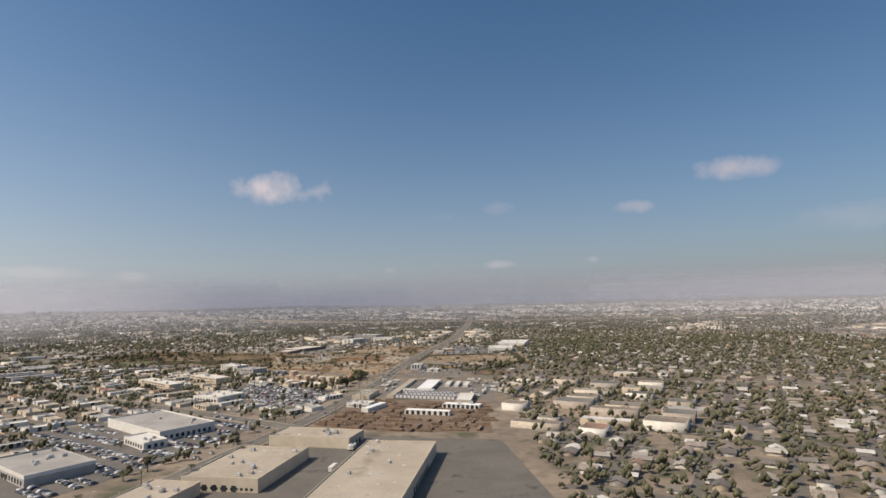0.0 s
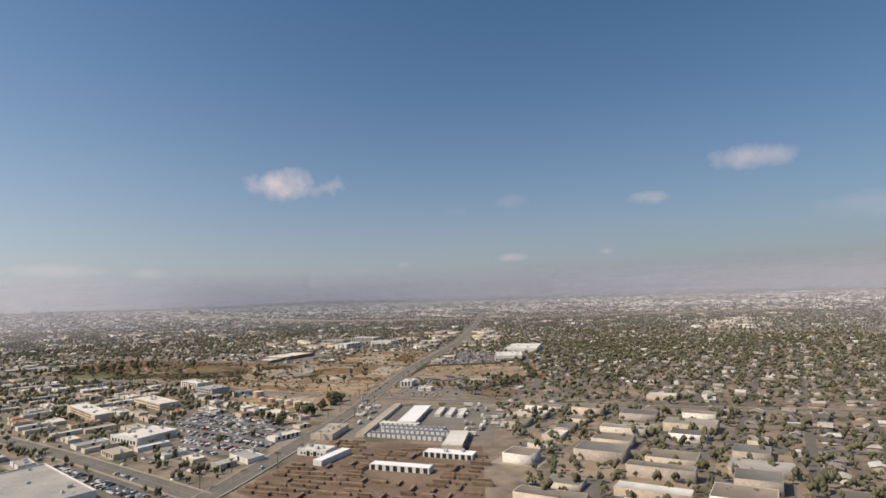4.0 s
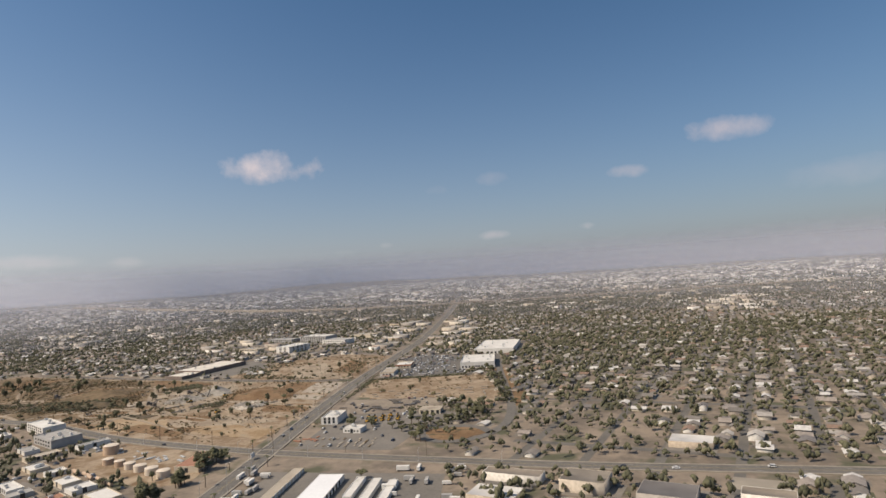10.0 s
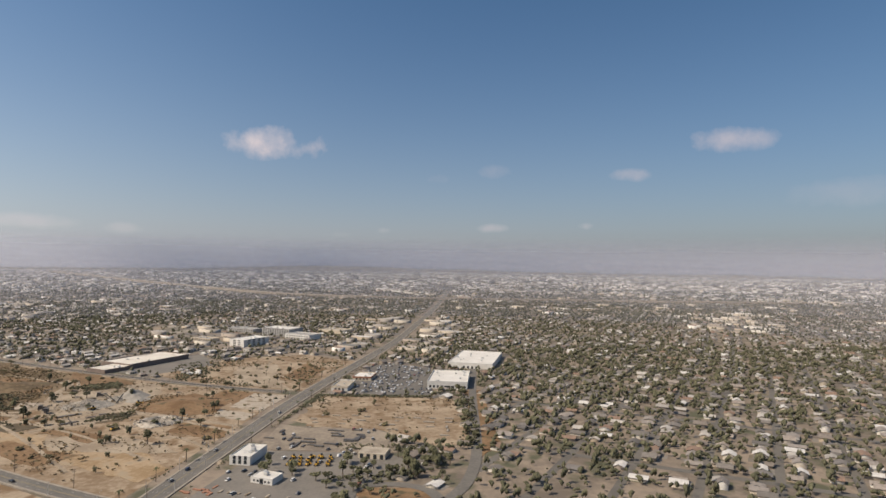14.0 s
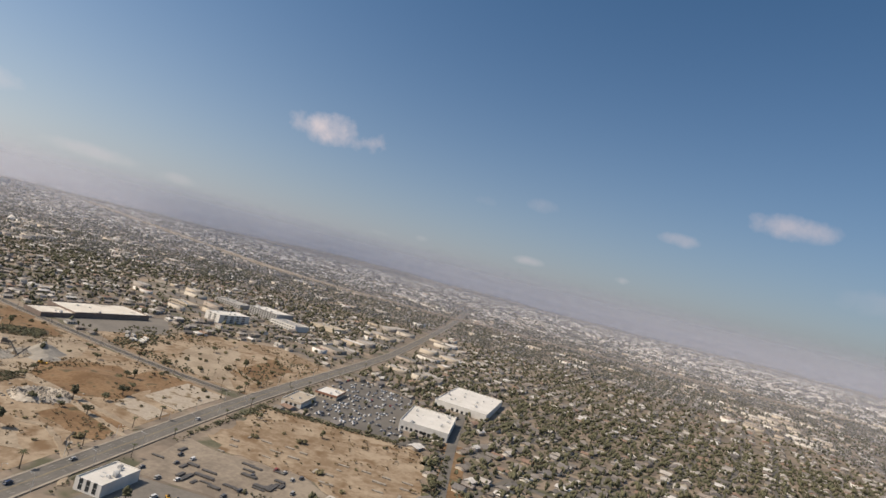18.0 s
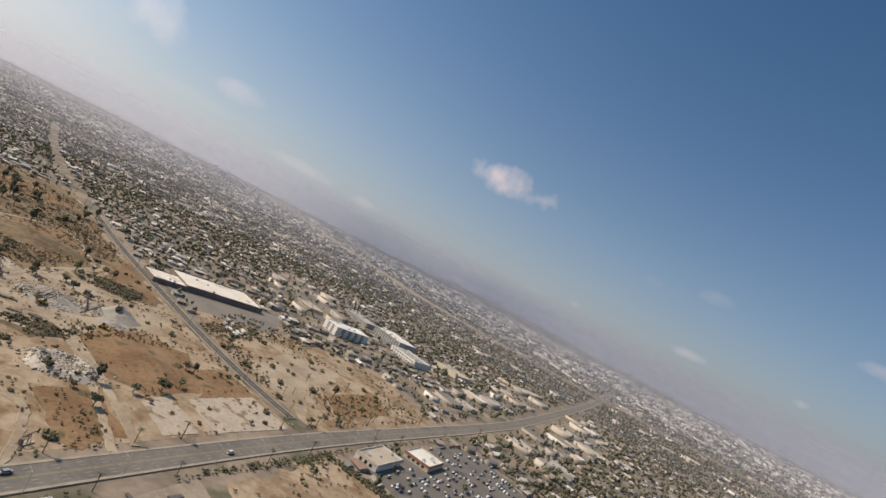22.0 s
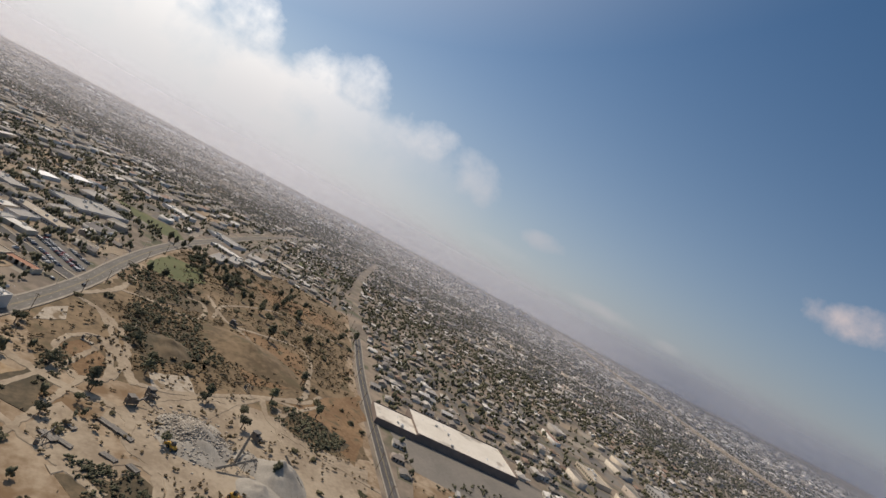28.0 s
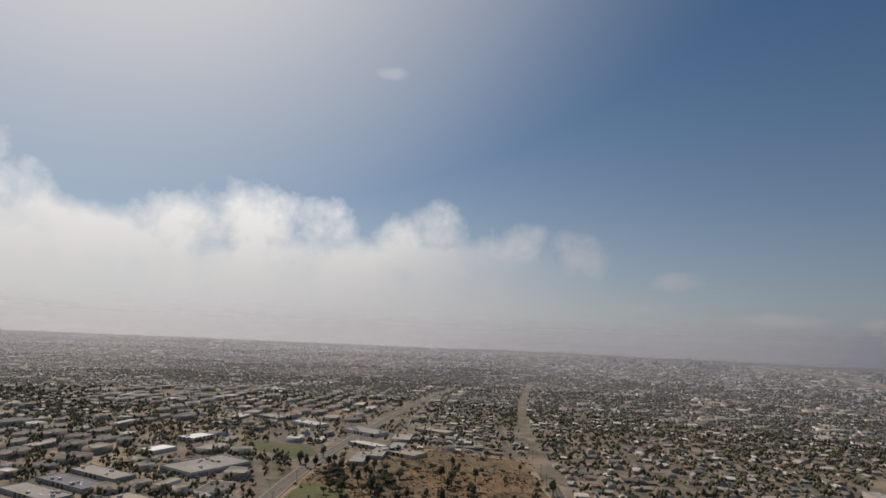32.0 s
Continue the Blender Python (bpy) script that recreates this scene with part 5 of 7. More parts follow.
def flat_field(name, label, X, Y, turn, w, d, h, wall="flat_wall", roof="flat_roof"):
    V, F = stamp(BT, [BF_WALL, BF_ROOF], X, Y, np.zeros(len(X)), turn, w, d, h)
    tagged(new(name, np_mesh(name, V, F, [M[wall], M[roof]], (0, 1))), label, "buildings", kind="stuff")


# blocks of shops and works among the houses
cu, cv = [g.ravel() for g in np.meshgrid(np.arange(-2400, 2400, 46.0), np.arange(-2600, 3900, 34.0))]
X, Y = grid_to_world(cu, cv)
ok = (city_use(X, Y) == 1) & ~blocked(X, Y, 10) & (np.hypot(X + 60, Y - 900) < 2500) & (Y > 250) & ((X < -720) | (Y > 1020) | (X > 45))
X, Y = X[ok], Y[ok]
k = len(X)
lot_quads("ground_lots", "paved and bare lots round shops and works", X, Y, GRID, rng.uniform(15, 22, k), rng.uniform(10, 16, k), 0.06, "lots")
built = rng.uniform(0, 1, k) < 0.74
X, Y = X[built] + rng.uniform(-4, 4, built.sum()), Y[built] + rng.uniform(-3, 3, built.sum())
k = len(X)
flat_field("works_buildings", "flat-roofed shops and works between paved lots", X, Y, GRID + rng.normal(0, 0.02, k), rng.uniform(12, 40, k), rng.uniform(9, 24, k), rng.uniform(3.6, 7.5, k))

# low commercial buildings of the near left, each its own thing
X, Y = [g.ravel() for g in np.meshgrid(np.arange(-900, -100, 33.0), np.arange(150, 1200, 27.0))]
c, s = math.cos(radians(-40)), math.sin(radians(-40))
X2, Y2 = (X + 440) * c - (Y - 650) * s - 440, (X + 440) * s + (Y - 650) * c + 650
X2, Y2 = X2 + rng.uniform(-7, 7, len(X2)), Y2 + rng.uniform(-5, 5, len(X2))
ok = ~blocked(X2, Y2, 3) & (rng.uniform(0, 1, len(X2)) < 0.85) & (X2 < -125) & (Y2 > 330) & (Y2 < 1030) & (X2 > -720)
SHOPS = [("white_wall", "roof_white", "small white shop with a flat white roof"), ("tan_wall", "roof_tan", "tan workshop with a flat gravel roof"),
         ("white_wall", "roof_grey", "white workshop with a grey flat roof"), ("grey_wall", "roof_grey", "grey concrete workshop with flat roof"), ("tan_wall", "roof_white", "tan shop with a white flat roof"),
         ("tan_wall", "roof_red", "tan shop under a brick-red roof")]
order = np.argsort(np.hypot(X2[ok] + 100, Y2[ok] - 600))
for j, i in enumerate(order[:205]):
    wl, rf, text = SHOPS[(0, 1, 2, 3, 4, 1, 2, 0, 4, 1, 5)[j % 11]]
    building("shop_building", text, float(X2[ok][i]), float(Y2[ok][i]), float(rng.uniform(12, 27)), float(rng.uniform(8, 15)), -40 + float(rng.choice([0, 90])), float(rng.uniform(2.8, 4.2)), wl, rf,
             int(rng.integers(0, 3)), (2.4, 2.6) if j % 9 == 0 else None, 1, "s", 1, 0, 0.5)
k = len(order)
lot_quads("ground_lots", "paved and bare lots between the shops", X2[ok][order], Y2[ok][order], radians(-40), rng.uniform(10, 16, k), rng.uniform(8, 13, k), 0.03, "lots")
rest_ = order[205:]
k = len(rest_)
flat_field("workshop_buildings", "further flat-roofed workshops", X2[ok][rest_], Y2[ok][rest_], np.full(k, radians(-40)) + rng.choice([0, math.pi / 2], k), rng.uniform(12, 26, k), rng.uniform(8, 15, k), rng.uniform(3.5, 6, k))
n = 700
d_, a_ = rng.uniform(1300, 3000, n), rng.uniform(-0.9, 2.2, n)
X, Y = -60 - np.sin(a_) * d_, 800 + np.cos(a_) * d_
ok = ~blocked(X, Y, 6)
k = ok.sum()
flat_field("far_flat_buildings", "scattered pale flat-roofed buildings among the houses", X[ok], Y[ok], GRID + rng.choice([0, math.pi / 2], k), rng.uniform(12, 42, k), rng.uniform(10, 24, k), rng.uniform(4, 8, k))
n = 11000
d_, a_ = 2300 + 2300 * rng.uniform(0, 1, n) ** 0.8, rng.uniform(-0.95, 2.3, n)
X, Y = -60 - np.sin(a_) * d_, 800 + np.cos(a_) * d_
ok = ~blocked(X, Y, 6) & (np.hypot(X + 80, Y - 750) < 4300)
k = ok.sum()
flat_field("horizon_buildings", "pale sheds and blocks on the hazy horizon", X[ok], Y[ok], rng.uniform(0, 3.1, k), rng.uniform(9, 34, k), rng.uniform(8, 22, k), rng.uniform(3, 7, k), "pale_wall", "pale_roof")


# trees of the wide city, too many to count
def tree_field(name, label, X, Y, size, seed, clumps=4, leaf="leaf_far"):
    T_, F_ = clump_template(clumps, seed)
    k = len(X)
    r = rng.uniform(0.75, 1.3, (2, k)) * size
    V, F = stamp(T_, [F_], X, Y, np.zeros(k), rng.uniform(0, 6.28, k), r[0], r[0] * rng.uniform(0.85, 1.15, k), r[1] * rng.uniform(1.1, 1.9, k))
    tagged(new(name, np_mesh(name, V, F, [M[leaf]])), label, "trees", kind="stuff")


def spread_trees(n, lo, hi, power):
    d = lo + (hi - lo) * rng.uniform(0, 1, n) ** power
    a = rng.uniform(-0.95, 2.3, n)
    X, Y = -60 - np.sin(a) * d, 800 + np.cos(a) * d
    # groves: denser where a slow wave says so, and in the belt ahead
    wave = np.sin(X * 0.004 + 1.3) * np.sin(Y * 0.0051) + 0.6 * np.sin(X * 0.013 + Y * 0.009)
    belt = np.exp(-((Y - 2450) / 420.0) ** 2) * (X > -900)
    use = city_use(X, Y)
    keep = rng.uniform(-1.1, 1.3, n) < wave * 0.6 + 1.0 * belt + 0.4 + np.where(use == 2, 1.5, 0) - np.where(use == 1, 0.75, 0)
    return X[keep], Y[keep]


X, Y = spread_trees(80000, 250, 2700, 0.6)
ok = ~blocked(X, Y, -2) & (Y > 260) & ~((X > -130) & (X < 60) & (Y < 1000))
ok2 = ok & (np.hypot(X + 60, Y - 900) < 1150)
tree_field("near_trees", "dark street and garden trees among houses", X[ok2], Y[ok2], rng.uniform(2.2, 4.8, ok2.sum()), 3, 3)
GX, GY = rng.uniform(60, 900, 9000), rng.uniform(260, 1500, 9000)
gok = ~blocked(GX, GY, 0) & (GX < 0.95 * (GY - 100) + 300)
tree_field("garden_trees", "dark garden trees east of the main road", GX[gok], GY[gok], rng.uniform(2.0, 4.6, gok.sum()), 4, 4)
ok2 = ok & (np.hypot(X + 60, Y - 900) >= 1150)
tree_field("far_trees", "dusky garden trees far among houses", X[ok2], Y[ok2], rng.uniform(2.4, 5.4, ok2.sum()), 3, 2, "leaf_horizon")
X, Y = spread_trees(22000, 2500, 4350, 0.9)
ok = np.hypot(X + 80, Y - 750) < 4350
tree_field("horizon_trees", "dark bands of trees near the horizon", X[ok], Y[ok], rng.uniform(4.5, 8, ok.sum()), 5, 2, "leaf_horizon")
su2, sv2 = [g.ravel() for g in np.meshgrid((np.arange(-56, 56) + 0.5) * BU, np.arange(-2800, 4200, 13.0))]
su2 = su2 + rng.choice([-4.6, 4.6], len(su2)) + rng.uniform(-1, 1, len(su2))
X, Y = grid_to_world(su2, sv2 + rng.uniform(-5, 5, len(su2)))
ok = (np.hypot(X + 60, Y - 900) < 2300) & (Y > 250) & ~blocked(X, Y) & (rng.uniform(0, 1, len(X)) < 0.75) & ~((X > -760) & (X < 66) & (Y < 1020)) & (X < 0.95 * (Y - 100) + 300)
tree_field("street_trees", "leafy trees lining the residential streets", X[ok], Y[ok], rng.uniform(2.0, 3.8, ok.sum()), 9, 2, "leaf_horizon")

WX, WY = rng.uniform(-2700, -480, 15000), rng.uniform(420, 2500, 15000)
wok = ~blocked(WX, WY, 0) & (np.hypot(WX + 60, WY - 900) < 2500) & (WY > 0.55 * (-WX) - 250) & (rng.uniform(-0.6, 1.2, 15000) < np.sin(WX * 0.006 + 0.4) * np.sin(WY * 0.0073 + 1.0) + 0.55)
tree_field("western_trees", "olive-brown trees between yards and works", WX[wok], WY[wok], rng.uniform(2.4, 5.0, wok.sum()), 12, 4)

# towers on the skyline
for x, y, w_, d_, h_ in ((-2560, 3650, 34, 28, 70), (-2700, 3720, 28, 26, 92), (-2790, 3800, 40, 30, 60), (-2620, 3820, 30, 30, 55), (-2450, 3700, 40, 26, 45),
                         (-3650, 2050, 30, 26, 60), (-3700, 2420, 40, 24, 40), (-3560, 2480, 30, 24, 45), (-2900, 3300, 34, 30, 50), (-3000, 3350, 30, 26, 42), (-2850, 3420, 30, 28, 48), (-2740, 3480, 36, 28, 40)):
    building("tower", "pale far tower block on the skyline", x, y, w_, d_, 20, h_ * 0.5, "white_wall", "roof_white", 0, None, 1, "", 0, 0, 0.6)
# ---------------------------------------------------------------- trees, bushes and palms
def leaf_cloud(bm, r, centre, spread, n, size):
    """Many small angular leaf clumps round a centre."""
    for i in range(n):
        d = Vector((r.gauss(0, 1), r.gauss(0, 1), r.gauss(0, 0.8)))
        d = d.normalized() * (r.random() ** 0.45)
        c = Vector(centre) + Vector((d.x * spread[0], d.y * spread[1], d.z * spread[2]))
        s = size * r.uniform(0.6, 1.3)
        v = [bm.verts.new(c + Vector((p[0] * s * r.uniform(.7, 1.3), p[1] * s * r.uniform(.7, 1.3), p[2] * s * r.uniform(.5, 1.0)))) for p in CT]
        for f in CF:
            bm.faces.new([v[k] for k in f])


def tree_kind(seed, h, wide, tall):
    r = random.Random(seed)
    ob = thing("tree", 0, 0, 0, 0, "dark green broad-leaved tree on dry ground", "tree", "trees")
    bm = bmesh.new()
    tube(bm, (0, 0, -0.3), (r.uniform(-.2, .2), r.uniform(-.2, .2), h * 0.45), h * 0.045, h * 0.03, 7)
    for i in range(4):
        a = i * 1.6 + r.random()
        tube(bm, (0, 0, h * 0.36), (math.cos(a) * wide * 0.5, math.sin(a) * wide * 0.5, h * r.uniform(.55, .7)), h * 0.02, h * 0.008, 5)
    part("trunk", bm, M["bark"], ob)
    bm = bmesh.new()
    for i in range(5):
        a = i * 1.3 + r.random()
        q = wide * r.uniform(0.15, 0.55)
        leaf_cloud(bm, r, (math.cos(a) * q, math.sin(a) * q, h * r.uniform(.55, .8)), (wide * .5, wide * .5, h * tall), 26, h * 0.085)
    part("crown", bm, M["leaf"], ob)
    return ob


def scatter(kinds, spots, first=True):
    """Stand the kinds on their spots: x, y, size, turn."""
    for j, (x, y, s, a) in enumerate(spots):
        m = pose(x, y, 0.1, 0, 0, a)
        k = kinds[j % len(kinds)]
        if j < len(kinds):
            k.matrix_basis = m
            k.scale = (s, s, s)
        else:
            c_ = copy_thing(k, m)
            c_.scale = (s, s, s)


R = random.Random(11)
TREES = [(-119, 1027), (-117, 1048), (-121, 1069), (-137, 1098), (-142, 1095), (-150, 991), (-130, 992), (-134, 1012), (-109, 990), (-269, 1094), (-322, 1154), (-306, 1162), (-195, 1053), (-190, 1126),
         (-217, 1153), (-309, 1043), (-327, 1072), (-295, 993), (-276, 1012), (-311, 1127), (-284, 1099), (-291, 1075), (-62, 1236), (-91, 1231), (-147, 1273), (-55, 1179), (-187, 1195), (-132, 935)]
TREES += [(-401, 1048), (-350, 1041), (-296, 992), (-279, 1011), (-263, 1006), (-247, 990), (-239, 1044), (-295, 1078), (-288, 1100), (-303, 1125), (-471, 1225), (-480, 1256), (-476, 1283), (-328, 1049), (-326, 1071), (-356, 1170),
          (40, 870), (51, 860), (79, 912), (97, 898), (90, 877), (70, 868), (34, 818), (42, 803), (44, 833), (-1, 863), (17, 852), (-23, 885), (25, 852), (83, 877), (-116, 812), (-112, 806)]
TALL = [(-555, 1166), (-534, 1213), (-566, 1237), (-542, 1247), (-514, 1188), (-505, 1286), (-529, 1324), (-552, 1165), (-600, 1190), (-532, 1174), (-526, 1211), (-580, 1248), (-534, 1245), (-510, 1188), (-544, 1187), (-457, 1221), (-437, 1170),
        (-683, 1127), (-664, 1138), (-570, 1138), (-563, 1162), (-706, 1157), (-598, 1162), (-591, 1188), (-666, 1129), (-640, 1150), (-625, 1165), (-615, 1180), (-510, 1072), (-512, 1086), (-496, 1107)]
TREES += [(-508, 1201), (-623, 1280), (-562, 1172), (-642, 1225), (-581, 1309), (-609, 1345), (-396, 1049), (-435, 1070), (-358, 1036), (-547, 1131), (-575, 1124), (-500, 1069), (-529, 1117), (-383, 1058),
          (-457, 1193), (-524, 1239), (-498, 1197), (-515, 1178), (-573, 1170), (-592, 1291), (-536, 1311), (-225, 1100), (-126, 1123), (-126, 834), (-123, 818), (38, 808), (55, 828), (82, 861), (100, 887)]
spots = [(x, y, R.uniform(0.8, 1.25), R.uniform(0, 360)) for x, y in TREES]
BELT = smooth_line([(-152, 668), (-140, 690), (-129, 705), (-125, 735), (-121, 764), (-116, 814), (-165, 847), (-227, 892), (-268, 923), (-338, 975)])
for i in range(90):            # the belt of trees round the tank farm
    x, y = BELT[int(len(BELT) * (i / 90) ** 1.25)]
    spots.append((x + R.uniform(-5, 4), y + R.uniform(-5, 4), R.uniform(0.9, 1.5) if y < 815 and x > -160 else R.uniform(0.6, 1.0), R.uniform(0, 360)))
for x, y in ((-372, 868), (-341, 850), (-321, 856), (-275, 816), (-266, 823), (-217, 755), (-174, 692), (-264, 765), (-184, 748), (-154, 716), (-388, 630), (-373, 636), (-516, 793), (-185, 353), (-189, 335), (-142, 340), (-131, 332), (-121, 326), (-163, 351),
             (34, 888), (47, 884), (70, 905), (81, 880), (96, 904), (26, 839), (34, 861), (-3, 872), (-20, 865), (4, 721)):
    spots.append((x, y, R.uniform(0.9, 1.4), R.uniform(0, 360)))
for x, y in [(0, 1159), (7, 1203), (36, 1151), (45, 1218), (66, 1203), (90, 1171), (-20, 1083), (-39, 1167), (-61, 1148), (37, 1073), (94, 1104), (89, 1242), (-31, 1442), (-48, 1351)]:
    spots += [(x, y, R.uniform(0.6, 0.9), R.uniform(0, 360)), (x + R.uniform(-9, 9), y + R.uniform(-9, 9), R.uniform(0.5, 0.8), R.uniform(0, 360))]
for i in range(46):            # the dark grove under the ramp and along the freeway verge
    spots.append((R.uniform(40, 110), R.uniform(845, 905), R.uniform(0.8, 1.2), R.uniform(0, 360)) if i < 16 else (128 + R.uniform(-5, 7), R.uniform(900, 1150), R.uniform(0.6, 1.1), R.uniform(0, 360)))
for i in range(40):            # the grove between lawn and road
    spots.append((R.uniform(-700, -560), R.uniform(1125, 1200), R.uniform(1.0, 1.6), R.uniform(0, 360)))
for i in range(26):            # the dry meadow at the far corner of the quarry
    spots.append((R.uniform(-650, -470), R.uniform(1150, 1340), R.uniform(0.8, 1.4), R.uniform(0, 360)))
for i in range(40):            # street trees in the near left
    spots.append((R.uniform(-700, -140), R.uniform(360, 1000), R.uniform(0.7, 1.15), R.uniform(0, 360)))
spots = [s for s in spots if not near_line(s[0], s[1], ROAD_A, 14).item() and not near_line(s[0], s[1], ROAD_B, 12).item() and not near_line(s[0], s[1], ROAD_C, 9).item()]
spots = [s for s in spots if not any(abs((s[0] - fx) * math.cos(radians(t)) + (s[1] - fy) * math.sin(radians(t))) < a and abs(-(s[0] - fx) * math.sin(radians(t)) + (s[1] - fy) * math.cos(radians(t))) < b for fx, fy, a, b, t in FOOT)]
spots = spots[:400]
scatter([tree_kind(8, 13.0, 3.2, .3), tree_kind(9, 11.5, 3.8, .26)], [(x, y, R.uniform(0.8, 1.2), R.uniform(0, 360)) for x, y in TALL])
scatter([tree_kind(k, h, w, q) for k, (h, w, q) in enumerate(((6.6, 3.4, .17), (7.8, 3.5, .2), (5.6, 3.2, .16), (9.5, 2.7, .26)))], spots)


def bush_kind(seed, size):
    r = random.Random(seed)
    bm = bmesh.new()
    leaf_cloud(bm, r, (0, 0, size * 0.45), (size, size * 0.8, size * 0.5), 34, size * 0.3)
    return tagged(part("bush", bm, M["bush"]), "low dusty olive bush on bare dirt", "bush", "bushes of the quarry")


spots = []
while len(spots) < 280:
    x, y = R.uniform(-720, 130), R.uniform(830, 1400)
    zone = inside(x, y, QUARRY) | inside(x, y, FIELD_C) | inside(x, y, FIELD_R)
    if zone.item() and noise.noise((x * 0.02, y * 0.02, 0.5)) > -0.12 and not near_line(x, y, ROAD_A, 16).item():
        spots.append((x, y, R.uniform(0.5, 1.5), R.uniform(0, 360)))
scatter([bush_kind(k, 1.5 + 0.4 * k) for k in range(4)], spots)


def palm_kind(seed, h):
    r = random.Random(seed)
    ob = thing("palm_tree", 0, 0, 0, 0, "tall thin palm tree beside the road", "palm tree", "palms along the road")
    bm = bmesh.new()
    tube(bm, (0, 0, -0.3), (0.15, 0.1, h), 0.32, 0.2, 8)
    part("trunk", bm, M["bark"], ob)
    bm = bmesh.new()
    for i in range(15):
        a, up = i * 2.4, r.uniform(-0.5, 0.9)
        L = r.uniform(1.9, 2.7)
        prev = None
        for k in range(4):
            f = k / 3
            c = Vector((0.15 + math.cos(a) * L * f, 0.1 + math.sin(a) * L * f, h + up * L * f * 0.7 - 1.2 * f * f))
            side = Vector((-math.sin(a), math.cos(a), 0)) * (0.42 * (1 - f) + 0.06)
            row = [bm.verts.new(c + side), bm.verts.new(c + Vector((0, 0, 0.14))), bm.verts.new(c - side)]
            if prev:
                bm.faces.new((prev[0], row[0], row[1], prev[1])), bm.faces.new((prev[1], row[1], row[2], prev[2]))
            prev = row
    part("fronds", bm, M["palm"], ob)
    return ob


spots = []
for i, (x, y) in enumerate(ROAD_A):
    if 250 < y < 1420 and i % 2 == 0:
        for s in (-1, 1):
            if R.random() < 0.62:
                spots.append((x + s * 14.4 + R.uniform(-.8, .8), y + R.uniform(-6, 6), R.uniform(0.75, 1.15), R.uniform(0, 360)))
for i in range(14):
    spots.append((R.uniform(-120, -30), R.uniform(1160, 1300), R.uniform(0.6, 0.9), R.uniform(0, 360)))
scatter([palm_kind(k, 8 + k) for k in range(3)], spots)

# dry scrub all over the quarry and hedges along the main road, too much to count
n = 34000
X, Y = rng.uniform(-740, 135, n), rng.uniform(820, 1420, n)
zone = inside(X, Y, QUARRY) | inside(X, Y, FIELD_C) | inside(X, Y, FIELD_R)
wave = np.array([noise.noise((x * 0.018, y * 0.018, 4.0)) + 0.6 * noise.noise((x * 0.07, y * 0.07, 1.0)) for x, y in zip(X, Y)])
dense = wave + np.where(X < -290, 0.3, 0) + np.where((X < -460) & (Y > 1120), 0.1, 0) > rng.uniform(-0.1, 0.9, n)
ok = zone & dense & ~near_line(X, Y, ROAD_A, 16) & ~near_line(X, Y, ROAD_C, 8) & ~near_line(X, Y, ROAD_B, 13)
T_, F_ = clump_template(3, 21)
k = ok.sum()
sz = rng.uniform(0.45, 1.6, k) * np.where(rng.uniform(0, 1, k) < 0.12, 1.9, 1)
V, F = stamp(T_, [F_], X[ok], Y[ok], np.full(k, 0.0), rng.uniform(0, 6.28, k), sz * 1.3, sz * 1.3, sz)
tagged(new("scrub", np_mesh("scrub", V, F, [M["scrub_leaf"]])), "low dry scrub over the bare quarry", "scrub", kind="stuff")
sx_, sy_, ss_ = [], [], []
brown_ = []


def thicket(poly, n_, big, brown=False):
    x0, x1, y0, y1 = min(p[0] for p in poly), max(p[0] for p in poly), min(p[1] for p in poly), max(p[1] for p in poly)
    for i in range(n_ * 2):
        x, y = R.uniform(x0, x1), R.uniform(y0, y1)
        if inside(x, y, poly).item() and not near_line(x, y, ROAD_C, 8).item() and not near_line(x, y, ROAD_A, 15).item():
            sx_.append(x), sy_.append(y), ss_.append(big * R.uniform(0.45, 1.25)), brown_.append(brown)


thicket([(-290, 1124), (-302, 1157), (-271, 1168), (-258, 1140)], 130, 1.9)
thicket([(-231, 1190), (-230, 1293), (-195, 1254), (-202, 1178)], 130, 2.2)
thicket([(-95, 1214), (-85, 1320), (-54, 1270), (-66, 1183)], 90, 1.6)
thicket([(-370, 1039), (-384, 1087), (-346, 1084), (-328, 1048)], 100, 1.2, True)
thicket([(-214, 1001), (-212, 1030), (-190, 1040), (-186, 1010)], 110, 1.5)
thicket([(-295, 985), (-330, 1000), (-300, 1004), (-262, 992)], 60, 1.8)
thicket([(-376, 1090), (-458, 1200), (-372, 1176), (-331, 1096)], 170, 1.0, True)
thicket([(-400, 1030), (-480, 1062), (-520, 1110), (-430, 1120)], 150, 1.3, True)
thicket([(-560, 1140), (-660, 1200), (-640, 1340), (-500, 1270)], 120, 1.3, True)
thicket([(-92, 1330), (-20, 1330), (-30, 1200), (-70, 1290)], 120, 1.8)
thicket([(-250, 1228), (-262, 1300), (-200, 1380), (-180, 1300)], 160, 2.2)
thicket([(118, 940), (128, 1110), (140, 1110), (134, 920)], 160, 2.2)
thicket([(-30, 1122), (92, 1118), (92, 1108), (-30, 1112)], 260, 1.8)
thicket([(-40, 1000), (-20, 1120), (-30, 1122), (-44, 1010)], 240, 1.7)
thicket([(20, 850), (100, 905), (110, 880), (45, 835)], 140, 2.4)
thicket([(-402, 1039), (-413, 1063), (-397, 1096), (-350, 1087), (-336, 1063), (-337, 1040)], 150, 1.3, True)
thicket([(-313, 1135), (-309, 1155), (-278, 1176), (-263, 1154), (-283, 1140)], 150, 2.0)
thicket([(-330, 1042), (-338, 1061), (-321, 1056), (-308, 1042)], 60, 1.8)
thicket([(-219, 999), (-215, 1018), (-207, 1019), (-214, 1002)], 60, 1.6)
thicket([(-530, 1060), (-470, 1040), (-450, 1100), (-520, 1110)], 150, 2.4)
thicket([(-450, 1170), (-420, 1240), (-480, 1270), (-500, 1200)], 120, 1.7, True)
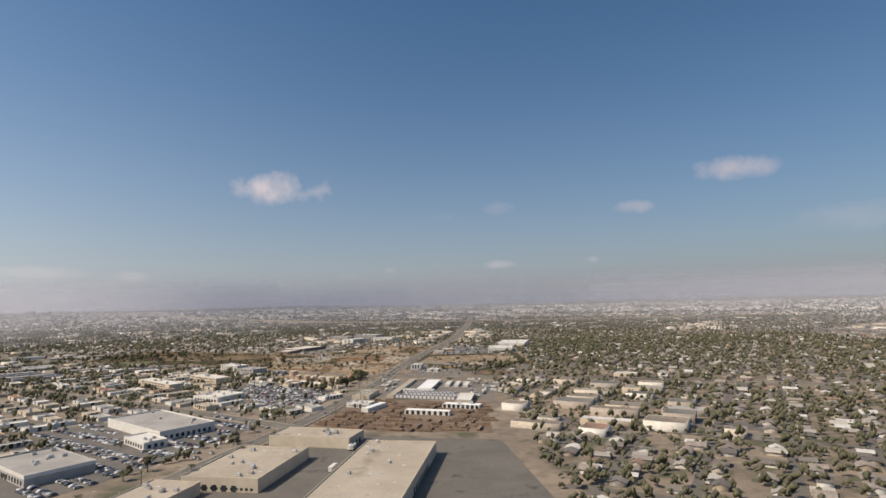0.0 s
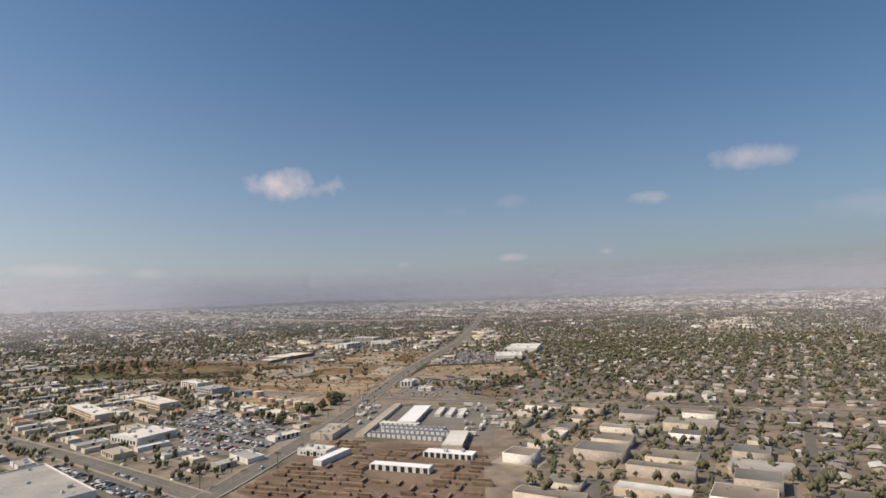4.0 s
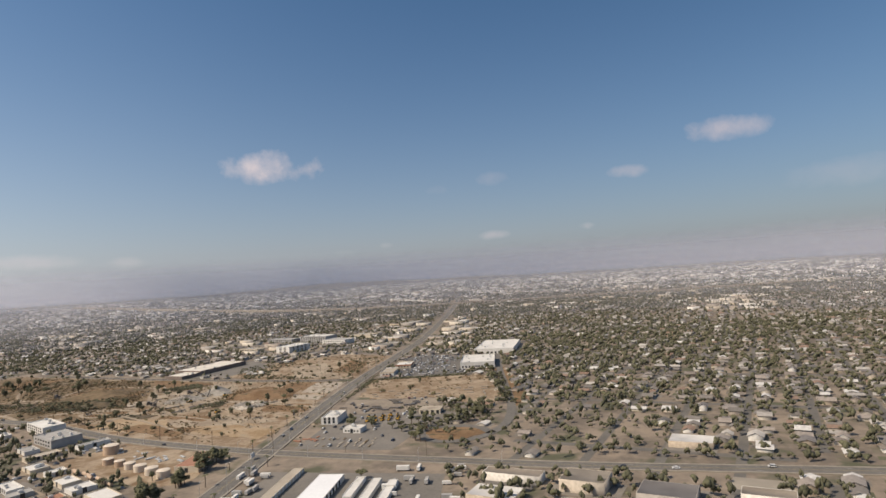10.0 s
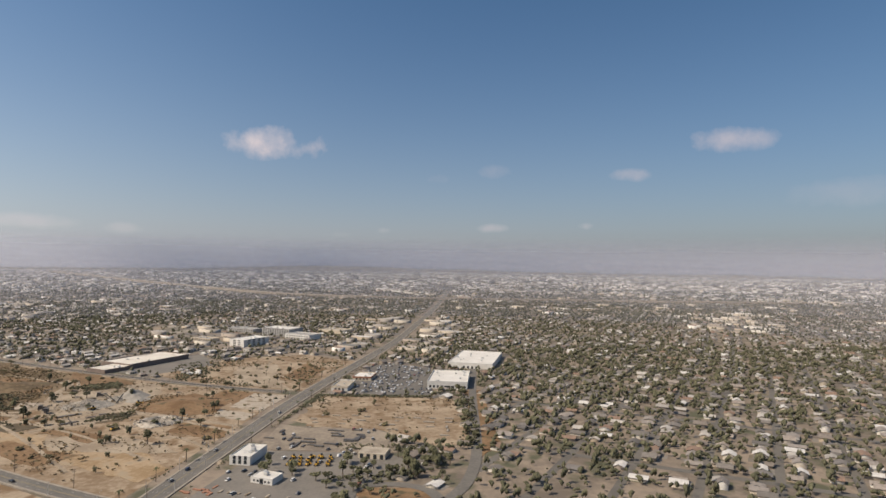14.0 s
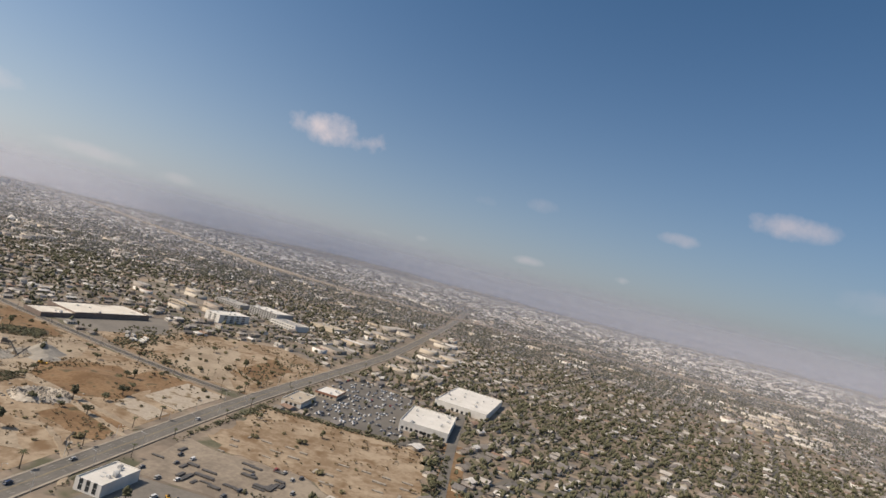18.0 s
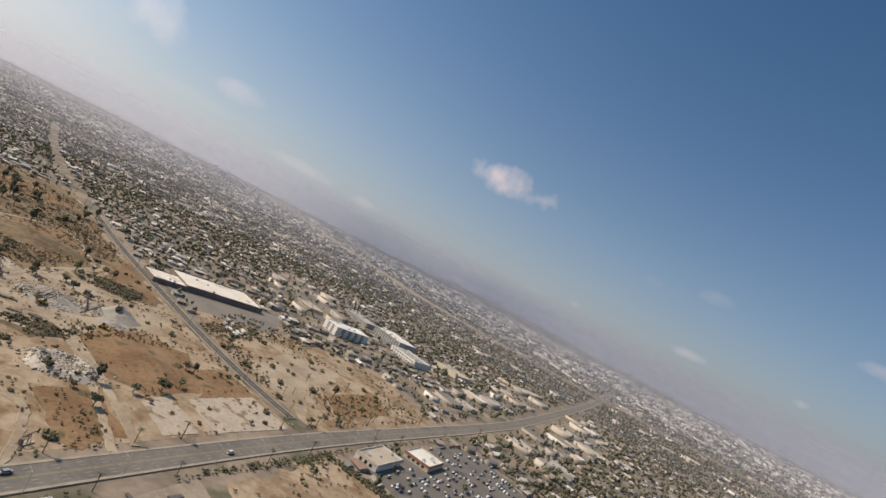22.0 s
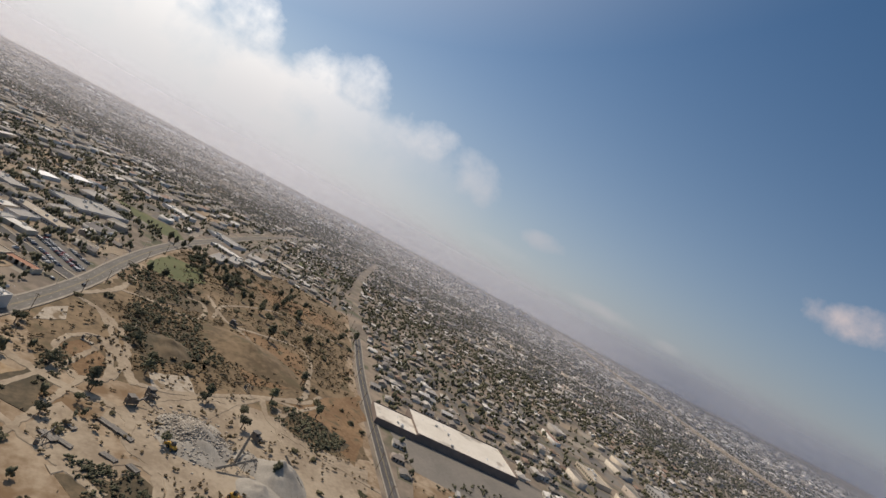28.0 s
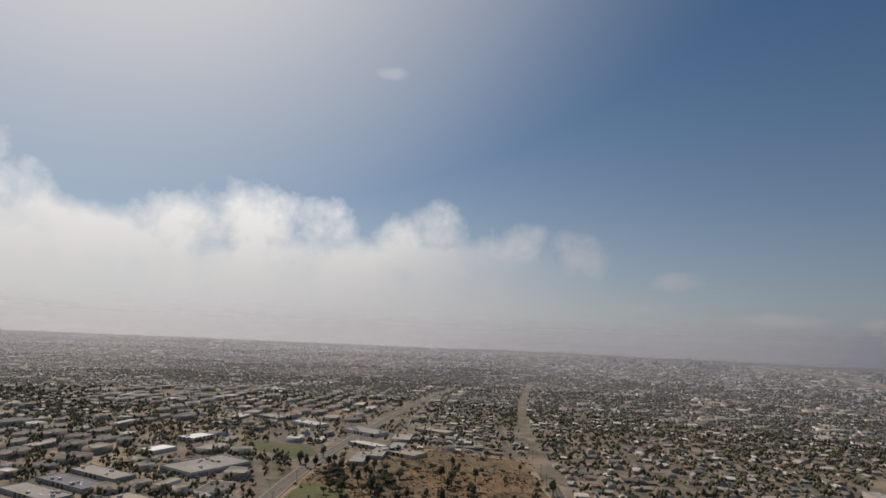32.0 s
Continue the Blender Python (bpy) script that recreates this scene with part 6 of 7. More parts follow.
thicket([(-300, 1010), (-420, 1035), (-455, 1130), (-330, 1150)], 420, 1.7, True)
thicket([(-345, 1030), (-440, 1050), (-430, 1100), (-350, 1110)], 260, 2.3)
thicket([(-380, 1160), (-470, 1210), (-440, 1262), (-352, 1220)], 200, 1.7, True)
thicket([(-110, 905), (-230, 960), (-215, 975), (-105, 935)], 90, 1.2, True)
thicket([(-215, 1040), (-190, 1045), (-175, 1120), (-205, 1110)], 120, 1.4, True)
thicket([(-120, 1150), (-200, 1190), (-190, 1215), (-110, 1175)], 110, 2.0)
thicket([(20, 940), (90, 930), (80, 915), (20, 920)], 60, 1.8)
k = len(sx_)
T2, F2 = clump_template(6, 33)
sx_, sy_, ss_, brown_ = np.array(sx_), np.array(sy_), np.array(ss_), np.array(brown_)
for name, pick, m, text in (("shrub_clumps", ~brown_, "leaf_far", "thickets of olive-green shrubs on the slopes"), ("brush", brown_, "scrub_leaf", "rust-brown dry brush on the slopes")):
    k = pick.sum()
    V, F = stamp(T2, [F2], sx_[pick], sy_[pick], np.zeros(k), rng.uniform(0, 6.28, k), ss_[pick], ss_[pick], ss_[pick] * 0.9)
    tagged(new(name, np_mesh(name, V, F, [M[m]])), text, "shrubs", kind="stuff")
n = 3600
X, Y = rng.uniform(-720, -135, n), rng.uniform(340, 1010, n)
ok = ~blocked(X, Y, -4) | (rng.uniform(0, 1, n) < 0.06)
for line, w in ((ROAD_A, 13), (ROAD_B, 10), (ROAD_E, 6), (ROAD_F, 8)):
    ok &= ~near_line(X, Y, line, w)
for fx, fy, a, b, t in FOOT:
    c_, s_ = math.cos(radians(t)), math.sin(radians(t))
    ok &= ~((np.abs((X - fx) * c_ + (Y - fy) * s_) < a) & (np.abs(-(X - fx) * s_ + (Y - fy) * c_) < b))
k = ok.sum()
r_ = rng.uniform(1.6, 3.6, k)
T2, F2 = clump_template(9, 35)
V, F = stamp(T2, [F2], X[ok], Y[ok], np.zeros(k), rng.uniform(0, 6.28, k), r_, r_, r_ * rng.uniform(1.2, 2.0, k))
tagged(new("yard_trees", np_mesh("yard_trees", V, F, [M["leaf_far"]])), "dusty trees between shops and yards", "trees", kind="stuff")
hx_, hy_ = [], []
for (x0, y0), (x1, y1) in zip(ROAD_A, ROAD_A[1:]):
    if 820 < y0 < 1420:
        for i in range(14):
            f, s_ = R.random(), R.choice((-1, 1, 1))
            if noise.noise((x0 * 0.03 + s_, y0 * 0.03, i * 0.02)) > -0.15:
                hx_.append(x0 + (x1 - x0) * f + s_ * R.uniform(13.6, 18.5)), hy_.append(y0 + (y1 - y0) * f)
k = len(hx_)
sz = rng.uniform(0.8, 2.0, k)
V, F = stamp(T_, [F_], np.array(hx_), np.array(hy_), np.zeros(k), rng.uniform(0, 6.28, k), sz, sz, sz)
tagged(new("roadside_shrubs", np_mesh("roadside_shrubs", V, F, [M["leaf_far"]])), "ragged green shrubs along the main road", "shrubs", kind="stuff")

# ---------------------------------------------------------------- vehicles
def car_kind(seed, label):
    ob = thing("car", 0, 0, 0, 0, label, "car", "parked cars")
    van = seed % 2
    bm = boxed(-2.25, 2.25, -0.88, 0.88, 0.35, 0.95, 0.06)
    box(bm, -1.3 - 0.6 * van, 1.0 + 0.1 * van, -0.78, 0.78, 1.42 + 0.2 * van, 1.47 + 0.2 * van, 0.05)
    bmesh.ops.bevel(bm, geom=[e for e in bm.edges if e.calc_length() > 1], offset=0.08, segments=1, affect="EDGES")
    part("body", bm, M["car"], ob)
    part("cabin", boxed(-1.7 - 0.5 * van, 1.35, -0.82, 0.82, 0.93, 1.44 + 0.2 * van, 0.3), M["glass"], ob, "dark glass cabin")
    bm = bmesh.new()
    tube(bm, (0, -0.12, 0), (0, 0.12, 0), 0.34, 0.34, 10)
    me = bpy.data.meshes.new("wheel")
    bm.to_mesh(me), bm.free()
    me.materials.append(M["rubber"])
    for x in (-1.4, 1.4):
        for y in (-0.8, 0.8):
            share("wheel", me, ob, pose(x, y, 0.34))
    return ob


def lot_rows(poly, turn, pitch=2.9, rows=6.4, fill=0.8, z=0.15):
    """Places of cars parked in double rows inside a lot."""
    cx, cy = np.mean([p[0] for p in poly]), np.mean([p[1] for p in poly])
    c_, s_ = math.cos(radians(turn)), math.sin(radians(turn))
    out = []
    for iv in range(-30, 31):
        v = iv * rows + (iv % 2) * -0.9
        for iu in range(-50, 51):
            x, y = cx + iu * pitch * c_ - v * s_, cy + iu * pitch * s_ + v * c_
            if abs(iv % 3) != 2 and inside(x, y, poly).item() and R.random() < fill and not any(math.hypot(x - f[0], y - f[1]) < min(f[2], f[3]) + 3 or (abs((x - f[0]) * math.cos(radians(f[4])) + (y - f[1]) * math.sin(radians(f[4]))) < f[2] + 1 and abs(-(x - f[0]) * math.sin(radians(f[4])) + (y - f[1]) * math.cos(radians(f[4]))) < f[3] + 1) for f in FOOT):
                out.append((x, y, turn + 90 + R.gauss(0, 2)))
    return out


cars = []
for poly, turn, fill, cap in ((LOT_TRUCKS, 28, 0.95, 60), (LOT_CARS, -32, 0.72, 90), (DEALER, -35, 0.7, 90), (LOT_STORE, -8, 0.34, 40), (LOT_R, -18, 0.07, 20), (YARD_R, -10, 0.10, 20)):
    rows_ = lot_rows(poly, turn, 3.0, 6.6, fill)
    R.shuffle(rows_)
    cars += [(c_, i < cap) for i, c_ in enumerate(rows_)]
kinds = [car_kind(0, "parked sedan with dark windows"), car_kind(1, "parked van with dark windows")]
own = [c_ for c_, k in cars if k]
for line, off, n_ in ((ROAD_A, 3.5, 9), (ROAD_A, -3.5, 9), (ROAD_C, 2.0, 4), (ROAD_B, 3.2, 4), (ROAD_B, -3.2, 4)):
    for i in range(n_):        # the few cars on the roads
        k = R.randrange(len(line) - 1)
        if 250 < line[k][1] < 1400 and -700 < line[k][0]:
            dx, dy = line[k + 1][0] - line[k][0], line[k + 1][1] - line[k][1]
            L = math.hypot(dx, dy)
            own.append((line[k][0] - dy / L * off, line[k][1] + dx / L * off, math.degrees(math.atan2(dy, dx)), 0.6))
for j, c_ in enumerate(own):
    m = pose(c_[0], c_[1], c_[3] if len(c_) > 3 else 0.16, 0, 0, c_[2])
    if j < 2:
        kinds[j].matrix_basis = m
    else:
        copy_thing(kinds[j % 2], m)
rest = np.array([c_ for c_, k in cars if not k] + [(R.uniform(-700, -140), R.uniform(360, 1000), R.uniform(0, 360)) for i in range(1300)])
ok = ~blocked(rest[:, 0], rest[:, 1], -3) | (np.arange(len(rest)) < len(rest) - 1300)
rest = rest[ok]
CAR_T = np.concatenate([BT[:8] * (4.4, 1.75, 0.95), BT[:8] * (2.5, 1.5, 0.55) + (-0.2, 0, 0.9)])
CAR_F = np.array([(0, 1, 5, 4), (1, 2, 6, 5), (2, 3, 7, 6), (3, 0, 4, 7), (4, 5, 6, 7)])
one = np.ones(len(rest))
V, F = stamp(CAR_T, [CAR_F, CAR_F + 8], rest[:, 0], rest[:, 1], one * 0.16, np.radians(rest[:, 2]), one, one, one)
tagged(new("far_cars", np_mesh("far_cars", V, F, [M["car_far"]])), "rows of further parked cars", "cars", kind="stuff")

# ---------------------------------------------------------------- yards
def stack_mesh(L, W, H, seed):
    r = random.Random(seed)
    bm = bmesh.new()
    z, k = 0.2, 0
    for x in (-L * 0.35, L * 0.35):
        box(bm, x - 0.15, x + 0.15, -W / 2, W / 2, 0, 0.2)
    while z < H:
        for y in (-W / 4, W / 4):
            o = r.uniform(-.3, .3)
            box(bm, -L / 2 + o, L / 2 + o, y - W * 0.23, y + W * 0.23, z, z + 0.75)
        z += 0.9
    return bm


def stacks(name, label, mat_name, spots, L, W, group):
    """Stacks as things: bearers below and four bundles."""
    kinds = []
    for i, f in enumerate((1, 0.75, 1.3)):
        r = random.Random(i + 40)
        ob = thing(name, 0, 0, 0, 0, label, "lumber stack" if "lumber" in name else "stack", group)
        l_ = L * f
        for z in (0.15, 0.98)[: 2 if "lumber" in name else 1]:
            for y in (-W / 4, W / 4):
                o = r.uniform(-.35, .35)
                part("timber" if "lumber" in name else "layer", boxed(-l_ / 2 + o, l_ / 2 + o, y - W * 0.235, y + W * 0.235, z, z + 0.8), M[mat_name], ob)
        kinds.append(ob)
    scatter(kinds, spots)


spots = []
for iv in range(17):
    for iu in range(12):
        u, v = -68 + iu * 12.5 + R.uniform(-2, 2), -66 + iv * 8.2 + R.uniform(-1, 1)
        c_, s_ = math.cos(radians(-16)), math.sin(radians(-16))
        x, y = -28 + u * c_ - v * s_, 512 + u * s_ + v * c_
        if inside(x, y, LUMBER).item() and R.random() < 0.8 and not any(math.hypot(x - f[0], y - f[1]) < max(f[2], f[3]) for f in FOOT):
            spots.append((x, y, R.uniform(0.75, 1.1), -16 + R.choice((0, 0, 0, 0, 90))))
stacks("lumber_stack", "stack of weathered brown lumber on bearers", "lumber", spots, 9.5, 2.4, "lumber in the yard")
spots = []
for iv in range(7):
    for iu in range(9):
        x, y = -18 + iu * 15 + iv * 1.5 + R.uniform(-3, 3), 948 + iv * 14 - iu * 1.6 + R.uniform(-2, 2)
        if inside(x, y, FIELD_R).item() and R.random() < 0.62:
            spots.append((x, y, R.uniform(0.6, 1.0), -8 + R.choice((0, 0, 90))))
stacks("pallet_stack", "long low stack of stone pallets on dirt", "rubble", spots, 8.0, 2.2, "pallets on the lot")


def trailer_kind(label, body, L=9.0):
    ob = thing("trailer", 0, 0, 0, 0, label, "trailer", "trailers in the yards")
    bm = boxed(-L / 2, L / 2, -1.25, 1.25, 0.9, 3.5, 0.03)
    part("body", bm, M[body], ob)
    part("chassis", boxed(-L / 2 + .3, L / 2 + 1.0, -0.5, 0.5, 0.6, 0.9), M["steel"], ob)
    bm = bmesh.new()
    tube(bm, (0, -0.15, 0), (0, 0.15, 0), 0.48, 0.48, 10)
    me = bpy.data.meshes.new("wheel")
    bm.to_mesh(me), bm.free()
    me.materials.append(M["rubber"])
    for x in (-L * 0.36, -L * 0.24):
        for y in (-1.1, 1.1):
            share("wheel", me, ob, pose(x, y, 0.48))
    return ob


spots = [(R.uniform(24, 56), R.uniform(600, 735), R.uniform(0.7, 1.0), -9 + R.choice((0, 90))) for i in range(22)]
spots += [(R.uniform(58, 76), R.uniform(600, 735), R.uniform(0.6, 0.85), -9 + R.uniform(-8, 8)) for i in range(18)]
spots += [(-78 + R.uniform(-6, 14), R.uniform(640, 760), R.uniform(0.6, 0.9), R.choice((80, -10))) for i in range(16)]
spots += [(R.uniform(-240, -205), R.uniform(1215, 1262), R.uniform(0.8, 1.0), -30 + R.uniform(-5, 5)) for i in range(8)]
spots += [(R.uniform(-70, -62), R.uniform(320, 400), 1.0, 80) for i in range(4)]
scatter([trailer_kind("white box trailer parked on asphalt", "white_wall"), trailer_kind("grey box trailer parked on asphalt", "grey_wall", 7.5)], spots)


def loader_kind():
    ob = thing("loader", 0, 0, 0, 0, "yellow wheel loader parked in a yard", "loader", "yellow machines")
    part("body", boxed(-1.6, 1.8, -0.9, 0.9, 0.8, 1.9, 0.12), M["machine"], ob)
    part("cab", boxed(-0.6, 0.7, -0.7, 0.7, 1.9, 3.1, 0.12), M["glass"], ob, "dark glass cab")
    bm = boxed(3.1, 3.9, -1.2, 1.2, 0.3, 1.2, 0.1)
    box(bm, 1.6, 3.2, -0.8, -0.6, 0.9, 1.2), box(bm, 1.6, 3.2, 0.6, 0.8, 0.9, 1.2)
    part("bucket", bm, M["machine"], ob)
    bm = bmesh.new()
    tube(bm, (0, -0.25, 0), (0, 0.25, 0), 0.7, 0.7, 12)
    me = bpy.data.meshes.new("wheel")
    bm.to_mesh(me), bm.free()
    me.materials.append(M["rubber"])
    for x in (-1.1, 1.3):
        for y in (-1.0, 1.0):
            w_ = share("wheel", me, ob, pose(x, y, 0.7))
            part("hub", boxed(-0.25, 0.25, -0.3, 0.3, -0.25, 0.25, 0.08), M["machine"], w_, "yellow wheel hub")
    return ob


scatter([loader_kind()], [(-8 + (i % 5) * 7 + R.uniform(-1, 1), 884 + (i // 5) * 8 + R.uniform(-1, 1), R.uniform(0.9, 1.2), R.uniform(60, 120)) for i in range(15)] + [(-204, 1072, 1.2, 30), (-236, 1048, 1.2, 200), (-180, 975, 1.1, 80)])

spots = []
for iv in range(4):
    for iu in range(8):
        x, y = -44 + iu * 6.5 + iv * 1.2 + R.uniform(-1, 1), 812 + iv * 7 - iu * 1.7 + R.uniform(-1, 1)
        if R.random() < 0.75:
            spots.append((x, y, R.uniform(0.45, 0.65), 72 + R.uniform(-5, 5)))
stacks("crate_row", "row of pale crates in the contractor's yard", "concrete", spots, 7.0, 3.0, "crates in the yard")
spots = [(-238 + R.uniform(0, 95), 0, R.uniform(0.5, 0.9), -40 + R.choice((0, 90))) for i in range(26)]
spots = [(x, 838 - (x + 238) * 0.62 + R.uniform(6, 26), f, a) for x, y, f, a in spots]
stacks("pipe_rack", "rack of grey pipes beside the tanks", "unit", spots, 7.0, 2.6, "pipe racks of the tank farm")

# ---------------------------------------------------------------- tank farm
for i, (x, y, r_, h_) in enumerate(((-223, 838, 6.4, 6.8), (-209, 805, 4.2, 4.2), (-196, 797, 4.0, 4.2), (-184, 788, 4.3, 4.3), (-172, 779, 4.7, 4.4), (-159, 769, 4.9, 4.6), (-146, 759, 5.0, 4.8))):
    ob = thing("storage_tank", x, y, 0.07, 0, "round tan oil storage tank with a low cone roof", "tank", "tanks of the tank farm")
    m = M["tank"] if i in (0, 1, 2) else M["tank_pale"]
    bm = bmesh.new()
    tube(bm, (0, 0, 0), (0, 0, h_), r_, r_, 32)
    for z in (h_ * 0.33, h_ * 0.66, h_ - 0.1):
        tube(bm, (0, 0, z), (0, 0, z + 0.15), r_ + 0.08, r_ + 0.08, 32)
    part("shell", bm, m, ob)
    bm = bmesh.new()
    tube(bm, (0, 0, h_ + 0.05), (0, 0, h_ + 0.9), r_ + 0.1, 0.4, 32)
    part("roof", bm, M["tank_pale"], ob)
    bm = bmesh.new()
    for k in range(14):
        a = k * 0.16
        box(bm, math.cos(a) * (r_ + .5) - .4, math.cos(a) * (r_ + .5) + .4, math.sin(a) * (r_ + .5) - .4, math.sin(a) * (r_ + .5) + .4, h_ * k / 14, h_ * k / 14 + .12)
    part("stair", bm, M["steel"], ob)
building("pump_house", "long shed under a brick-red roof", -129, 784, 20, 38, -8, 5.5, "tan_wall", "roof_red", 0, None, 1, "s", 1, 0, 0.1)
for i in range(10):
    ob = thing("horizontal_tank", -232 + i * 6 + R.uniform(-3, 3), 806 - i * 5 - 14, 0.1, -40, "small horizontal tan tank on saddles", "tank", "small tanks")
    bm = bmesh.new()
    tube(bm, (-3.2, 0, 1.6), (3.2, 0, 1.6), 1.15, 1.15, 12)
    part("shell", bm, M["tank"], ob)
    for s in (-2, 2):
        part("saddle", boxed(s - .2, s + .2, -0.9, 0.9, -0.1, 0.9), M["concrete"], ob)


# ---------------------------------------------------------------- quarry heaps and oil pumps
def heap(name, label, x, y, rx, ry, h, material, rocks, turn=0.0, ring=False, seed=1):
    """A heap of loose stuff: an uneven mound with stones on it."""
    r = random.Random(seed)
    bm = bmesh.new()
    N_, K_ = 34, 12
    rows_ = []
    for k in range(K_ + 1):
        f = k / K_
        row = []
        for i in range(N_):
            a = 2 * math.pi * i / N_
            q = 1 + 0.2 * noise.noise((math.cos(a) * 1.3 + seed, math.sin(a) * 1.3, f))
            z = h * (math.exp(-((f - 0.72) / 0.16) ** 2) if ring else (1 - f) ** 1.15) * (1 + 0.35 * noise.noise((math.cos(a) * f * 3, math.sin(a) * f * 3, seed)))
            row.append(bm.verts.new((math.cos(a) * rx * f * q, math.sin(a) * ry * f * q, max(z, 0) - (0.15 if k == K_ else 0))))
        rows_.append(row)
    for a_, b_ in zip(rows_, rows_[1:]):
        for i in range(N_):
            if a_ is rows_[0]:
                bm.faces.new((a_[0], b_[i], b_[(i + 1) % N_])) if i < N_ else None
            else:
                bm.faces.new((a_[i], b_[i], b_[(i + 1) % N_], a_[(i + 1) % N_]))
    for v in rows_[0][1:]:
        bm.verts.remove(v)
    ob = thing(name, x, y, 0.2, turn, label, "heap", "quarry heaps")
    part("mound", bm, M[material], ob, smooth=True)
    if rocks:
        P_ = np.array([(r.gauss(0, .42), r.gauss(0, .42)) for i in range(rocks)])
        f = np.minimum(np.hypot(P_[:, 0], P_[:, 1]), 1)
        z = h * (np.exp(-((f - 0.72) / 0.16) ** 2) if ring else (1 - f) ** 1.15)
        s = np.array([r.uniform(0.35, 1.1) for i in range(rocks)])
        V, F = stamp(CT * 1.0 + np.random.default_rng(seed).normal(0, .2, CT.shape), [CF], P_[:, 0] * rx, P_[:, 1] * ry, z, np.array([r.uniform(0, 6) for i in range(rocks)]), s * 1.2, s, s * .8)
        o = new("rubble", np_mesh("rubble", V, F, [M["rubble"]]))
        o.parent = ob
        tagged(o, "loose broken concrete", kind="stuff")
    return ob


heap("gravel_pile", "steep grey gravel pile beside a conveyor", -226, 1104, 17, 14, 9, "gravel", 0, 20, seed=2)
heap("gravel_pile", "low grey gravel pile", -212, 1088, 12, 9, 3.5, "gravel", 0, 50, seed=3)
heap("gravel_pile", "low spread of pale gravel", -236, 1090, 12, 8, 3, "gravel", 60, 10, seed=8)
heap("rubble_heap", "wide heap of broken grey concrete", -250, 1062, 23, 18, 6.5, "gravel", 1500, 15, seed=4)
heap("rubble_ring", "ring of dumped rubble round a hollow", -152, 1003, 20, 16, 2.6, "rubble", 900, 25, True, seed=5)
heap("earth_mound", "mound of brown earth with dry grass", -158, 1072, 38, 30, 4.5, "grass_dry", 0, 25, seed=6)
heap("earth_mound", "scrub-covered bank of brown earth", -388, 1135, 52, 32, 8, "slope", 0, 35, seed=7)
heap("earth_mound", "round mound of rust-brown earth", -356, 1064, 24, 18, 6, "scrub", 0, 0, seed=9)
for i, (x, y, a) in enumerate(((-228, 1112, 200), (-226, 1078, 100), (-240, 1085, 150))):
    ob = thing("conveyor", x, y, 0.2, a, "grey steel gravel conveyor on a frame", "conveyor", "conveyors")
    bm = bmesh.new()
    v = [(-9, 1.0), (9, 6.5)]
    for s in (-0.6, 0.6):
        tube(bm, (v[0][0], s, v[0][1]), (v[1][0], s, v[1][1]), 0.16, 0.16, 6)
    part("frame", bm, M["steel"], ob)
    bm = bmesh.new()
    q = [bm.verts.new(p) for p in ((-9, -.5, 1.2), (9, -.5, 6.7), (9, .5, 6.7), (-9, .5, 1.2), (-9, -.5, 1.1), (9, -.5, 6.6), (9, .5, 6.6), (-9, .5, 1.1))]
    for f in ((0, 1, 2, 3), (7, 6, 5, 4), (0, 4, 5, 1), (2, 6, 7, 3), (1, 5, 6, 2), (3, 7, 4, 0)):
        bm.faces.new([q[k] for k in f])
    part("belt", bm, M["rubber"], ob)
    for x_ in (-5, 4):
        bm = bmesh.new()
        for s in (-0.8, 0.8):
            tube(bm, (x_ - 1, s, 0), (x_, s * .7, 1.2 + (x_ + 9) * 0.3), 0.12, 0.12, 6), tube(bm, (x_ + 1, s, 0), (x_, s * .7, 1.2 + (x_ + 9) * 0.3), 0.12, 0.12, 6)
        part("leg", bm, M["steel"], ob)


def pump(x, y, a):
    ob = thing("oil_pump", x, y, 0.2, a, "dark steel nodding oil pump on a concrete base", "oil pump", "oil pumps")
    part("base", boxed(-4, 3, -1.2, 1.2, -0.1, 0.4), M["concrete"], ob)
    bm = bmesh.new()
    for s in (-1, 1):
        tube(bm, (-1, s, 0.4), (0, 0.2 * s, 4.2), 0.15, 0.12, 6), tube(bm, (1, s, 0.4), (0, 0.2 * s, 4.2), 0.15, 0.12, 6)
    part("frame", bm, M["steel"], ob)
    bm = bmesh.new()
    tube(bm, (-3.2, 0, 3.6), (3.2, 0, 4.9), 0.25, 0.25, 6)
    box(bm, 3.0, 3.9, -0.25, 0.25, 3.7, 5.7, 0.05)
    part("walking_beam", bm, M["steel"], ob)
    part("counterweight", boxed(-3.9, -2.6, -0.8, 0.8, 0.7, 2.6, 0.2), M["steel"], ob)
    return ob


for x, y, a in ((-88, 938, 100), (-277, 1042, 30), (-334, 1013, 60), (-321, 1113, 10), (-226, 992, 140), (-436, 1080, 70)):
    pump(x, y, a)
stacks("scrap_stack", "row of rusty scrap beams stacked on dirt", "steel", [(x, y, R.uniform(0.8, 1.1), 38 + R.uniform(-8, 8)) for x, y in ((-249, 1018), (-245, 1022), (-241, 1026), (-231, 994), (-241, 1003), (-228, 1000), (-222, 1018), (-216, 1028))], 8, 3.0, "scrap in the yard")
stacks("beam_stack", "stack of dark steel beams in the yard", "steel", [(R.uniform(-40, 40), R.uniform(928, 980), R.uniform(0.6, 1.1), -10 + R.choice((0, 0, 90))) for i in range(26)], 9, 2.6, "beams in the yard")
stacks("pipe_stack", "stack of red-painted steel at the crossing", "roof_red", [(-50 + R.uniform(-14, 16), 836 + R.uniform(-8, 8), R.uniform(0.4, 0.7), -20 + R.choice((0, 90))) for i in range(9)], 8, 3.0, "red steel at the crossing")
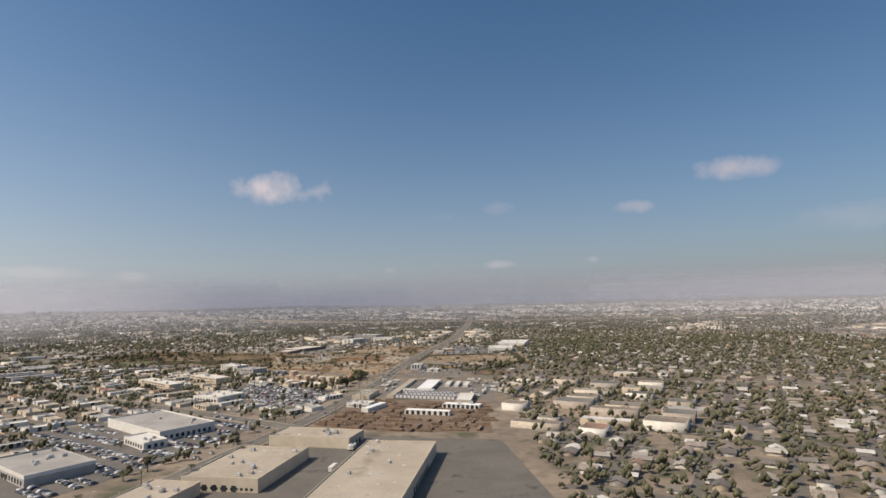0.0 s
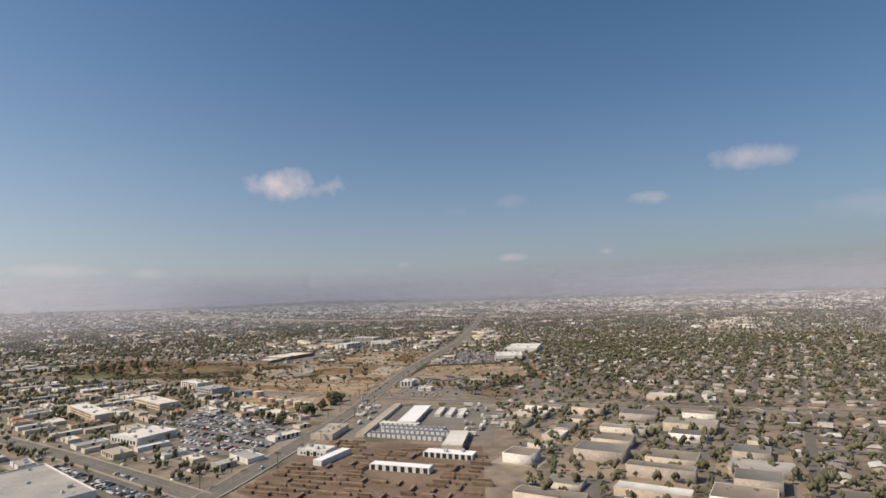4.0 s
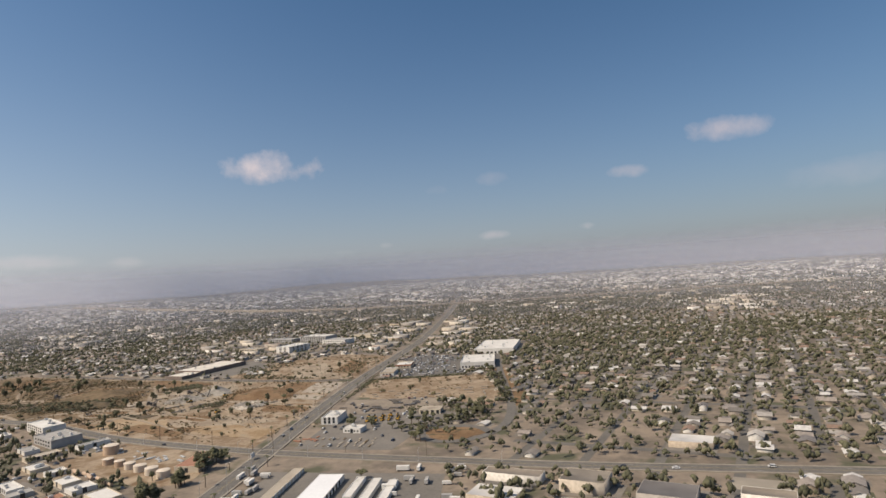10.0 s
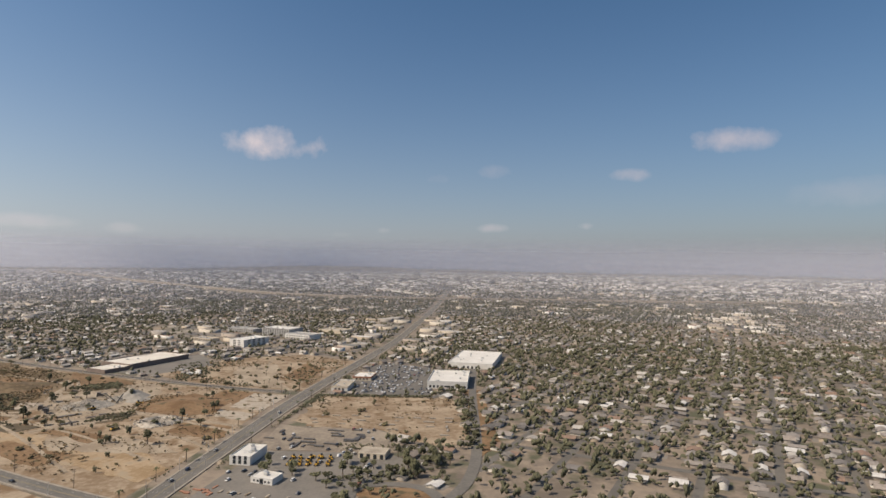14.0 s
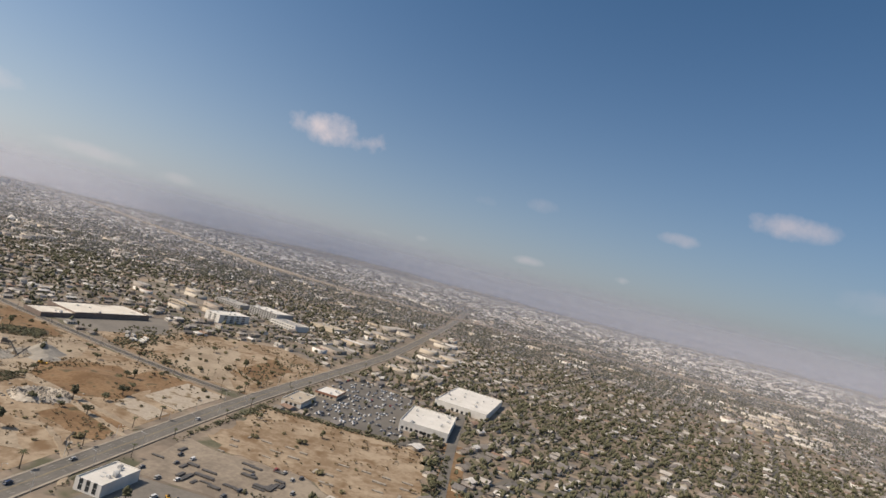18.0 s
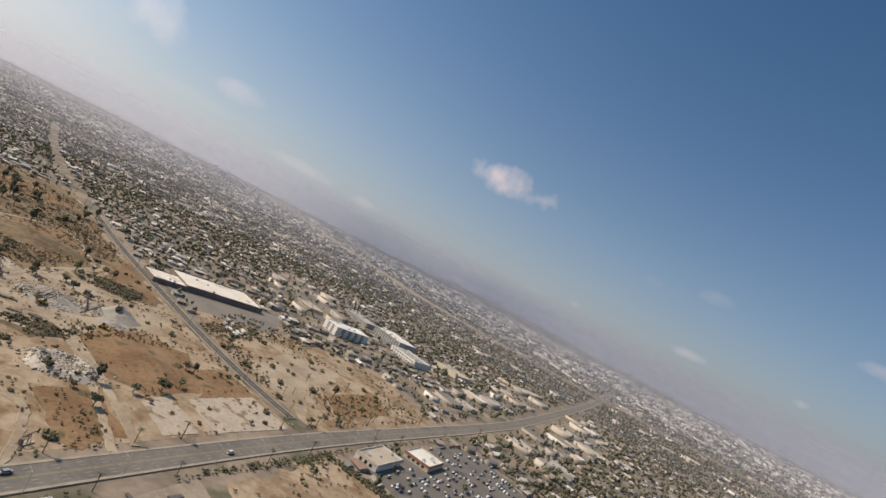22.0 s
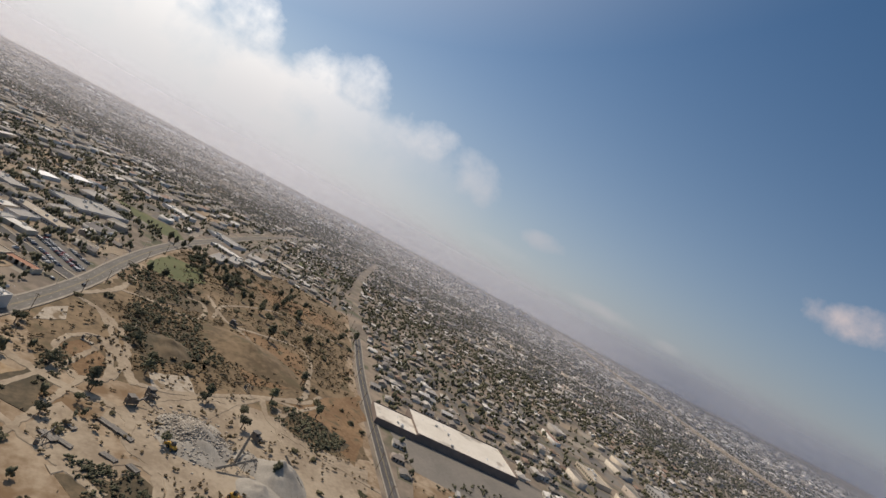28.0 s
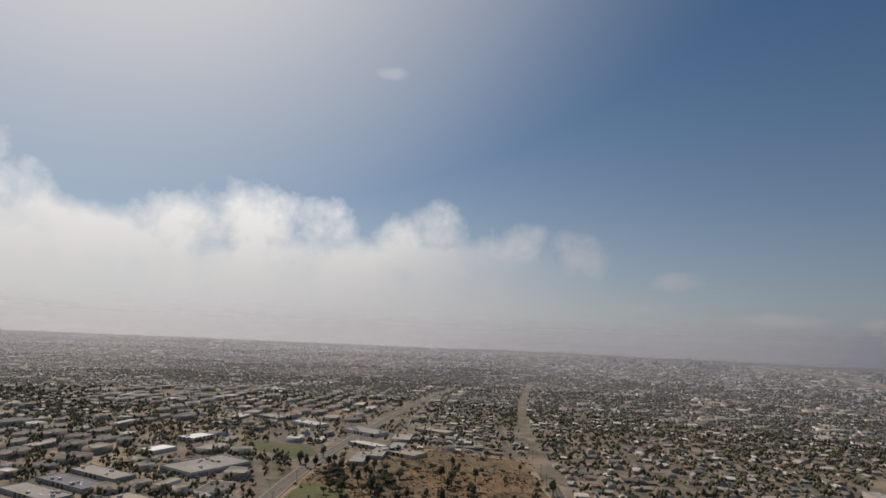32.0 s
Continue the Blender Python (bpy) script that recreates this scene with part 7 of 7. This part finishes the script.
for x, y, a in ((-282, 1043, 20), (-271, 1032, 110), (-445, 1138, 60), (-258, 1100, 30)):
    ob = thing("stone_crusher", x, y, 0.2, a, "dark steel stone crusher with hopper and chute", "crusher", "crushers")
    part("body", boxed(-3.5, 2.5, -1.4, 1.4, 1.2, 3.4, 0.15), M["steel"], ob)
    hop = part("hopper", boxed(-3.0, 0.2, -1.8, 1.8, 3.4, 4.8, 0.1), M["steel"], ob)
    part("rim", boxed(-3.2, 0.4, -2.0, 2.0, 4.8, 5.0), M["steel"], hop)
    bm = bmesh.new()
    tube(bm, (2.3, 0, 2.0), (6.5, 0, 4.2), 0.5, 0.4, 6)
    part("chute", bm, M["steel"], ob)
    for px_ in (-3.0, 2.0):
        for py_ in (-1.2, 1.2):
            part("leg", boxed(px_ - 0.2, px_ + 0.2, py_ - 0.2, py_ + 0.2, -0.2, 1.2), M["steel"], ob)


# ---------------------------------------------------------------- poles, lamps and signs
def lamp_kind():
    ob = thing("street_lamp", 0, 0, 0, 0, "grey street lamp with a long curved arm", "street lamp", "street lamps")
    bm = bmesh.new()
    tube(bm, (0, 0, 0), (0, 0, 8.6), 0.13, 0.08, 8)
    part("pole", bm, M["unit"], ob)
    bm = bmesh.new()
    tube(bm, (0, 0, 8.5), (1.4, 0, 9.1), 0.06, 0.05, 6), tube(bm, (1.4, 0, 9.1), (2.6, 0, 9.2), 0.05, 0.05, 6)
    part("arm", bm, M["unit"], ob)
    part("lamp_head", boxed(2.4, 3.1, -0.16, 0.16, 9.1, 9.3, 0.04), M["unit"], ob)
    return ob


def pole_kind():
    ob = thing("utility_pole", 0, 0, 0, 0, "brown wooden utility pole with crossarms", "utility pole", "utility poles")
    bm = bmesh.new()
    tube(bm, (0, 0, -0.3), (0, 0, 11.5), 0.2, 0.13, 8)
    part("pole", bm, M["wood"], ob)
    for z in (10.9, 9.8):
        part("crossarm", boxed(-1.3, 1.3, -0.07, 0.07, z - 0.08, z + 0.08), M["wood"], ob)
    return ob


def along(line, step, off, lo, hi):
    out, run = [], 0.0
    for (x0, y0), (x1, y1) in zip(line, line[1:]):
        L = math.hypot(x1 - x0, y1 - y0)
        run += L
        if run >= step:
            run = 0.0
            nx, ny = -(y1 - y0) / L, (x1 - x0) / L
            if lo(x0, y0, hi):
                out.append((x0 + nx * off, y0 + ny * off, 1.0, math.degrees(math.atan2(-ny * off, -nx * off))))
    return out


scatter([lamp_kind()], along(ROAD_A, 38, 9.6, lambda x, y, h: 200 < y < h, 1450) + along(ROAD_A, 38, -9.6, lambda x, y, h: 200 < y < h, 1450) + along(ROAD_B, 45, 7.0, lambda x, y, h: -640 < x < h, 120))
scatter([pole_kind()], along(ROAD_C, 42, 7.5, lambda x, y, h: x > h, -720) + along(ROAD_B, 46, -9.8, lambda x, y, h: h < x < 60, -640))
for x, y, w_, h_, text in ((-86, 785, 5, 3.4, "white box sign at the corner of the crossing"), (-133, 557, 3.5, 4.5, "white pylon sign beside the main road"), (-158, 452, 3.0, 7.0, "white pylon sign of a car dealer")):
    ob = thing("sign", x - 2, y, 0, 78, text, "sign")
    part("board", boxed(-w_ / 2, w_ / 2, -0.3, 0.3, 2.0, 2.0 + h_), M["white_wall"], ob)
    bm = bmesh.new()
    tube(bm, (-w_ / 3, 0, -0.2), (-w_ / 3, 0, 2.0), 0.12, 0.12, 8), tube(bm, (w_ / 3, 0, -0.2), (w_ / 3, 0, 2.0), 0.12, 0.12, 8)
    part("post", bm, M["steel"], ob)

# ---------------------------------------------------------------- warping the whole layout to the camera fit
# layout placed with older camera poses, warped to the newer fit: shift, stretch across and stretch along, then local
# corrections (place, shift)
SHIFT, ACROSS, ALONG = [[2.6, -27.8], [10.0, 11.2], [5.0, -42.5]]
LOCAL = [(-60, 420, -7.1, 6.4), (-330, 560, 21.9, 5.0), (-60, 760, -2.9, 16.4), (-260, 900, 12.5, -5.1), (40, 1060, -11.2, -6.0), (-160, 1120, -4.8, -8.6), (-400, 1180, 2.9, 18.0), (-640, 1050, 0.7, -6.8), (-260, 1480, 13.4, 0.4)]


def warp_plan(x, y):
    """The plan's point warped to the camera fit, and the lift of the far ground, added so its edge meets the horizon.
    """
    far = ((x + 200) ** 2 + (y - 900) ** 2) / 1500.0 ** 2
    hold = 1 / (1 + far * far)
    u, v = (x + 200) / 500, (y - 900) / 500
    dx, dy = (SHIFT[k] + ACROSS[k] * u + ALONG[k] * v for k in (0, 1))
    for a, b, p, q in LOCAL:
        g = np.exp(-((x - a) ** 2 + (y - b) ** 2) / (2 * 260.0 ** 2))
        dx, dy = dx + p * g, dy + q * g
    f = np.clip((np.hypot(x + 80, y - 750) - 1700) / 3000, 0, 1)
    return x + dx * hold, y + dy * hold, HORIZON_LIFT * f * f * (3 - 2 * f)


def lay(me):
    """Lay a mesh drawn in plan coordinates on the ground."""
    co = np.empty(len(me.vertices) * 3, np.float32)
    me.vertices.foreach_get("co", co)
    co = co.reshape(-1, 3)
    x, y, up = warp_plan(co[:, 0].astype(float), co[:, 1].astype(float))
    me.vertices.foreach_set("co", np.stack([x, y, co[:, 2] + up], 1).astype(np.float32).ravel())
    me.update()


# metres the flat far ground is raised at its edge, to meet the horizon line
HORIZON_LIFT = 72.0
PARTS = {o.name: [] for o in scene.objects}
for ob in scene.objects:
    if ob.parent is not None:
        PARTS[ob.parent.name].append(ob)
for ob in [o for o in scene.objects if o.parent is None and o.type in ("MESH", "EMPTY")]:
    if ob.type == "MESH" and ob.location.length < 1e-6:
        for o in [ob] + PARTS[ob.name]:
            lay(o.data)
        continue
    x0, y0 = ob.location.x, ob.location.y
    (x, xe, xn), (y, ye, yn), up = warp_plan(np.array([x0, x0 + 5, x0]), np.array([y0, y0, y0 + 5]))
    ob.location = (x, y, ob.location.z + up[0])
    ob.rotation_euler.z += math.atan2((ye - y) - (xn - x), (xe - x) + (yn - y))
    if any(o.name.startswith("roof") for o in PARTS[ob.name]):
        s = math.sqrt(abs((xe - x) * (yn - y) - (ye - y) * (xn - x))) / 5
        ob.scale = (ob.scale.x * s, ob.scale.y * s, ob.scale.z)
